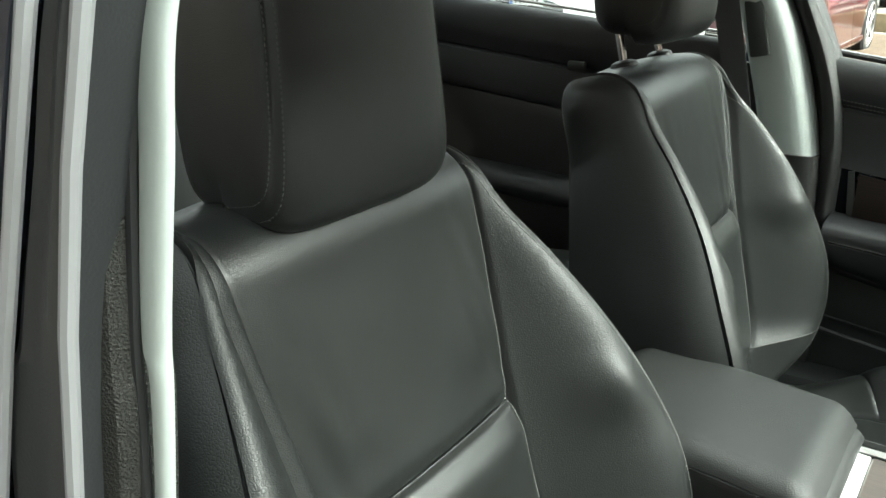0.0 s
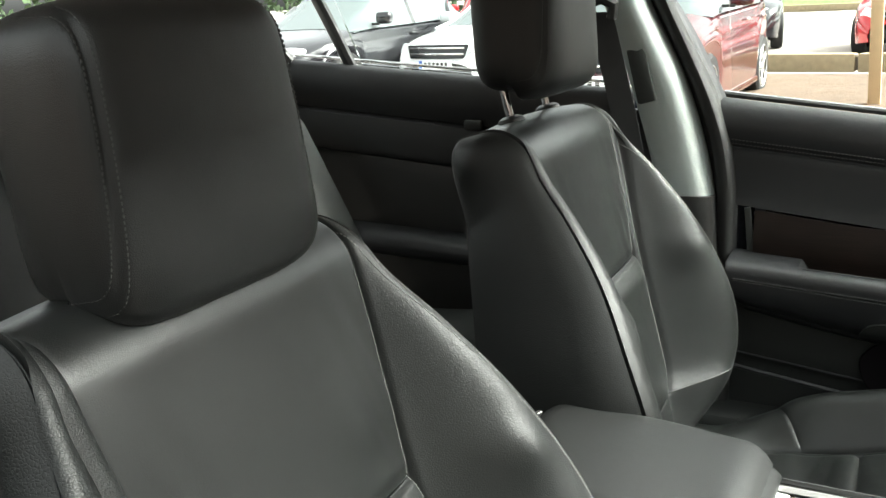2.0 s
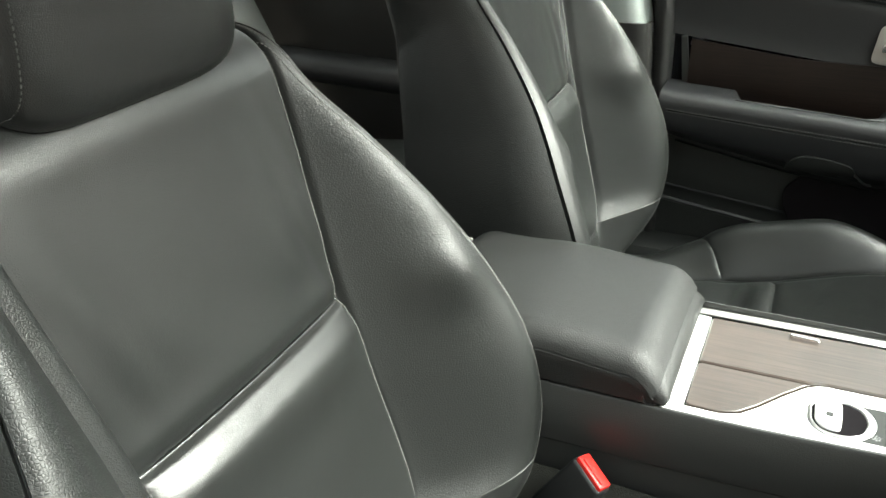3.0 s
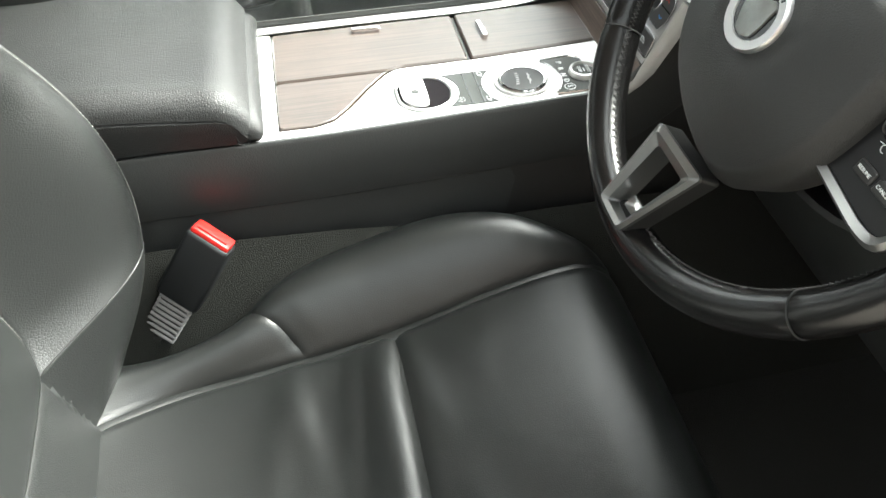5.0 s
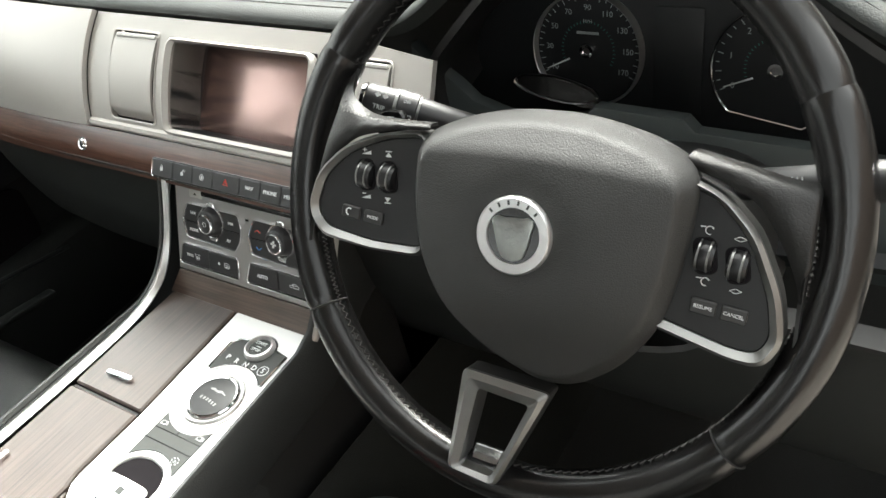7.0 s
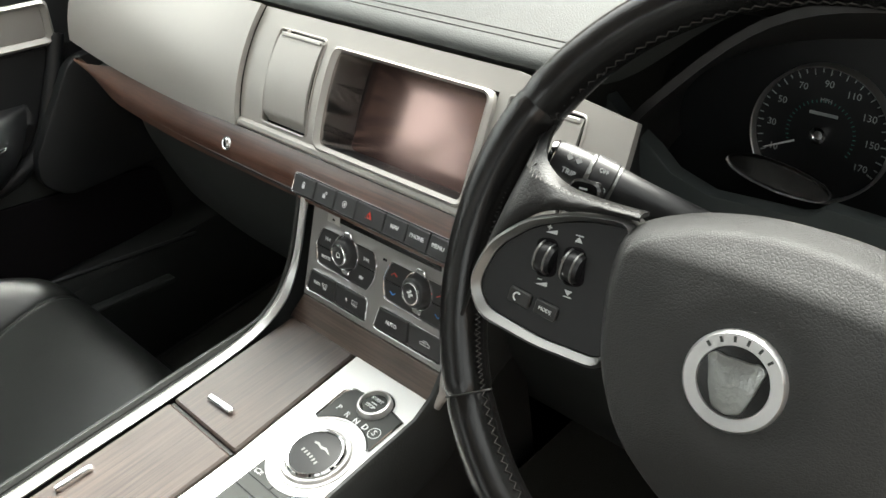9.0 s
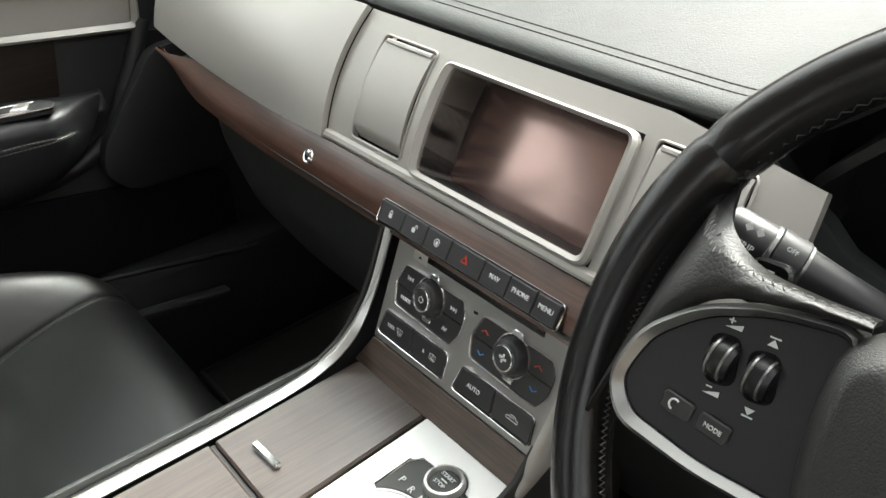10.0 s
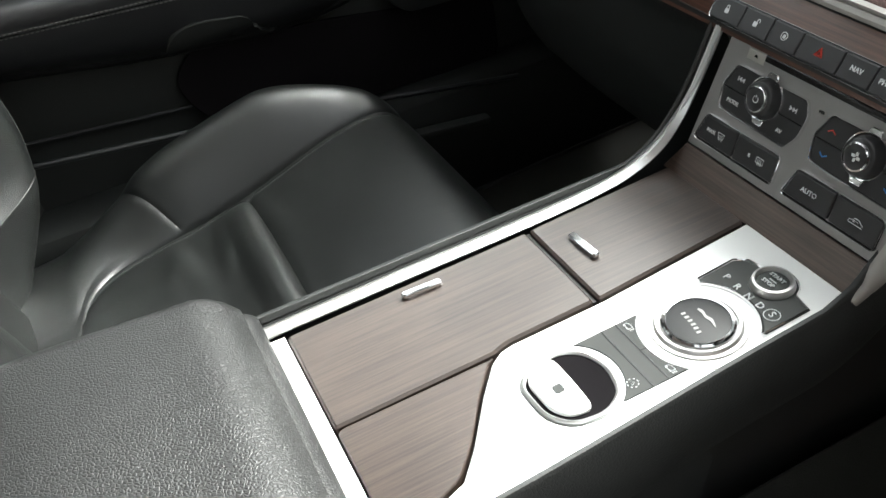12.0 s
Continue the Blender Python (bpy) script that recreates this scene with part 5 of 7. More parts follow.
def build_wheel():
    w = thing("steering_wheel", WHEEL_AT, "worn black leather steering wheel with silver spokes, turned slightly", "steering wheel")
    R, r = 0.1728, 0.0146

    def rim_pt(ang, rr=0.0, lat=0.0):
        return WR @ Vector(((R + rr) * math.cos(ang), (R + rr) * math.sin(ang), lat))

    def rim_fn(a0, a1):
        def f(a, b):
            ang = a0 + (a1 - a0) * b
            t = a * 2 * math.pi
            grip = 1.0 + 0.10 * math.exp(-((((math.degrees(ang) + 360) % 360) - 25) / 16) ** 2) + 0.10 * math.exp(-((((math.degrees(ang) + 360) % 360) - 155) / 16) ** 2)
            end = min(b, 1 - b) * abs(a1 - a0) * R
            pinch = 1 - 0.07 * math.exp(-(end / 0.003) ** 2)
            q = r * grip * pinch
            return WR @ Vector(((R + q * math.cos(t) * 0.94) * math.cos(ang), (R + q * math.cos(t) * 0.94) * math.sin(ang), q * 1.06 * math.sin(t)))
        return f
    joints = [radians(d) for d in (26.0, 148.0, 208.5, 317.0)]
    for i in range(4):
        a0, a1 = joints[i], joints[(i + 1) % 4] + (2 * math.pi if i == 3 else 0)
        seg = part("rim_section", grid(rim_fn(a0, a1), 20, 48, 0, True), RIM_LEATHER, w, "worn black leather rim")
        stitch = [WR @ Vector(((R - r * 0.92) * math.cos(t), (R - r * 0.92) * math.sin(t), 0.004 + 0.0022 * (1 if k % 2 else -1))) for k, t in enumerate([a0 + (a1 - a0) * k / 110 for k in range(111)])]
        part("rim_stitching", tube(stitch, 0.0004, 5), DARK_THREAD, seg)
    part("rim_core", tube([rim_pt(2 * math.pi * k / 72) for k in range(72)], r * 0.85, 10, True), RUBBER, w)
    for j in joints:
        part("rim_joint", tube([WR @ Vector(((R + r * 0.93 * math.cos(t)) * math.cos(j), (R + r * 0.93 * math.cos(t)) * math.sin(j), r * 0.985 * math.sin(t))) for t in [2 * math.pi * k / 24 for k in range(24)]], 0.0006, 6, True), RUBBER, w)

    # padded hub
    out = [(-0.074, 0.047), (-0.045, 0.0595), (-0.012, 0.0650), (0.030, 0.0635), (0.068, 0.0525), (0.0915, 0.0380), (0.0900, 0.010), (0.0845, -0.020), (0.0760, -0.050), (0.0530, -0.0790), (0.0270, -0.0950), (0.0050, -0.0965), (-0.0280, -0.0825), (-0.0570, -0.0560), (-0.0735, -0.0200), (-0.0775, 0.0150)]
    o = rounded(out, 0.020, 8)
    cx, cy = 0.007, -0.012
    bm = bmesh.new()
    rows = []
    for k in range(45):
        q = 1 - k / 44
        row = []
        for x, y in o:
            u, v = cx + (x - cx) * q, cy + (y - cy) * q
            z = 0.0335 - 0.0120 * q ** 2 - 0.012 * max(0.0, q - 0.9) / 0.1
            crease = v - (0.0405 - 0.9 * (u - 0.006) ** 2 - 0.06 * u)
            z -= 0.50 * max(0.0, crease - 0.002) + 0.0010 * sm((crease + 0.002) / 0.004)
            z -= 0.012 * sm((-v - 0.025) / 0.075) ** 1.3
            z -= 0.0030 * math.exp(-((math.hypot(u, v + 0.003)) / 0.030) ** 6)
            row.append(bm.verts.new(WM @ Vector((u, v, z))))
        rows.append(row)
    base = [bm.verts.new(WM @ Vector((x * 0.97, y * 0.97, -0.02))) for x, y in o]
    n = len(o)
    for a, b in zip([base] + rows[:-1], rows):
        for i in range(n):
            try:
                bm.faces.new([a[i], a[(i + 1) % n], b[(i + 1) % n], b[i]])
            except ValueError:
                pass
    bmesh.ops.remove_doubles(bm, verts=bm.verts, dist=1e-6)
    hub = part("airbag_pad", bm, HUB, w, "grained dark grey airbag pad")
    bd = WM @ Matrix.Translation((-0.002, -0.003, 0.0315))
    bg = part("badge", lathe([(0.0, 0.0), (0.0152, 0.0005), (0.0158, 0.0022), (0.0210, 0.0026), (0.0222, 0.0010), (0.0222, -0.003)], 40, bd), BADGE, hub, "round silver badge")
    part("badge_field", lathe([(0.0, 0.0010), (0.0154, 0.0010), (0.0156, 0.0)], 40, bd), PLASTIC_GLOSS, bg)
    part("badge_shape", prism(rounded([(-0.0128, 0.0090), (-0.0090, 0.0112), (-0.0055, 0.0100), (0.0, 0.0104), (0.0055, 0.0100), (0.0090, 0.0112), (0.0128, 0.0085), (0.0108, 0.0020), (0.0096, -0.0040), (0.0064, -0.0125), (0.0, -0.0146), (-0.0064, -0.0125), (-0.0098, -0.0040), (-0.0110, 0.0020)], 0.002, 3), 0.0020, bd @ Matrix.Translation((0, 0, 0.0010)), 0.0009, 2), BADGE_GREY, bg, "plain silver emblem shape")
    for k in range(6):
        t = radians(135 - k * 18)
        part("badge_mark", box(0.0012, 0.0026, 0.0003, bd @ Matrix.Translation((0.0186 * math.cos(t), 0.0186 * math.sin(t), 0.0027)) @ Matrix.Rotation(t - math.pi / 2, 4, "Z")), PANEL_GREY, bg)

    # side spokes: silver frame, black switch plate, rollers and keys
    lo = rounded([(-0.158, -0.006), (-0.150, 0.018), (-0.130, 0.036), (-0.104, 0.0455), (-0.070, 0.0490), (-0.070, -0.0290), (-0.110, -0.0285), (-0.148, -0.0230)], 0.010, 4)
    li = rounded([(-0.1515, -0.005), (-0.1440, 0.0165), (-0.1255, 0.0325), (-0.101, 0.0415), (-0.072, 0.0450), (-0.072, -0.0235), (-0.110, -0.0230), (-0.1435, -0.0170)], 0.008, 4)
    ro = rounded([(0.078, 0.0370), (0.103, 0.0275), (0.122, 0.0085), (0.136, -0.0230), (0.1395, -0.0480), (0.130, -0.0620), (0.115, -0.0610), (0.066, -0.0470)], 0.010, 4)
    ri = rounded([(0.078, 0.0335), (0.101, 0.0235), (0.1175, 0.0050), (0.1295, -0.0250), (0.1325, -0.0455), (0.1265, -0.0550), (0.114, -0.0545), (0.068, -0.0415)], 0.008, 4)
    for o2, i2, keys in ((lo, li, (((-0.1145, 0.0185), (-0.0985, 0.0180)), ((-0.1250, -0.0060), (-0.1085, -0.0080)), ("", "MODE"))), (ro, ri, (((0.0960, -0.0065), (0.1130, -0.0095)), ((0.0975, -0.0340), (0.1135, -0.0360)), ("RESUME", "CANCEL")))):
        spk = part("spoke", frame_bm(o2, i2, 0.007, WM @ Matrix.Translation((0, 0, 0.003)), 0.004), SPOKE, w, "satin silver spoke frame")
        part("spoke_body", prism(o2, 0.016, WM @ Matrix.Translation((0, 0, -0.0125)), 0.0), PLASTIC, spk)
        part("switch_plate", prism(i2, 0.005, WM @ Matrix.Translation((0, 0, 0.000)), 0.0006), SWITCH_BLACK, spk, "black switch plate")
        for kx, ky in keys[0]:
            ro_m = WM @ Matrix.Translation((kx, ky, 0.0040)) @ Matrix.Rotation(radians(90), 4, "Y") @ Matrix.Rotation(radians(8), 4, "X")
            # flat dark oval for the slot's shade; no slot is cut
            part("roller_slot", prism(rect(-0.0062, -0.0100, 0.0062, 0.0100, 0.005, 5), 0.0006, WM @ Matrix.Translation((kx, ky, 0.0049)) @ Matrix.Rotation(radians(8), 4, "Z"), 0.0002), HOLLOW_SHADE, spk)
            part("roller", lathe([(0.0, -0.0052), (0.0072, -0.0050), (0.0084, -0.0026), (0.0086, 0.0), (0.0084, 0.0026), (0.0072, 0.0050), (0.0, 0.0052)], 30, ro_m), SWITCH_BLACK, spk, "black thumb roller")
            for zb in (-0.0034, 0.0022):
                part("roller_band", lathe([(0.0076, zb - 0.0006), (0.0088, zb - 0.0003), (0.0088, zb + 0.0007), (0.0076, zb + 0.0010)], 30, ro_m), SPOKE, spk, "satin metal band")
            for s_ in (-1, 1):
                mm = WM @ Matrix.Translation((kx, ky + s_ * 0.0138, 0.0052))
                if kx < 0 and kx < -0.105:
                    part("roller_mark", prism([(-0.0034, -0.0010), (0.0034, -0.0010), (0.0034, 0.0014)], 0.0003, mm), PRINT, spk, "volume wedge")
                    part("roller_mark", join(box(0.0026, 0.0006, 0.0003, mm @ Matrix.Translation((-0.0015, 0.0019, 0.0))), *([box(0.0006, 0.0026, 0.0003, mm @ Matrix.Translation((-0.0015, 0.0019, 0.0)))] if s_ > 0 else [])), PRINT, spk)
                elif kx < 0:
                    part("roller_mark", join(prism([(-0.0022, -0.0012 * s_), (0.0022 , -0.0012 * s_), (0.0, 0.0016 * s_)][::s_], 0.0003, mm), box(0.0044, 0.0006, 0.0003, mm @ Matrix.Translation((0, 0.0022 * s_, 0.0001)))), PRINT, spk, "skip arrow")
                elif kx < 0.105:
                    part("roller_mark", join(tube([mm @ Vector((0.0012 + 0.0022 * math.cos(t), 0.0022 * math.sin(t), 0)) for t in [0.4 + 4.6 * j / 10 for j in range(11)]], 0.0003, 5), box(0.0028, 0.0006, 0.0003, mm @ Matrix.Translation((-0.0022, 0.0018, 0.0)))), PRINT, spk, "speed dial symbol")
                else:
                    part("roller_mark", join(*[tube([mm @ Vector((q * 0.0014 - q * 0.0012, -0.0012, 0)), mm @ Vector((q * 0.0032, 0.0, 0)), mm @ Vector((q * 0.0014 - q * 0.0012, 0.0012, 0))], 0.0003, 5) for q in (-1, 1)]), PRINT, spk, "distance symbol")
        for (kx, ky), tx in zip(keys[1], keys[2]):
            km = WM @ Matrix.Translation((kx, ky, 0.0050)) @ Matrix.Rotation(radians(-8), 4, "Z")
            key = part("key", prism(rect(-0.0068, -0.0040, 0.0068, 0.0040, 0.0015, 3), 0.0018, km, 0.0006), PLASTIC, spk)
            if tx:
                words(tx, 0.0028, km @ Matrix.Translation((0, 0, 0.0020)), PRINT, key)
            else:
                part("key_symbol", tube([km @ Vector((0.0022 * math.cos(t) - 0.001, 0.0022 * math.sin(t), 0.002)) for t in [1.0 + 3.6 * j / 8 for j in range(9)]], 0.0005, 5), PRINT, key)

    # leather webs from the rim to the spokes
    def on_rim(deg, inward, lift):
        t = radians(deg)
        return WM.inverted() @ (WR @ Vector(((R - inward) * math.cos(t), (R - inward) * math.sin(t), lift)))

    def along_pts(pts, k):
        return Vector([lerp([(i, q[c]) for i, q in enumerate(pts)], k) for c in range(3)])
    webs = (([on_rim(149, 0.013, 0.006), (-0.134, 0.068, -0.003), (-0.116, 0.0570, 0.003), (-0.092, 0.0540, 0.005), (-0.068, 0.0535, 0.005)], [on_rim(194, 0.004, 0.011), (-0.155, 0.004, 0.001), (-0.128, 0.0370, 0.005), (-0.098, 0.0465, 0.008), (-0.068, 0.0490, 0.008)]),
            ([on_rim(13, 0.013, 0.006), (0.146, 0.034, -0.004), (0.132, 0.0350, -0.001), (0.112, 0.0400, -0.002), (0.084, 0.0460, -0.006)], [on_rim(-22, 0.004, 0.010), (0.144, -0.022, -0.003), (0.1255, 0.0170, 0.000), (0.106, 0.0320, 0.001), (0.080, 0.0410, -0.002)]))
    for upper, lower in webs:
        def web(a, b, upper=upper, lower=lower):
            u = along_pts(upper, b * 4).lerp(along_pts(lower, b * 4), a)
            bulge = 0.006 * math.sin(a * math.pi) * (1 - 0.5 * b)
            crumple = 0.35 * (0.0004 * math.sin(b * 46 + 5 * a + 2 * math.sin(b * 9)) + 0.0006 * math.sin(b * 21 - 9 * a)) * math.sin(a * math.pi)
            return WM @ Vector((u.x, u.y, u.z + bulge + crumple - 0.006 * max(0.0, 0.12 - a) / 0.12))
        part("leather_web", grid(web, 18, 90, 0.002), WEB_LEATHER, w, "creased leather between rim and spoke")
        part("web_stitching", dashes([web(0.10 + 0.05 * (k % 2), k / 50) for k in range(51)], 0.0030, 0.0024, 0.00030), THREAD, w)

    # lower spoke: a silver frame with a slot through it
    so = rounded([(-0.0400, -0.0930), (0.0165, -0.0990), (-0.0160, -0.1660), (-0.0490, -0.1600)], 0.004, 4)
    si = rounded([(-0.0300, -0.1045), (0.0035, -0.1090), (-0.0190, -0.1605), (-0.0415, -0.1575)], 0.003, 4)
    sp_ = part("lower_spoke", frame_bm(so, si, 0.006, WM @ Matrix.Translation((0, 0, 0.006)), 0.016), SPOKE, w, "satin grey lower spoke with a slot")
    part("spoke_side", frame_bm([(x, y) for x, y in so], [(x * 0.999, y * 0.999) for x, y in so], 0.001, WM @ Matrix.Translation((0, 0, 0.006)), 0.014), PLASTIC, sp_)
    part("slot_floor", prism(rounded([(-0.0385, -0.1575), (-0.0200, -0.1590), (-0.0160, -0.1480), (-0.0355, -0.1460)], 0.002, 3), 0.003, WM @ Matrix.Translation((0, 0, -0.006)), 0.0008), CHROME, sp_, "bright slot floor")
    part("hub_back", lathe([(0.0, -0.055), (0.050, -0.055), (0.062, -0.02), (0.062, 0.0), (0.0, 0.002)], 32, WM), PLASTIC, w)
    return w


HUB = leather_mat("grained_grey_black_pad", (0.0185, 0.0188, 0.0182), 0.57, 640, 0.24, 0.0005, 0.5)
BADGE_GREY = mat("cast_grey_emblem", (0.30, 0.31, 0.30), 0.34, metal=0.85, bump=0.3, bump_scale=420, vary=0.25, vary_scale=160)
BADGE = mat("brushed_silver_badge", (0.62, 0.62, 0.62), 0.35, metal=0.9, vary=0)
build_wheel()


def build_column():
    c = thing("steering_column", (0.24, -0.36, 0.80), "black steering column shroud behind the wheel", "steering column")

    def shroud(a, b):
        t = a * 2 * math.pi
        ax = WM @ Vector((0, 0, -0.045 - 0.16 * b))
        rx, ry = 0.078 + 0.012 * b, 0.052 + 0.010 * b
        cc, ss = math.cos(t), math.sin(t)
        return ax + (WM.to_3x3() @ Vector((rx * math.copysign(abs(cc) ** 0.6, cc) + 0.024, ry * math.copysign(abs(ss) ** 0.6, ss) - 0.026, 0)))
    part("shroud", grid(shroud, 32, 12, 0.004, True), PLASTIC, c)
    return c


build_column()


def build_stalk(name, tip, base, mirrored, label):
    tip, base = Vector(tip), Vector(base)
    st = thing(name, base, label, "column stalk", "column stalks")
    d = (base - tip).normalized()
    L = (base - tip).length
    m = Matrix.Translation(tip) @ d.to_track_quat("Z", "Y").to_matrix().to_4x4()
    part("end_cap", lathe([(0.0, 0.0), (0.0075, 0.0004), (0.0105, 0.005), (0.0112, 0.020), (0.0112, 0.0235)], 24, m), BUTTON, st)
    part("tip_ring", lathe([(0.0060, -0.0004), (0.0085, 0.0006), (0.0100, 0.0028), (0.0104, 0.0022), (0.0088, -0.0006)], 24, m), CHROME, st)
    part("band", lathe([(0.0112, 0.0236), (0.0118, 0.0238), (0.0118, 0.0258), (0.0112, 0.0260)], 24, m), SPOKE, st, "satin metal band")
    part("turning_collar", lathe([(0.0114, 0.0262), (0.0126, 0.0268), (0.0126, 0.0400), (0.0114, 0.0405)], 24, m), BUTTON, st)
    part("band", lathe([(0.0110, 0.0406), (0.0116, 0.0408), (0.0116, 0.0422), (0.0110, 0.0424)], 24, m), SPOKE, st, "chrome band")
    part("arm", lathe([(0.0108, 0.0425), (0.0100, 0.060), (0.0092, L), (0.006, L + 0.004), (0.0, L + 0.006)], 24, m), BUTTON, st)
    # printed words face the driver
    face = Vector((-0.80, -0.25, 0.55))
    face = (face - d * face.dot(d)).normalized()
    x_ax = d if not mirrored else -d

    def lab(at, rad):
        return basis(tip + d * at + face * rad, x_ax, face.cross(x_ax))
    if not mirrored:
        words("TRIP", 0.0044, lab(0.0145, 0.0114) @ Matrix.Translation((0, -0.004, 0)), PRINT, st)
        words("OFF", 0.0032, lab(0.0330, 0.0129) @ Matrix.Translation((0, 0.005, 0)), PRINT, st)
        words("AUTO", 0.0040, lab(0.0330, 0.0129) @ Matrix.Translation((0, -0.005, 0)), PRINT, st)
        a = lab(0.0145, 0.0114)
        for s in (-1, 1):
            part("arrow_mark", prism([(s * 0.0006, 0.0045), (s * 0.0028, 0.0065), (s * 0.0050, 0.0045), (s * 0.0028, 0.0025)][::s], 0.0003, a), PRINT, st)
    else:
        for k in range(4):
            part("mark", box(0.0008, 0.0040, 0.0003, lab(0.0640, 0.0102) @ Matrix.Translation((0.003 * k - 0.0045, 0.002, 0))), PRINT, st)
        part("mark", ring(0, 0, 0, 0.0018, 0.0012, 0.0003, 14), PRINT, st)
        st.children[-1].data.transform(lab(0.0640, 0.0102) @ Matrix.Translation((0, -0.004, 0)))
    return st


build_stalk("light_stalk", (0.173, -0.203, 0.876), (0.2155, -0.305, 0.8255), False, "black light stalk with printed symbols behind the wheel")
build_stalk("wiper_stalk", (0.174, -0.560, 0.872), (0.193, -0.466, 0.838), True, "black wiper stalk with chrome bands behind the wheel")


def build_paddle(name, at, label):
    p = thing(name, at, label, "gear paddle", "gear paddles")
    m = basis(at, WM.to_3x3() @ Vector((1, 0, 0)), WM.to_3x3() @ Vector((0, 1, 0)))
    part("blade", prism(rounded([(-0.011, -0.012), (0.011, -0.012), (0.010, 0.009), (-0.009, 0.009)], 0.006, 4), 0.005, m, 0.0015), PLASTIC_GLOSS, p)
    part("sign", box(0.005, 0.0010, 0.0003, m @ Matrix.Translation((0, 0.004, 0.0052))), PRINT, p)
    return p


build_paddle("gear_paddle", Vector((0.156, -0.242, 0.869)), "small black shift paddle with a minus sign")
build_paddle("gear_paddle", Vector((0.172, -0.506, 0.833)), "small black shift paddle with a plus sign")


# ---- instruments ----
def build_cluster():
    cl = thing("instrument_cluster", (0.38, -0.355, 0.79), "black instrument cluster with two chrome-ringed dials under a hood", "instrument cluster")
    face = basis((0.370, -0.355, 0.815), (0, -1, 0), (0.18, 0, 0.98))
    part("face", prism(rounded([(-0.20, -0.075), (0.20, -0.075), (0.21, 0.02), (0.16, 0.075), (-0.16, 0.075), (-0.21, 0.02)], 0.02, 4), 0.003, face @ Matrix.Translation((0, 0, -0.006)), 0.0), DIAL, cl)
    tint = mat("pale_dial_print", (0.36, 0.39, 0.39), 0.6, vary=0)
    for cx, cy, nums, a0, a1, r in ((-0.077, 0.003, ("10", "30", "50", "70", "90", "110", "130", "150", "170"), 208, -28, 0.047), (0.077, 0.0005, ("0", "1", "2", "3", "4", "5", "6"), 205, -25, 0.047)):
        dm = face @ Matrix.Translation((cx, cy, 0))
        dial = part("dial", lathe([(0.0, 0.0), (r, 0.0), (r, -0.003)], 48, dm), DIAL, cl, "black dial face")
        if cx < 0:
            part("dial_ring", lathe([(r, -0.002), (r + 0.0008, 0.006), (r + 0.0016, 0.0066), (r + 0.0022, -0.003)], 64, dm), SILVER, dial, "thin chrome dial ring")
        else:
            part("dial_ring", tube([dm @ Vector(((r + 0.001) * math.cos(t), (r + 0.001) * math.sin(t), 0.004)) for t in [radians(-62 + 288 * j / 72) for j in range(73)]], 0.0010, 6, True), CHROME, dial, "thin chrome dial ring with a straight foot")
        for k, s in enumerate(nums):
            t = radians(a0 + (a1 - a0) * k / (len(nums) - 1))
            words(s, 0.0068, dm @ Matrix.Translation(((r - 0.0115) * math.cos(t), (r - 0.0115) * math.sin(t), 0.0004)), tint, dial, depth=0.0001)
        ticks = []
        for k in range((len(nums) - 1) * 4 + 1):
            t = radians(a0 + (a1 - a0) * k / ((len(nums) - 1) * 4))
            ln = 0.0045 if k % 2 == 0 else 0.0028
            ticks.append(box(ln, 0.0007, 0.0003, dm @ Matrix.Rotation(t, 4, "Z") @ Matrix.Translation((r - 0.001 - ln / 2, 0, 0.0004))))
        part("scale_marks", join(*ticks), tint, dial)
        part("inner_scale", join(*[box(0.0020, 0.0006, 0.0003, dm @ Matrix.Rotation(radians(a0 + (a1 - a0) * k / 30), 4, "Z") @ Matrix.Translation((0.0235, 0, 0.0004))) for k in range(31)]), PRINT_TEAL, dial, "faint green inner scale")
        t = radians(a0 - 2)
        part("needle", prism([(0.018, -0.0007), (0.042, -0.0004), (0.042, 0.0004), (0.018, 0.0007)], 0.0006, dm @ Matrix.Rotation(t, 4, "Z") @ Matrix.Translation((0, 0, 0.002))), PRINT, dial, "white needle")
        part("needle_hub", lathe([(0.0, 0.0030), (0.0032, 0.0030), (0.0036, 0.0046), (0.0058, 0.0044), (0.0062, 0.0)], 28, dm), CHROME, dial)
    words("MPH", 0.0042, face @ Matrix.Translation((-0.077, 0.027, 0.0005)), tint, cl, depth=0.0001)
    part("brand_bar", box(0.020, 0.0022, 0.0003, face @ Matrix.Translation((-0.077, 0.0175, 0.0005))), tint, cl)
    part("middle_screen", box(0.040, 0.085, 0.001, face @ Matrix.Translation((0.0, 0.0, -0.0020)), 0.0004), DIAL, cl, "dark middle display")
    pod = face @ Matrix.Translation((-0.0735, -0.0085, 0.060)) @ Matrix.Rotation(radians(-6), 4, "Z")
    ov = [(0.035 * math.cos(2 * math.pi * k / 40), 0.0088 * math.sin(2 * math.pi * k / 40)) for k in range(40)]
    part("gauge_pod", prism(ov, 0.006, pod, 0.001), PLASTIC_GLOSS, cl, "small oval gauge")
    part("pod_ring", frame_bm([(x * 1.06, y * 1.18) for x, y in ov], ov, 0.0035, pod @ Matrix.Translation((0, 0, 0.0045))), CHROME, cl, "bright oval ring")

    # ledge under the dials and the tunnel round them
    crest = [(-0.205, 0.020), (-0.185, 0.004), (-0.162, -0.0095), (-0.145, -0.023), (-0.115, -0.031), (-0.052, -0.026), (-0.044, -0.023), (-0.036, -0.0154), (0.035, -0.0164), (0.044, -0.025), (0.1325, -0.026), (0.205, -0.032)]
    fine = [(p[0] + (q[0] - p[0]) * k / 4, p[1] + (q[1] - p[1]) * k / 4) for p, q in zip(crest, crest[1:]) for k in range(4)] + [crest[-1]]
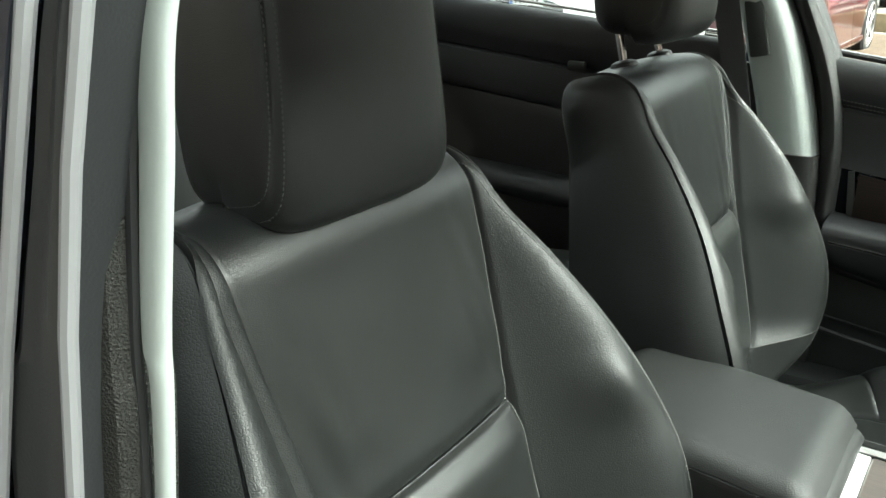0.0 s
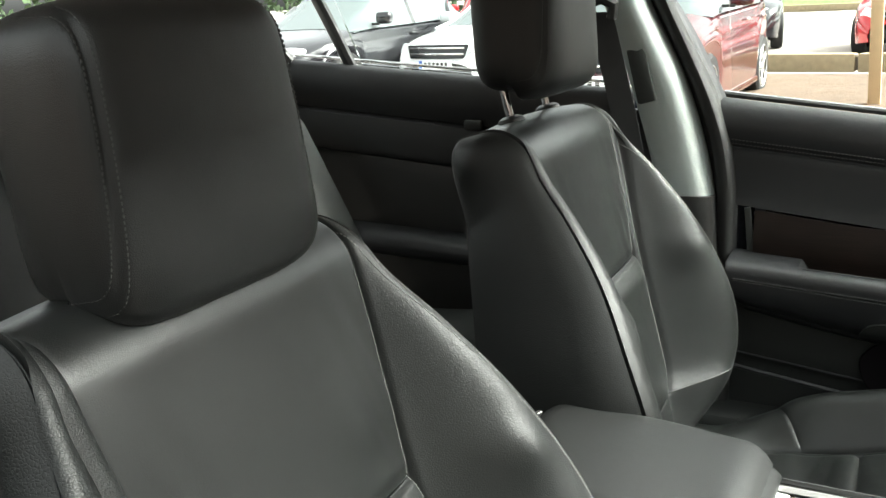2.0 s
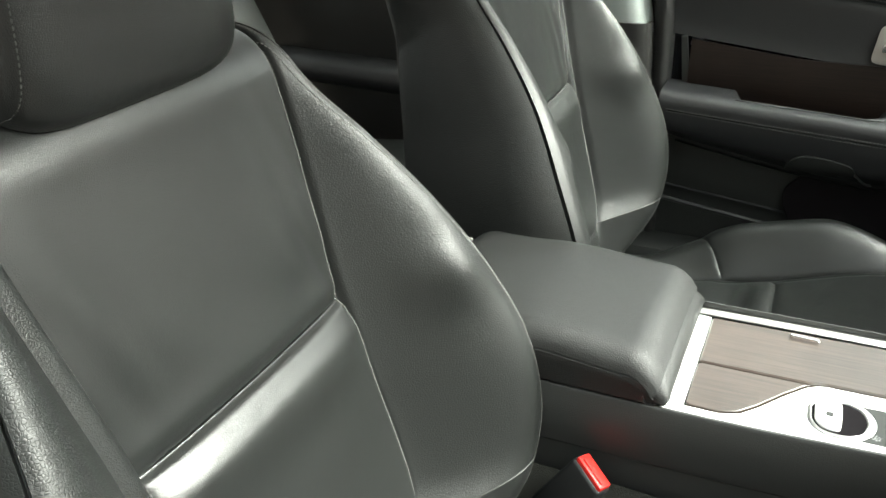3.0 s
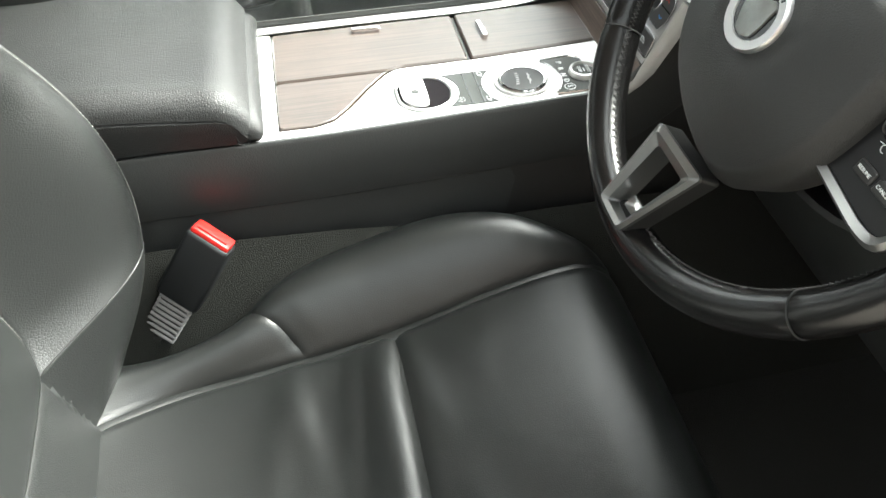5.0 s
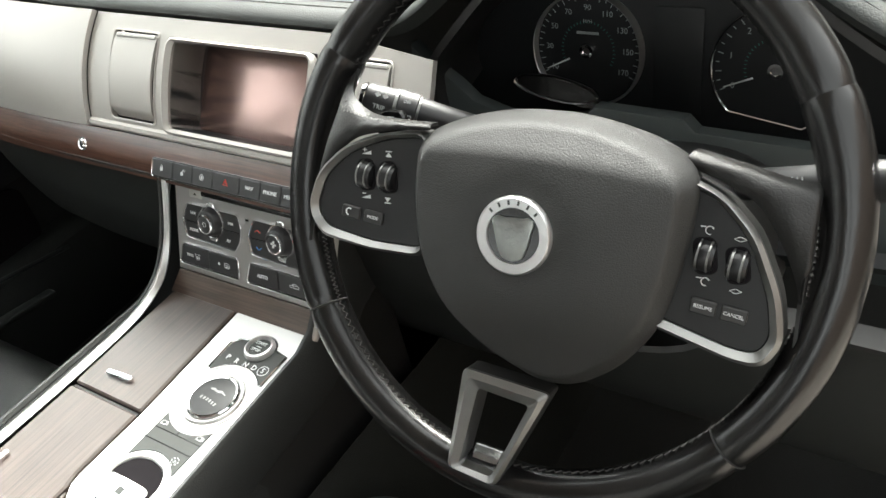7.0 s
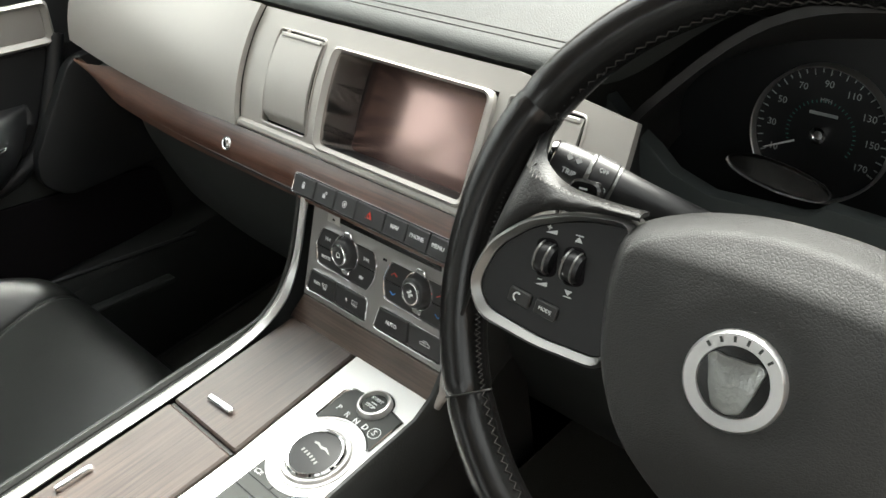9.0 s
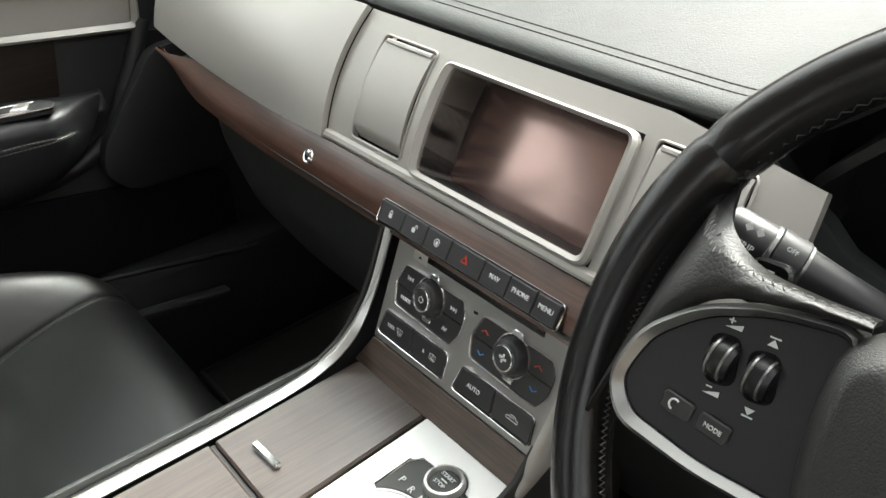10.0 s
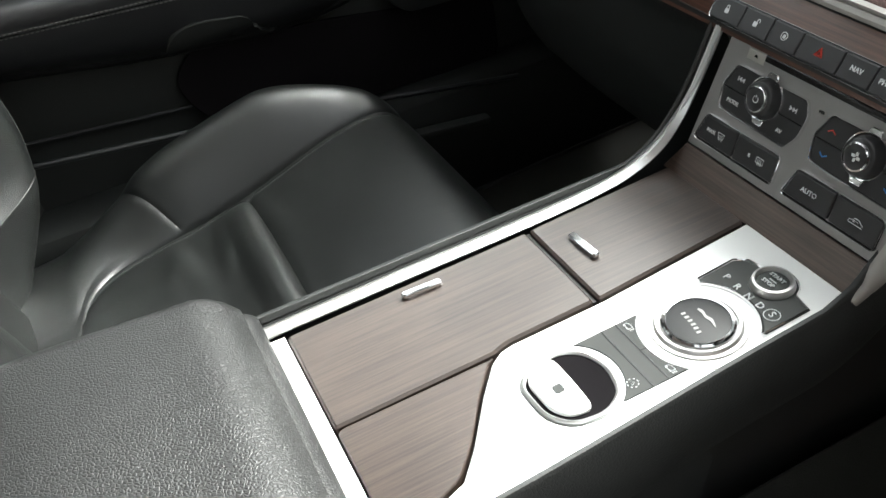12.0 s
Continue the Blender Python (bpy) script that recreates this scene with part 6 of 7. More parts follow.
    part("ledge", prism(fine + [(0.205, -0.120), (-0.205, -0.120)], 0.014, face @ Matrix.Translation((0, 0, 0.062)), 0.003, 2), LEDGE, cl, "charcoal stepped ledge below the dials")

    def apron(a, b):
        i = min(int(a * (len(fine) - 1)), len(fine) - 2)
        u = a * (len(fine) - 1) - i
        x, y = (fine[i][c] + (fine[i + 1][c] - fine[i][c]) * u for c in (0, 1))
        return face @ Vector((x, y - 0.002 + (-0.064 - y) * b, 0.064 * (1 - b)))
    part("ledge_apron", grid(apron, 44, 4, 0.003), DIAL, cl, "black floor running back to the dials")

    def tunnel(a, b):
        t = math.pi * (1.06 - 1.12 * a)
        c, s = math.cos(t), max(-0.25, math.sin(t))
        rear = Vector((0.385, -0.362 + 0.205 * c, 0.805 + 0.092 * s))
        y = -0.395 + 0.214 * c
        fz = 0.815 + (lip_z(y) - 0.017 - 0.815) * (max(0.0, s) ** 0.45) + min(0.0, s) * 0.12
        return rear.lerp(Vector((lip_x(y) + 0.016, y, fz)), b)
    part("hood_lining", grid(tunnel, 48, 10, 0.006), PLASTIC, cl, "dark lining of the instrument hood")
    return cl


PRINT_TEAL = mat("teal_print", (0.03, 0.16, 0.14), 0.6, vary=0)
build_cluster()


# ---- doors, pillars and shell of the car ----
SILL_SLOPE = -0.115


def sill_z(x):
    return 1.003 + SILL_SLOPE * (x + 0.425)


def build_front_door():
    d = thing("passenger_door", (0.05, 0.75, 0.40), "closed black passenger door with padded top, wood inlay and armrest", "car door", "doors")
    X0, X1 = -0.428, 0.62

    def sheet(prof):
        """prof: rows of (a, y, drop below the sill)."""
        def f(a, b):
            x = X0 + (X1 - X0) * b
            bend = 0.05 * sm((x - 0.30) / 0.3)
            return Vector((x, lerp([(p[0], p[1]) for p in prof], a) - bend * 0.3, sill_z(x) - lerp([(p[0], p[2]) for p in prof], a)))
        return f
    up = sheet([(0.0, 0.775, 0.006), (0.12, 0.755, -0.001), (0.3, 0.738, 0.010), (0.6, 0.730, 0.040), (0.82, 0.733, 0.066), (1.0, 0.742, 0.082)])
    top = part("upper_trim", grid(up, 24, 60, 0.008), DOOR_PAD, d, "padded stitched leather upper trim")
    part("stitching", dashes([up(0.84, k / 160) + Vector((0, -0.0012, 0)) for k in range(161)], 0.0062, 0.0042, 0.0007), THREAD, top)
    part("stitching", dashes([up(0.93, k / 160) + Vector((0, -0.0012, 0)) for k in range(161)], 0.0062, 0.0042, 0.0007), THREAD, top)
    mid = sheet([(0.0, 0.747, 0.083), (0.2, 0.742, 0.090), (0.8, 0.738, 0.165), (1.0, 0.735, 0.185)])
    part("middle_panel", grid(mid, 10, 40, 0.006), DARK_TRIM, d, "smooth dark panel")

    def wood(a, b):
        x = -0.352 + (0.475 - 0.03 * a) * b
        z_top = sill_z(x) - 0.188 + 0.014 * sm((x + 0.2) / 0.2)
        return Vector((x, 0.730 - 0.006 * math.sin(a * math.pi), z_top - (0.115 + 0.03 * sm((x + 0.2) / 0.2)) * a))
    part("wood_inlay", grid(wood, 8, 40, 0.006), WOOD_DOOR, d, "dark brown wood inlay")
    part("front_panel", grid(lambda a, b: Vector((0.118 - 0.03 * a + (0.18 + 0.03 * a) * b, 0.734 - 0.003 * sm(b * 6), sill_z(0.12 + 0.18 * b) - 0.180 - 0.150 * a)), 8, 16, 0.006), DOOR_PAD, d, "dark padded panel ahead of the inlay")
    part("inlay_end", prism([(0, 0), (0.010, 0.002), (0.026, -0.112), (0.012, -0.116)], 0.006, basis((-0.370, 0.733, sill_z(-0.36) - 0.186), (1, 0, 0), (0, 0, 1)), 0.001), PANEL_GREY, d)
    low = sheet([(0.0, 0.735, 0.30), (0.2, 0.728, 0.34), (0.5, 0.724, 0.45), (0.55, 0.730, 0.47), (1.0, 0.735, 0.66)])
    part("lower_panel", grid(low, 20, 40, 0.006), FOOT_PLASTIC, d, "charcoal lower door panel")
    part("panel_line", tube([low(0.53, k / 30) + Vector((0, -0.003, 0)) for k in range(16)], 0.0030, 6), DARK_TRIM, d)

    # armrest: a long rounded shelf with a grab hollow, its tip sweeping down to the panel
    def arm(a, b):
        x = -0.385 + 0.545 * b
        zt = 0.730 - 0.058 * (x + 0.36)
        k = sm((x - 0.04) / 0.12)
        dep = 0.088 * (1 - 0.80 * k * k)
        zb = lerp([(-0.39, 0.650), (-0.18, 0.612), (-0.05, 0.598), (0.02, 0.598), (0.056, 0.602), (0.108, 0.624), (0.140, 0.652), (0.160, 0.690)], x)
        out = lerp([(0, 0.0), (0.2, 0.4), (0.3, 0.62), (0.4, 0.80), (0.5, 0.935), (0.58, 0.99), (0.66, 1.0), (0.8, 0.96), (0.92, 0.84), (1.0, 0.60)], a)
        drop = lerp([(0, 0.0), (0.2, -0.001), (0.4, 0.001), (0.5, 0.006), (0.58, 0.015), (0.66, 0.026)], a)
        z = zt - drop - 0.012 * k
        if a > 0.66:
            z += (zb - z) * ((a - 0.66) / 0.34)
        hollow = sm((a - 0.03) / 0.06) * sm((0.37 - a) / 0.05) * sm((-0.033 - 0.25 * max(0.0, a - 0.25) - x) / 0.010) * sm((x + 0.27) / 0.02)
        return Vector((x, 0.738 - dep * out, z - 0.032 * hollow))
    ar = part("armrest", grid(arm, 90, 150, 0.004), DOOR_PAD, d, "padded black armrest with a grab hollow")
    for a in (0.675, 0.700):
        part("stitching", dashes([arm(a, k / 160) + Vector((0, -0.0006, 0)) for k in range(4, 142)], 0.0055, 0.0038, 0.0005), THREAD, ar)
    part("side_seam", tube([arm(0.688, k / 80) + Vector((0, -0.0002, 0)) for k in range(2, 72)], 0.0009, 5), PLASTIC_GLOSS, ar)
    part("armrest_end", box(0.05, 0.05, 0.055, Matrix.Translation((-0.372, 0.715, 0.688)), 0.018, 3), DOOR_PAD, ar)
    part("hollow_lip", tube([arm(0.395, k / 150) + Vector((0, 0, 0.0006)) for k in range(34, 92)] + [arm(0.36, 0.640) + Vector((0, 0, 0.0008)), arm(0.28, 0.654) + Vector((0, 0, 0.0008)), arm(0.15, 0.656) + Vector((0, 0, 0.0008)), arm(0.03, 0.654) + Vector((0, 0, 0.0008))], 0.0016, 6), DARK_TRIM, ar, "smooth lip of the hollow")
    sw = basis((0.043, 0.674, 0.7095), (1, -0.13, -0.058), (0.13, 1, 0))
    plate = part("switch_plate", prism(rounded([(-0.038, -0.017), (0.040, -0.017), (0.046, 0.004), (0.036, 0.019), (-0.038, 0.019), (-0.044, 0.004)], 0.004, 3), 0.006, sw @ Matrix.Translation((0, 0, -0.003)), 0.0012), DARK_TRIM, ar, "dark window switch plate")
    part("switch_trim", box(0.080, 0.0026, 0.0026, sw @ Matrix.Translation((0.001, -0.0165, 0.0034)), 0.0008), CHROME, plate, "thin chrome line")
    o = [(-0.016, -0.010), (0.014, -0.010), (0.024, 0.014), (-0.018, 0.014)]
    part("switch_frame", chrome_frame(o, sw @ Matrix.Translation((0, 0, 0.003)), 0.0016, 0.0020), CHROME, plate, "chrome outline of the switch")
    part("window_switch", prism(rounded([(-0.006, -0.008), (0.012, -0.008), (0.019, 0.012), (0.004, 0.012)], 0.002, 3), 0.0050, sw @ Matrix.Translation((0, 0, 0.002)), 0.0014), SILVER, plate, "silver window switch")

    # flush pull below the armrest, its paler plastic standing in for a lit scoop
    def scoop(a, b):
        x = -0.170 + 0.122 * b
        zt = lerp([(0.0, 0.612), (0.06, 0.630), (0.16, 0.640), (0.32, 0.645), (0.70, 0.639), (0.88, 0.630), (1.0, 0.601)], b)
        zl = lerp([(0.0, 0.612), (1.0, 0.600)], b)
        return Vector((x + 0.018 * a * b, lerp([(0.595, 0.690), (0.605, 0.683), (0.624, 0.663), (0.652, 0.6525), (0.685, 0.649)], zt + (zl - zt) * a) - 0.003, zt + (zl - zt) * a))
    part("door_pull", grid(scoop, 10, 24, 0.006), FOOT_PLASTIC, d, "smooth flush pull under the armrest, paler to stand for a lit scoop")
    ridge = [(0.235, 0.726, 0.765), (0.212, 0.722, 0.722), (0.193, 0.720, 0.690), (0.162, 0.720, 0.640), (0.135, 0.720, 0.616), (0.095, 0.719, 0.599), (0.030, 0.718, 0.590), (-0.060, 0.718, 0.590), (-0.20, 0.720, 0.606), (-0.36, 0.722, 0.634)]
    part("panel_ridge", tube([[lerp([(i, p[c]) for i, p in enumerate(ridge)], k / 5) for c in range(3)] for k in range(46)], 0.011, 10), DOOR_PAD, d, "soft ridge round the armrest panel")
    # pocket has no depth; a flat black sheet stands for the shade in it
    part("door_pocket", prism(rounded([(-0.135, 0.594), (0.05, 0.572), (0.30, 0.530), (0.30, 0.43), (-0.10, 0.45), (-0.155, 0.51), (-0.170, 0.555)], 0.022, 5), 0.005, basis((0, 0.718, 0), (1, 0, 0), (0, 0, 1)), 0.001), HOLLOW_SHADE, d, "flat dark sheet standing for the shaded lower pocket")
    part("lower_edge", tube([(-0.40, 0.668, 0.536), (-0.19, 0.664, 0.510), (0.055, 0.660, 0.466), (0.30, 0.658, 0.420)], 0.0040, 8), DARK_TRIM, d, "raised lower edge")

    # silver handle bezel towards the dashboard
    hm = basis((0.085, 0.728, 0.802), (1, 0, -0.13), (0, 0, 1))
    hb = rect(-0.150, -0.030, 0.150, 0.030, 0.010, 4)
    hi = rect(-0.030, -0.020, 0.140, 0.022, 0.006, 4)
    bz = part("handle_bezel", frame_bm(hb, hi, 0.010, hm, 0.006), FASCIA, d, "silver door handle bezel")
    part("bezel_panel", prism(hi, 0.004, hm @ Matrix.Translation((0, 0, -0.002)), 0.0005), FASCIA, bz)
    part("handle", box(0.10, 0.014, 0.012, hm @ Matrix.Translation((-0.090, -0.002, 0.012)), 0.004, 2), CHROME, bz, "chrome door handle")
    part("window_seal", tube([(x, 0.778, sill_z(x) + 0.003) for x in (X0, -0.1, 0.25, X1)], 0.005, 8), RUBBER, d)
    part("chrome_sill", box(1.05, 0.010, 0.006, Matrix.Translation((0.096, 0.800, sill_z(0.096) + 0.004)) @ Matrix.Rotation(radians(6.56), 4, "Y"), 0.002), CHROME, d, "bright outer window strip")
    part("outer_skin", box(1.05, 0.02, 0.60, Matrix.Translation((0.096, 0.815, 0.66)), 0.006), CAR_NAVY, d)
    gl = part("window_pane", grid(lambda a, b: Vector((X0 + 0.02 + 0.95 * a, 0.79 - 0.14 * b, sill_z(X0 + 0.95 * a) + 0.36 * b)), 8, 8, 0.003), GLASS, d, "clear side window")
    gl.visible_shadow = False
    return d


def build_rear_door():
    d = thing("rear_door", (-0.85, 0.75, 0.40), "closed black rear passenger door with padded top and armrest", "car door", "doors")
    X0, X1 = -1.42, -0.575

    def rz(x):
        return 1.021 - 0.088 * (x + 0.647)

    def sheet(prof):
        def f(a, b):
            x = X0 + (X1 - X0) * b
            return Vector((x, lerp([(p[0], p[1]) for p in prof], a), rz(x) - lerp([(p[0], p[2]) for p in prof], a)))
        return f
    up = sheet([(0.0, 0.775, 0.006), (0.12, 0.752, -0.001), (0.3, 0.738, 0.012), (0.7, 0.734, 0.060), (1.0, 0.742, 0.098)])
    part("upper_trim", grid(up, 20, 40, 0.008), DOOR_PAD, d, "padded upper trim")
    mid = sheet([(0.0, 0.747, 0.098), (0.1, 0.735, 0.106), (0.85, 0.730, 0.180), (1.0, 0.738, 0.190)])
    part("middle_panel", grid(mid, 10, 30, 0.006), DARK_TRIM, d)
    low = sheet([(0.0, 0.745, 0.188), (0.15, 0.732, 0.20), (0.5, 0.728, 0.34), (1.0, 0.735, 0.68)])
    part("lower_panel", grid(low, 20, 30, 0.006), PLASTIC, d)

    def arm(a, b):
        x = -1.22 + 0.42 * b
        t = a * math.pi
        fade = 1 - 0.7 * sm((0.15 - b) / 0.15) - 0.5 * sm((b - 0.85) / 0.15)
        return Vector((x, 0.738 - 0.075 * fade * math.sin(t) ** 0.55, 0.728 - 0.085 * (x + 1.2) * 0.4 - 0.030 + 0.030 * math.cos(t)))
    part("armrest", grid(arm, 18, 36, 0.008), DOOR_PAD, d, "padded armrest")
    part("handle", box(0.040, 0.014, 0.020, Matrix.Translation((-0.905, 0.732, 0.948)), 0.005, 2), PANEL_GREY, d, "grey door handle")
    part("chrome_sill", box(0.86, 0.010, 0.006, Matrix.Translation((-0.99, 0.800, rz(-0.99) + 0.006)) @ Matrix.Rotation(radians(5.0), 4, "Y"), 0.002), CHROME, d, "bright outer window strip")
    part("outer_skin", box(0.85, 0.02, 0.60, Matrix.Translation((-0.99, 0.815, 0.70)), 0.006), CAR_NAVY, d)
    post = [(-1.214, 0.765, rz(-1.214) - 0.004), (-1.240, 0.735, 1.16), (-1.268, 0.700, 1.26), (-1.300, 0.655, 1.38)]
    part("window_divider", tube(post, 0.020, 8, flat=0.6), PLASTIC, d, "black window divider")
    gl = part("window_pane", grid(lambda a, b: Vector((-1.20 + 0.62 * a - 0.06 * b, 0.788 - 0.14 * b, rz(-1.2 + 0.62 * a) + 0.36 * b)), 8, 8, 0.003), GLASS, d, "clear side window")
    gl.visible_shadow = False
    return d


HEADLINER = mat("pale_headliner_cloth", (0.62, 0.54, 0.50), 0.9, bump=0.2, bump_scale=1200, vary=0.03)
DOOR_PAD = leather_mat("door_pad_leather", (0.0150, 0.0158, 0.0172), 0.46, 480, 0.18, 0.0005, 0.5)
WOOD_DOOR = wood_mat("dark_wood_inlay", (0.006, 0.0040, 0.0033), (0.015, 0.0095, 0.0072), "x")
WOOD_DOOR.node_tree.nodes["Principled BSDF"].inputs["Coat Weight"].default_value = 0.0
WOOD_DOOR.node_tree.nodes["Principled BSDF"].inputs["Specular IOR Level"].default_value = 0.22
CAR_NAVY = mat("dark_navy_paint", (0.012, 0.014, 0.022), 0.25, coat=0.8, vary=0.05)
build_front_door()
build_rear_door()


def strip_loft(pts, prof):
    """Sweep a flat cross-section prof of (x, y) offsets along points."""
    def f(a, b):
        n = len(pts) - 1
        p = [lerp([(i, q[c]) for i, q in enumerate(pts)], b * n) for c in range(3)]
        wdt = lerp([(i, q[3] if len(q) > 3 else 1.0) for i, q in enumerate(pts)], b * n)
        m = len(prof) - 1
        ox = lerp([(i, q[0]) for i, q in enumerate(prof)], a * m)
        oy = lerp([(i, q[1]) for i, q in enumerate(prof)], a * m)
        return Vector((p[0] + ox * wdt, p[1] + oy, p[2]))
    return f


# passenger side centre pillar with its belt
pil = tagged(thing("pillar_left", (-0.5, 0.75, 0.3), "light grey centre pillar trim with black seals", "pillar"), kind="structure")
part("pillar_trim", grid(strip_loft([(-0.475, 0.700, 0.822, 1.0), (-0.500, 0.696, 0.93, 1.0), (-0.535, 0.686, 1.05, 0.95), (-0.590, 0.668, 1.20, 0.72), (-0.640, 0.640, 1.40, 0.6)], [(-0.042, 0.03), (-0.039, 0.004), (-0.02, -0.004), (0.030, -0.002), (0.048, 0.012), (0.056, 0.034), (0.056, 0.06)]), 20, 40, 0.006), GREY_TRIM, pil, "light grey pillar trim")
part("lower_trim", grid(strip_loft([(-0.455, 0.706, 0.30, 1.0), (-0.465, 0.698, 0.60, 1.0), (-0.477, 0.693, 0.834, 1.0)], [(-0.085, 0.04), (-0.075, 0.0), (0.0, -0.006), (0.050, 0.0), (0.060, 0.03)]), 14, 16, 0.006), PLASTIC, pil, "black lower pillar trim")
part("door_seal", grid(strip_loft([(-0.398, 0.722, 0.35, 1.0), (-0.400, 0.720, 0.70, 1.0), (-0.405, 0.716, 0.87, 1.0), (-0.437, 0.712, 1.00, 1.0), (-0.525, 0.696, 1.20, 1.0), (-0.60, 0.655, 1.40, 1.0)], [(-0.080, 0.06), (-0.020, 0.016), (-0.014, 0.0), (0.0, -0.006), (0.012, 0.0), (0.016, 0.03)]), 10, 36, 0.004), RUBBER, pil, "black rubber door seal")
part("window_frame", grid(strip_loft([(-0.432, 0.752, 0.985, 1.0), (-0.482, 0.730, 1.10, 1.0), (-0.545, 0.700, 1.22, 1.0), (-0.62, 0.655, 1.40, 1.0)], [(-0.012, 0.02), (-0.010, -0.006), (0.018, -0.008), (0.024, 0.02)]), 8, 24, 0.004), DARK_TRIM, pil, "dark window frame")
part("door_shut_panel", box(0.24, 0.02, 0.70, Matrix.Translation((-0.53, 0.760, 0.63)), 0.004), PLASTIC, pil, "black door shut panel")
part("belt_guide", box(0.034, 0.010, 0.100, Matrix.Translation((-0.545, 0.682, 1.05)) @ Matrix.Rotation(radians(-13), 4, "Y"), 0.004), PANEL_GREY, pil)

belt = thing("seat_belt", (-0.6, 0.68, 0.85), "black seat belt webbing hanging on the centre pillar", "seat belt")
part("webbing", grid(strip_loft([(-0.545, 0.672, 0.80), (-0.562, 0.668, 0.93), (-0.590, 0.662, 1.06), (-0.612, 0.655, 1.16)], [(-0.022, 0.0), (0.022, 0.004)]), 4, 24, 0.0015), BELT, belt)
part("belt_loop", tube([(-0.640, 0.655, 1.155), (-0.632, 0.650, 1.175), (-0.606, 0.648, 1.182), (-0.585, 0.650, 1.172), (-0.590, 0.655, 1.15)], 0.010, 8), PLASTIC, belt, "black belt guide loop")

# driver side centre pillar, seen at its edge
pir = tagged(thing("pillar_right", (-0.42, -0.75, 0.3), "driver side centre pillar with seals and grey trim", "pillar"), kind="structure")


def pr(y, pts):
    """A line down the pillar: points (x, z, width) through its middle, drawn out to the sill and the roof."""
    (xt, zt, wt), (xb, zb, wb) = pts[0], pts[-1]
    low = [(xb - 0.115, y + 0.012, 0.30, wb), (xb - 0.060, y + 0.006, 0.62, wb)]
    return low + [(x, y, z, w) for x, z, w in pts[::-1]] + [(xt + 0.012, y + 0.008, zt + 0.04, wt), (xt + 0.055, y + 0.05, 1.40, wt)]


part("pillar_trim", grid(strip_loft(pr(-0.743, [(-0.339, 1.18, 0.72), (-0.348, 1.13, 0.72), (-0.3575, 1.07, 0.66), (-0.363, 1.005, 0.42)]), [(-0.0108, 0.003), (-0.0100, 0.0), (-0.006, -0.0012), (0.0, -0.0016), (0.005, -0.0010), (0.0080, 0.0005), (0.0084, 0.003)]), 14, 60, 0.004), GREY_TRIM, pir, "light grey pillar trim")
part("fabric_seal", grid(strip_loft(pr(-0.748, [(-0.3565, 1.18, 0.80), (-0.371, 1.128, 0.92), (-0.382, 1.064, 1.15), (-0.392, 0.993, 1.45)]), [(-0.0125, 0.02), (-0.012, -0.002), (0.0, -0.006), (0.012, -0.002), (0.0125, 0.02)]), 10, 60, 0.003), CARPET, pir, "fuzzy black door seal")
part("seal_lip", tube([p[:3] for p in pr(-0.744, [(-0.3465, 1.18, 1), (-0.3575, 1.13, 1), (-0.3665, 1.067, 1), (-0.371, 1.0, 1)])], 0.0022, 6), DARK_TRIM, pir)
GREY_RUBBER = mat("grey_rubber_lip", (0.20, 0.20, 0.21), 0.5, vary=0.05)
part("seal_line", tube([p[:3] for p in pr(-0.765, [(-0.341, 1.182, 1), (-0.357, 1.134, 1), (-0.372, 1.075, 1), (-0.383, 1.009, 1)])], 0.0032, 8), GREY_RUBBER, pir, "grey seal edge")
part("seal_line", tube([p[:3] for p in pr(-0.772, [(-0.3560, 1.181, 1), (-0.375, 1.131, 1), (-0.399, 1.066, 1), (-0.423, 0.993, 1)])], 0.0030, 8), GREY_RUBBER, pir, "grey seal edge")
part("shut_face", grid(strip_loft(pr(-0.764, [(-0.3495, 1.18, 0.33), (-0.3665, 1.13, 0.40), (-0.3862, 1.07, 0.58), (-0.4035, 1.0, 0.85)]), [(-0.024, 0.03), (-0.022, -0.002), (0.0, -0.003), (0.022, -0.002), (0.024, 0.03)]), 8, 50, 0.003), DARK_TRIM, pir, "dark door shut face")


# rear door on the driver's side, behind the pillar
rd = thing("rear_door", (-0.95, -0.80, 0.4), "dark navy rear door on the driver side", "car door", "doors")
part("outer_skin", grid(lambda a, b: Vector((-0.462 - 0.95 * a, -0.800 - 0.02 * math.sin(b * math.pi) + 0.0 * a, 0.30 + 0.72 * b)), 10, 12, 0.05), CAR_NAVY, rd)
part("window_frame", grid(strip_loft(pr(-0.774, [(-0.376, 1.18, 1.0), (-0.396, 1.13, 1.0), (-0.421, 1.065, 1.0), (-0.446, 0.992, 1.0)]), [(-0.050, 0.03), (-0.045, -0.006), (0.012, -0.004), (0.018, 0.012)]), 8, 40, 0.004), CAR_NAVY, rd)

# rear bench, shelf and rear pillars
bench = thing("rear_seat", (-1.25, 0, 0.4), "black leather rear bench seat", "car seat")


def bench_back(a, b):
    y = 0.66 - 1.32 * a
    s = 0.62 * b
    w = 0.035 * math.exp(-((abs(y) - 0.56) / 0.09) ** 2) + 0.012 * math.cos(y * 9)
    return Vector((-1.09 + w * (1 - 0.5 * b) - s * 0.42 - 0.10 * max(0, b - 0.85) / 0.15, y, 0.50 + s * 0.86 - 0.02 * max(0, b - 0.9) / 0.1))


part("backrest", grid(bench_back, 60, 30, 0.02), LEATHER, bench)


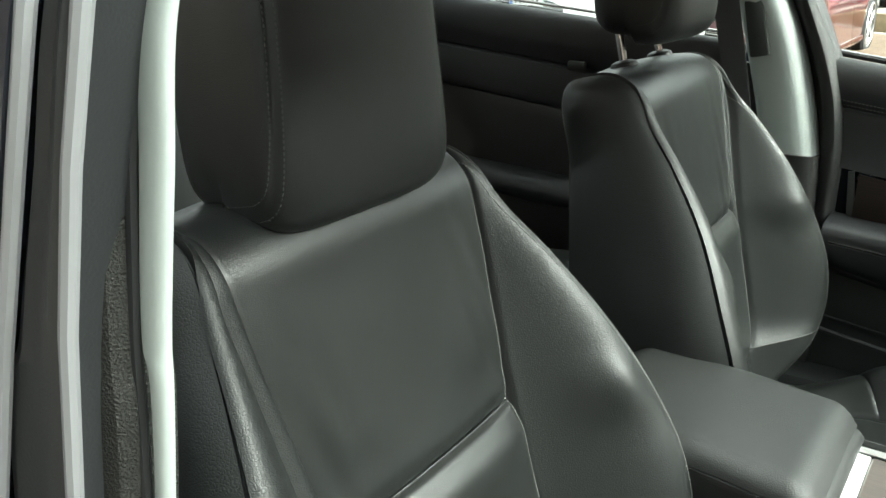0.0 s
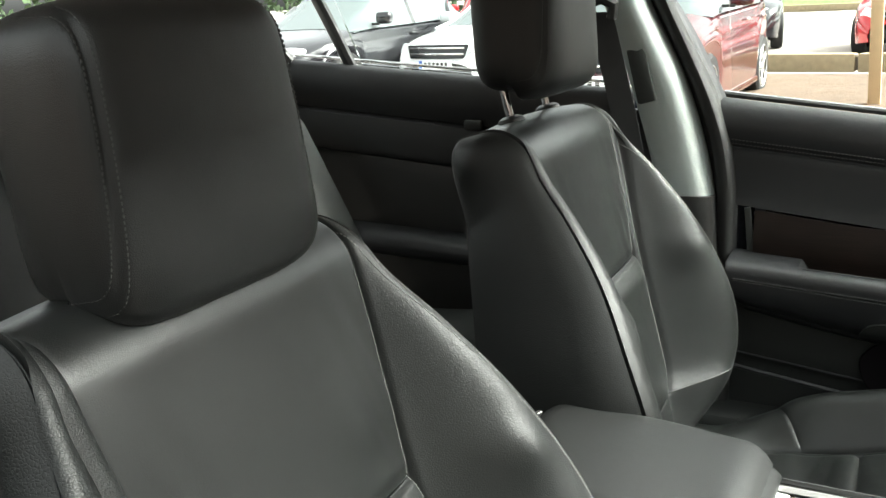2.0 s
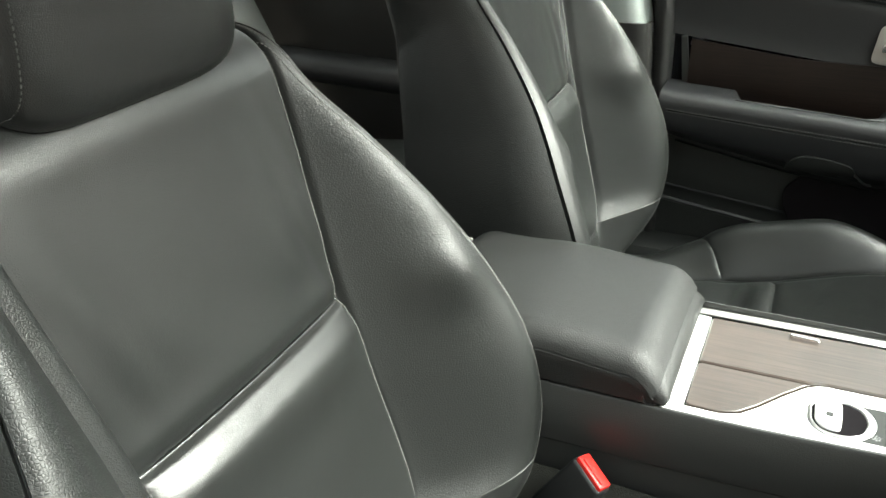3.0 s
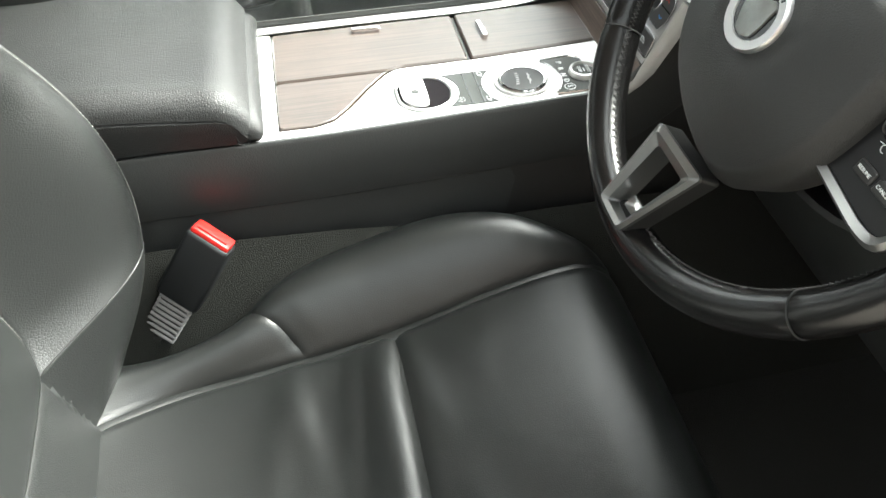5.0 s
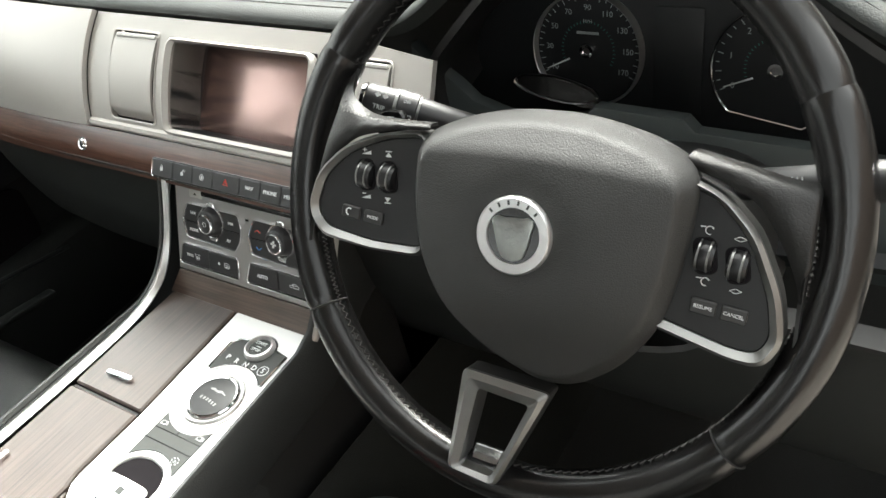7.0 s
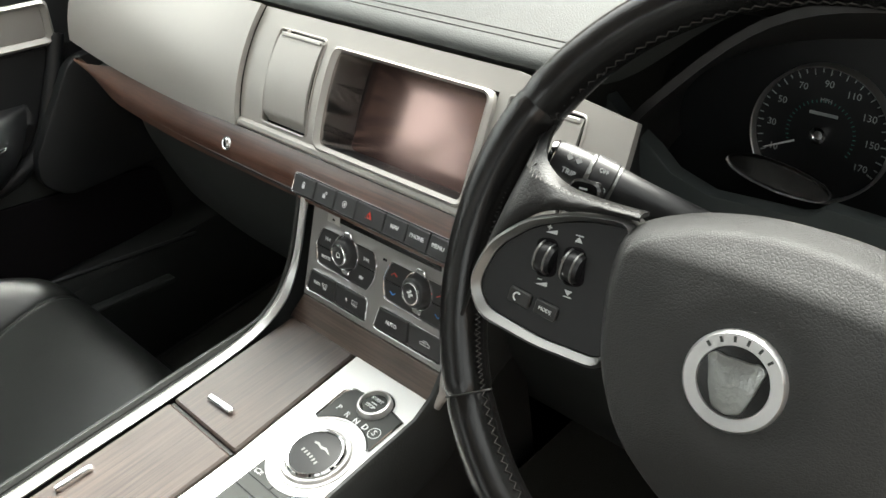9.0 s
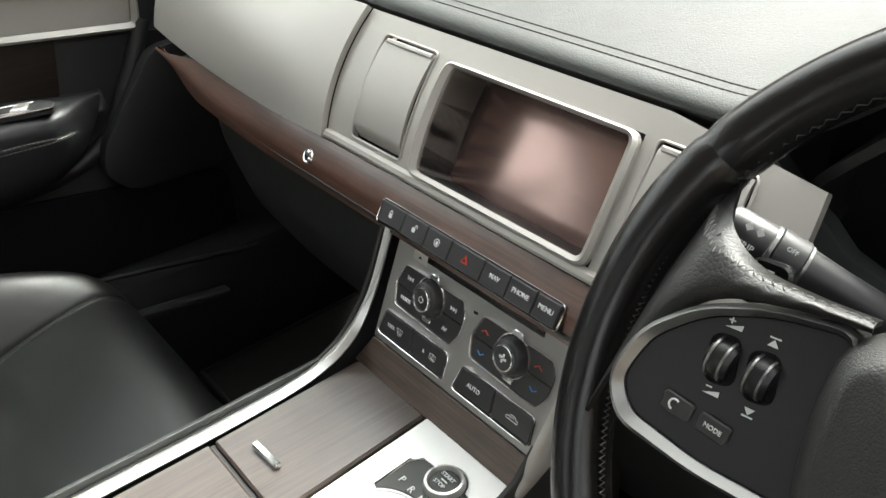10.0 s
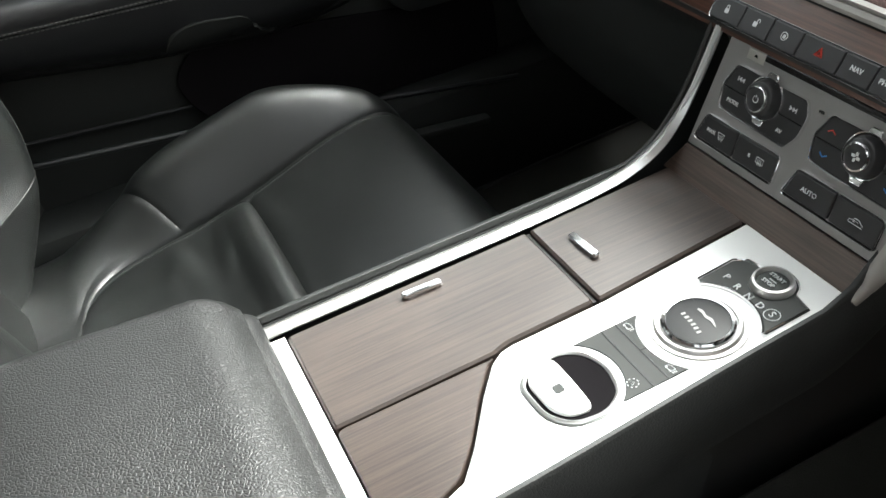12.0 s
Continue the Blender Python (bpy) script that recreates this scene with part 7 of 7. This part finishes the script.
def bench_cush(a, b):
    y = 0.66 - 1.32 * a
    x = -1.20 + 0.50 * b
    return Vector((x + (0.03 * math.sin((b - 0.9) * 15) if b > 0.9 else 0), y, 0.535 + 0.05 * b - 0.22 * max(0, b - 0.9) / 0.1 * (b - 0.9) / 0.1 + 0.012 * math.cos(y * 9)))


part("cushion", grid(bench_cush, 60, 30, 0.02), LEATHER, bench)
for yy in (0.40, -0.40):
    hb = Vector((-1.46, yy, 1.02))
    upv, fwv = Vector((-0.3, 0, 0.95)).normalized(), Vector((0.95, 0, 0.3)).normalized()
    hm_ = headrest_mesh(hb, upv, fwv)
    bmesh.ops.scale(hm_, vec=(1, 1, 0.6), space=Matrix.Translation(-hb), verts=hm_.verts)
    part("headrest", hm_, LEATHER, bench)

shell = tagged(thing("car_shell", (-0.7, 0, 0.3), "inner shell of the car with grey headliner and rear shelf", "car body"), kind="structure")
part("rear_shelf", grid(lambda a, b: Vector((-1.47 - 0.62 * b, 0.70 - 1.40 * a, 1.055 + 0.03 * b)), 8, 8, 0.02), DARK_TRIM, shell, "dark rear shelf")


def quarter(sgn):
    """Grey trim between the rear side window and the rear screen."""
    lo = [(-1.36, 0.745, 1.082), (-1.55, 0.735, 1.10), (-1.80, 0.66, 1.11), (-2.03, 0.51, 1.115)]
    hi = [(-1.53, 0.62, 1.36), (-1.55, 0.59, 1.365), (-1.58, 0.55, 1.36), (-1.60, 0.52, 1.335)]

    def f(a, b):
        p = Vector([lerp([(i, q[c]) for i, q in enumerate(lo)], a * 3) for c in range(3)])
        q = Vector([lerp([(i, r[c]) for i, r in enumerate(hi)], a * 3) for c in range(3)])
        v = p.lerp(q, b)
        return Vector((v.x, sgn * v.y, v.z))
    return f


for sgn in (1, -1):
    part("rear_pillar_trim", grid(quarter(sgn), 16, 12, 0.02), GREY_TRIM, shell, "light grey rear pillar trim")
    part("window_gasket", tube([quarter(sgn)(0.0, k / 10) for k in range(11)], 0.010, 8), PLASTIC, shell)
    part("screen_gasket", tube([quarter(sgn)(1.0, k / 10) for k in range(11)], 0.012, 8), PLASTIC, shell)
    part("side_shelf", grid(lambda a, b, sgn=sgn: Vector((-1.36 - 0.7 * a, sgn * (0.76 - 0.1 * a), 0.55 + 0.54 * b)), 6, 6, 0.02), PLASTIC, shell)
    part("windscreen_pillar", tube([(0.72, sgn * 0.70, 0.93), (0.45, sgn * 0.665, 1.12), (0.10, sgn * 0.60, 1.36), (-0.05, sgn * 0.57, 1.41)], 0.035, 8), GREY_TRIM, shell)
    part("roof_rail", tube([(-0.05, sgn * 0.57, 1.41), (-0.6, sgn * 0.585, 1.435), (-1.2, sgn * 0.575, 1.42), (-1.65, sgn * 0.56, 1.36)], 0.04, 8), GREY_TRIM, shell)
    part("floor_sill", box(2.3, 0.09, 0.20, Matrix.Translation((-0.45, sgn * 0.70, 0.335)), 0.02, 2), FOOT_PLASTIC, shell)
    part("sill_trim", box(0.34, 0.020, 0.010, Matrix.Translation((0.06, sgn * 0.625, 0.4150)) @ Matrix.Rotation(radians(8), 4, "Y"), 0.003), FOOT_PLASTIC, shell, "charcoal sill step")


def roof(x0, x1, y0, y1, up=0.0):
    """A patch of the arched roof lining."""
    def f(a, b):
        x, y = x0 + (x1 - x0) * a, y0 + (y1 - y0) * b
        return Vector((x, y, up + 1.415 + 0.045 * math.sin(-(x + 0.04) / 1.66 * math.pi) + 0.02 * math.cos(y / 1.2 * math.pi)))
    return f


part("headliner", grid(roof(0.02, -1.70, 0.60, -0.60), 18, 16, 0.03), HEADLINER, shell, "pale headliner")
part("roof_skin", grid(roof(0.03, -1.71, 0.62, -0.62, 0.05), 18, 16, 0.012), CAR_NAVY, shell, "dark navy roof panel")
part("windscreen_header", tube([roof(0.02, 0, 0.60 - 0.1 * k, 0)(0, 0) for k in range(13)], 0.022, 8), DARK_TRIM, shell)
part("rear_panel", box(0.04, 1.4, 0.75, Matrix.Translation((-2.10, 0, 0.70)), 0.01), PLASTIC, shell)
part("bulkhead", box(0.04, 1.5, 0.65, Matrix.Translation((0.80, 0, 0.58)), 0.01), FOOT_PLASTIC, shell)
floor = part("floor", grid(lambda a, b: Vector((-2.0 + 2.8 * a, -0.70 + 1.40 * b, 0.245 + 0.10 * sm((a - 0.90) / 0.1))), 20, 8, 0.03), CARPET, None)
tagged(floor, "black carpet on the floor of the car", "floor", kind="structure")
for nm, s in (("tunnel_carpet", -1), ("tunnel_carpet", 1)):
    tun = part(nm, grid(lambda a, b, s=s: Vector((-0.55 + 1.20 * a, s * (0.1185 + 0.060 * b + 0.02 * b * b), 0.532 - 0.015 * sm((a - 0.28) / 0.13) - 0.045 * b - 0.20 * b * b)), 12, 10, 0.004), CARPET_GREY, None)
    tagged(tun, "grey-green carpet beside the console", "carpet", kind="structure")


def build_mat(name, x0, x1, yc, label):
    m = thing(name, (x0, yc, 0.262), label, "floor mat", "floor mats")
    part("carpet_face", box(x1 - x0, 0.44, 0.008, Matrix.Translation(((x0 + x1) / 2, yc, 0.280)) @ Matrix.Rotation(radians(-2), 4, "Y"), 0.003), CARPET, m)
    edge = [(x0, yc - 0.22, 0.277), (x1, yc - 0.22, 0.290), (x1, yc + 0.22, 0.290), (x0, yc + 0.22, 0.277)]
    part("binding", tube(edge, 0.005, 6, True), RUBBER, m)
    return m


build_mat("floor_mat", 0.16, 0.62, -0.40, "black carpet floor mat in the driver footwell")
build_mat("floor_mat", 0.16, 0.62, 0.40, "black carpet floor mat in the passenger footwell")


# ---- outside ----
GRAVEL = mat("pale_gravel_drive", (0.27, 0.245, 0.22), 0.95, bump=0.5, bump_scale=60, dist=0.01, vary=0.35, vary_scale=3.0)
SOIL = mat("leaf_strewn_soil", (0.12, 0.082, 0.055), 0.95, bump=0.8, bump_scale=35, dist=0.02, vary=0.5, vary_scale=9.0)
GRASS = mat("mown_grass", (0.10, 0.22, 0.03), 0.9, bump=0.6, bump_scale=80, dist=0.02, vary=0.3, vary_scale=4.0)
TIMBER = mat("weathered_timber", (0.30, 0.24, 0.15), 0.85, bump=0.4, bump_scale=60, dist=0.004, vary=0.4, vary_scale=12.0)
POST_WOOD = mat("pale_softwood", (0.55, 0.40, 0.23), 0.8, bump=0.2, bump_scale=60, vary=0.2, vary_scale=10.0)
TYRE = mat("tyre_rubber", (0.015, 0.015, 0.015), 0.8)
ALLOY = mat("silver_alloy", (0.70, 0.71, 0.72), 0.3, metal=0.8, vary=0)
LAMP = mat("clear_lamp_glass", (0.75, 0.78, 0.80), 0.1, vary=0)
CAR_GLASS = mat("dark_tinted_glass", (0.10, 0.12, 0.12), 0.04, vary=0, spec=0.9)
FOLIAGE = mat("hedge_leaves", (0.045, 0.075, 0.03), 0.8, vary=0.5, vary_scale=2.0)
BARK = mat("brown_bark", (0.12, 0.09, 0.06), 0.9, vary=0.3)
PLATE_WHITE = mat("white_number_plate", (0.75, 0.77, 0.78), 0.4, vary=0)
PLATE_BLUE = mat("blue_plate_band", (0.04, 0.12, 0.45), 0.4, vary=0)


def paint(name, c):
    return mat(name, c, 0.22, coat=1.0, vary=0.04, vary_scale=2)


def sheet_z(x, y):
    return 0.03 * noise.noise(Vector((x * 0.4, y * 0.4, 0)))


gbm = bmesh.new()
step = [-1500, -500, -150, -60, -30, -20, -14, -10, -7, -4, -2, 0, 2, 4, 7, 9, 11, 13, 16, 20, 30, 60, 150, 500, 1500]
vv = [[gbm.verts.new((x, y, 0.0 if abs(x) > 25 or abs(y) > 25 else sheet_z(x, y) - 0.015)) for y in step] for x in step]
for i in range(len(step) - 1):
    for j in range(len(step) - 1):
        gbm.faces.new([vv[i][j], vv[i + 1][j], vv[i + 1][j + 1], vv[i][j + 1]])
ground = part("ground", gbm, GRAVEL, None)
tagged(ground, "pale gravel drive round the parked cars", "ground", kind="structure")

bed = part("leaf_bed", grid(lambda a, b: Vector((-3.2 + 9 * a, 6.2 + 5.6 * b - 1.0 * a, 0.03 + 0.05 * math.sin(b * math.pi) + 0.03 * noise.noise(Vector((a * 20, b * 20, 0))))), 40, 30, 0.05), SOIL, None)
tagged(bed, "brown soil strewn with fallen leaves", "soil", kind="structure")
lawn = part("lawn", grid(lambda a, b: Vector((-14 + 13 * a, 40 + 60 * b, 0.14 + 0.3 * b)), 12, 12, 0.2), GRASS, None)
tagged(lawn, "bright green mown lawn", "grass", kind="structure")
kerb = part("lawn_kerb", box(14, 0.3, 0.28, Matrix.Translation((-7.5, 39.0, 0.14)) @ Matrix.Rotation(radians(-8), 4, "Z"), 0.03), TIMBER, None)
tagged(kerb, "low stone edge of the lawn", "kerb", kind="structure")


def build_sleeper(at, rot, length):
    s = thing("timber_sleeper", at, "weathered timber sleeper edging the leafy bed", "timber edging", "timber edging")
    part("beam", box(length, 0.20, 0.24, Matrix.Translation(Vector(at) + Vector((0, 0, 0.12))) @ Matrix.Rotation(radians(rot), 4, "Z"), 0.02, 2), TIMBER, s)
    part("end_plate", box(0.02, 0.16, 0.2, Matrix.Translation(Vector(at) + Vector((0, 0, 0.12))) @ Matrix.Rotation(radians(rot), 4, "Z") @ Matrix.Translation((length / 2, 0, 0)), 0.005), BARK, s)
    return s


for k in range(4):
    build_sleeper((-1.75 + 1.72 * k, 12.05 - 0.28 * k, 0.02), -9, 1.7)

pst = thing("wooden_post", (-0.53, 8.15, 0), "pale wooden post standing in the leafy bed", "post")
part("shaft", box(0.105, 0.105, 1.9, Matrix.Translation((-0.53, 8.15, 0.95)) @ Matrix.Rotation(radians(-2), 4, "Y"), 0.006, 2), POST_WOOD, pst)
part("top_cap", box(0.12, 0.12, 0.03, Matrix.Translation((-0.60, 8.15, 1.905)), 0.006, 2), POST_WOOD, pst)


def build_car(name, at, heading, colour, label, kind="hatch"):
    """A parked car: x forward, y left in its own axes."""
    M = Matrix.Translation(at) @ Matrix.Rotation(radians(heading), 4, "Z")
    car = thing(name, at, label, "car", "parked cars")
    L = 2.15
    belt_z = 0.94 if kind == "hatch" else 1.0
    roof_z = 1.44 if kind == "hatch" else 1.62
    deck = [(-L, 0.60), (-L + 0.05, 0.92), (-L + 0.22, belt_z + 0.04), (-1.2, belt_z + 0.03), (0.3, belt_z), (0.95, belt_z - 0.02), (1.35, belt_z - 0.08), (1.80, belt_z - 0.17), (2.05, belt_z - 0.30), (L, 0.50)]
    wid = [(-L, 0.66), (-1.9, 0.80), (-1.2, 0.88), (0.0, 0.895), (1.2, 0.88), (1.8, 0.80), (2.05, 0.68), (L, 0.56)]
    arches = (1.32, -1.30)

    def body(a, b):
        x = -L + 2 * L * b
        w, zt = lerp(wid, x), lerp(deck, x)
        low = 0.20 + 0.06 * abs(x / L) ** 6
        for ax in arches:
            dx = abs(x - ax)
            if dx < 0.36:
                low = max(low, 0.31 + math.sqrt(0.36 ** 2 - dx * dx) * 0.98)
        t = (a - 0.5) * 2
        q = abs(t)
        if q > 0.45:
            u = (q - 0.45) / 0.55
            z = zt - 0.05 - (zt - 0.05 - low) * u
            y = w * (0.955 + 0.045 * math.sin(min(1, u * 1.6) * math.pi / 2)) - 0.05 * max(0, u - 0.55) - 0.012 * math.exp(-((u - 0.28) / 0.03) ** 2)
        else:
            u = q / 0.45
            y = w * 0.955 * u
            z = zt - 0.05 * u ** 5 + 0.02 * (1 - u * u)
        return M @ Vector((x, math.copysign(y, t), z))
    part("body", grid(body, 56, 90, 0.012), colour, car, "glossy painted body")
    roof = [(-1.95, belt_z + 0.02), (-1.75, roof_z - 0.22), (-1.45, roof_z - 0.06), (-0.6, roof_z), (0.05, roof_z - 0.04), (0.45, roof_z - 0.22), (1.10, belt_z - 0.01)]

    def cabin(a, b):
        x = -1.95 + 3.05 * b
        z1 = lerp(roof, x)
        z0 = lerp(deck, x) - 0.03
        t = (a - 0.5) * 2
        q = abs(t)
        h = max(0.0, z1 - z0)
        if q > 0.5:
            u = (q - 0.5) / 0.5
            z = z1 - 0.03 - (h - 0.03) * u
            y = 0.60 + 0.24 * u
        else:
            u = q / 0.5
            y = 0.60 * u
            z = z1 - 0.03 * u ** 4
        return M @ Vector((x, math.copysign(y * (0.90 if abs(x) > 1.3 else 1.0), t), z))
    part("glasshouse", grid(cabin, 40, 40, 0.01), CAR_GLASS, car, "dark tinted windows")
    part("roof", grid(lambda a, b: cabin(0.26 + 0.48 * a, 0.10 + 0.60 * b) + Vector((0, 0, 0.008)), 16, 16, 0.01), colour, car)
    for s in (-1, 1):
        for xs in ((-1.72, -1.30), (-0.35, -0.28), (0.42, 1.08)):
            pts = [cabin(0.5 + s * 0.25, (xs[0] + 1.95) / 3.05), cabin(0.5 + s * 0.38, (xs[0] * 0.5 + xs[1] * 0.5 + 1.95) / 3.05), cabin(0.5 + s * 0.498, (xs[1] + 1.95) / 3.05)]
            part("window_pillar", tube([p + Vector((0, 0, 0.004)) for p in pts], 0.035, 6), colour, car)
        mr = part("mirror", box(0.13, 0.22, 0.15, M @ Matrix.Translation((0.62, s * 0.98, belt_z + 0.09)), 0.045, 3), colour, car)
        part("mirror_foot", box(0.06, 0.12, 0.03, M @ Matrix.Translation((0.66, s * 0.88, belt_z + 0.02)), 0.01), PLASTIC, mr)
        for hx in (-0.22, -1.12):
            part("door_handle", box(0.20, 0.035, 0.035, M @ Matrix.Translation((hx, s * 0.905, belt_z - 0.13)), 0.012, 2), colour if kind == "hatch" else CHROME, car)
        for gx in (0.62, -0.36, -1.20):
            part("door_gap", tube([body(0.5 + s * (0.5 * 0.5), (gx + L) / (2 * L)) + Vector((0, 0, 0)), body(0.5 + s * 0.36, (gx + L) / (2 * L)), body(0.5 + s * 0.46, (gx + L) / (2 * L))], 0.006, 5), PLASTIC, car)
        part("sill", tube([M @ Vector((x, s * 0.86, 0.23)) for x in (-0.92, 0.0, 0.95)], 0.045, 8), colour, car)
        part("headlight", prism(rounded([(-0.02, -0.05), (0.22, -0.09), (0.30, 0.05), (0.06, 0.08)], 0.04, 4), 0.04, M @ basis((2.04, s * 0.46, 0.68), (-0.5, s * 0.85, 0.0), (-0.3, 0, 1)) if s > 0 else M @ basis((1.92, s * 0.70, 0.68), (0.5, -s * 0.85, 0.0), (-0.3, 0, 1)), 0.01), LAMP, car, "clear headlight")
        part("tail_light", box(0.06, 0.24, 0.14, M @ Matrix.Translation((-L + 0.07, s * 0.62, 0.86)), 0.02), PRINT_RED, car)
        for ax in arches:
            wh = part("wheel", lathe([(0.20, -0.10), (0.30, -0.105), (0.325, -0.08), (0.33, 0.0), (0.325, 0.08), (0.30, 0.105), (0.20, 0.10)], 36, M @ Matrix.Translation((ax, s * 0.79, 0.33)) @ Matrix.Rotation(radians(90), 4, "X")), TYRE, car, "black tyre on alloy wheel")
            rm = M @ Matrix.Translation((ax, s * 0.885, 0.33)) @ Matrix.Rotation(radians(90) * -s, 4, "X")
            spokes = [box(0.20, 0.055, 0.02, rm @ Matrix.Rotation(radians(72 * k), 4, "Z") @ Matrix.Translation((0.11, 0, 0)), 0.008, 1) for k in range(5)]
            part("rim", join(lathe([(0.20, -0.02), (0.222, 0.012), (0.235, 0.0), (0.225, -0.06), (0.19, -0.06)], 36, rm), lathe([(0, 0.016), (0.05, 0.012), (0.06, -0.02)], 20, rm), *spokes), ALLOY, wh, "five-spoke silver rim")
            part("brake_dark", lathe([(0, -0.045), (0.21, -0.045), (0.21, -0.05)], 24, rm), PLASTIC, wh)
    part("grille", prism(rounded([(-0.42, -0.09), (0.42, -0.09), (0.48, 0.08), (-0.48, 0.08)], 0.03, 3), 0.02, M @ basis((L - 0.045, 0, 0.66), (0, 1, 0), (-0.25, 0, 1)), 0.005), PLASTIC_GLOSS, car, "dark front grille")
    for k in (-0.035, 0.035):
        part("grille_bar", box(0.02, 0.86, 0.022, M @ Matrix.Translation((L - 0.020 - k * 0.25, 0, 0.665 + k)), 0.006), CHROME, car)
    part("grille_badge", ring(0, 0, 0, 0.085, 0.070, 0.02, 24), CHROME, car)
    car.children[-1].data.transform(M @ basis((L + 0.0, 0, 0.665), (0, 1, 0), (-0.2, 0, 1)))
    part("lower_intake", box(0.05, 1.1, 0.14, M @ Matrix.Translation((L - 0.03, 0, 0.36)), 0.03, 2), PLASTIC, car)
    np_ = part("number_plate", box(0.012, 0.52, 0.11, M @ Matrix.Translation((L + 0.018, 0, 0.50)), 0.003), PLATE_WHITE, car, "white number plate")
    part("plate_band", box(0.004, 0.05, 0.10, M @ Matrix.Translation((L + 0.0245, -0.228, 0.50))), PLATE_BLUE, np_)
    for k in range(6):
        part("plate_bar", box(0.003, 0.035, 0.06, M @ Matrix.Translation((L + 0.0250, -0.15 + 0.065 * k, 0.50))), PLASTIC, np_)
    return car


build_car("parked_car", (-7.15, 9.55, 0), -92, paint("gloss_black_paint", (0.010, 0.010, 0.012)), "glossy black hatchback parked beyond the rear window")
build_car("parked_car", (-8.9, 18.2, 0), -66, paint("bright_red_paint", (0.45, 0.015, 0.02)), "bright red car with a chrome-barred grille, facing the camera")
build_car("parked_car", (-5.05, 10.9, -0.06), -100, paint("white_silver_paint", (0.72, 0.74, 0.75)), "white car whose bonnet shows over the sill")
build_car("parked_car", (-2.57, 8.10, 0), -90, paint("dark_cherry_paint", (0.070, 0.006, 0.009)), "dark cherry-red car with chrome trims parked on the drive", "tall")
build_car("parked_car", (-3.65, 18.3, 0), -80, paint("gloss_black_paint", (0.012, 0.012, 0.014)), "glossy black car standing behind the cherry-red one", "tall")
build_car("parked_car", (-0.10, 16.1, 0), -97, paint("bright_red_paint", (0.48, 0.015, 0.02)), "small red car facing the timber edging")

# trees and hedge that close the view
random.seed(7)


def build_hedge(name, pts, height, label):
    h = thing(name, (*pts[0], 0), label, "hedge", "", "stuff")
    bm = bmesh.new()
    for (x0, y0), (x1, y1) in zip(pts, pts[1:]):
        n = int(math.hypot(x1 - x0, y1 - y0) * 26)
        for k in range(n):
            t = random.random()
            z = height * random.random() ** 0.7
            c = Vector((x0 + (x1 - x0) * t + random.gauss(0, 1.0), y0 + (y1 - y0) * t + random.gauss(0, 1.0), z))
            r = 0.35 + random.random() * 0.5
            m = Matrix.Translation(c) @ Euler((random.random() * 6, random.random() * 6, random.random() * 6)).to_matrix().to_4x4()
            for i in range(3):
                q = m @ Matrix.Rotation(i * 2.1, 4, "Z") @ Matrix.Rotation(0.6, 4, "X")
                bm.faces.new([bm.verts.new(q @ Vector(p)) for p in ((0, 0, 0), (r * 0.4, r * 0.5, 0.05), (0, r, 0.1), (-r * 0.4, r * 0.5, 0.05))])
    part("leaves", bm, FOLIAGE, h, smooth=False)
    part("stems", join(*[tube([(x, y, 0), (x + 0.2, y, height * 0.8)], 0.12, 6) for x, y in pts]), BARK, h)
    return h


build_hedge("far_hedge", [(-60, 20), (-45, 60), (-20, 105), (10, 110), (45, 80), (70, 20)], 6.0, "far hedge and trees round the car park")
build_hedge("far_hedge", [(70, 20), (60, -40), (0, -70), (-60, -30), (-60, 20)], 6.0, "far hedge and trees behind the car park")

# unseen plain walls, added to block low skylight ahead and on the driver's side
BLOCKER_BRICK = mat("dark_blocker_wall", (0.16, 0.125, 0.105), 0.85, bump=0.4, bump_scale=40, dist=0.01)
for nm, dims, at in (("wall_east", (0.3, 16.0, 3.1), (3.6, 0.0, 1.55)), ("wall_south", (14.0, 0.3, 2.3), (-3.3, -3.3, 1.15))):
    wl_ = part(nm, box(*dims, Matrix.Translation(at), 0.02), BLOCKER_BRICK, None)
    tagged(wl_, "unseen plain dark wall added to block low skylight", "wall", kind="structure")
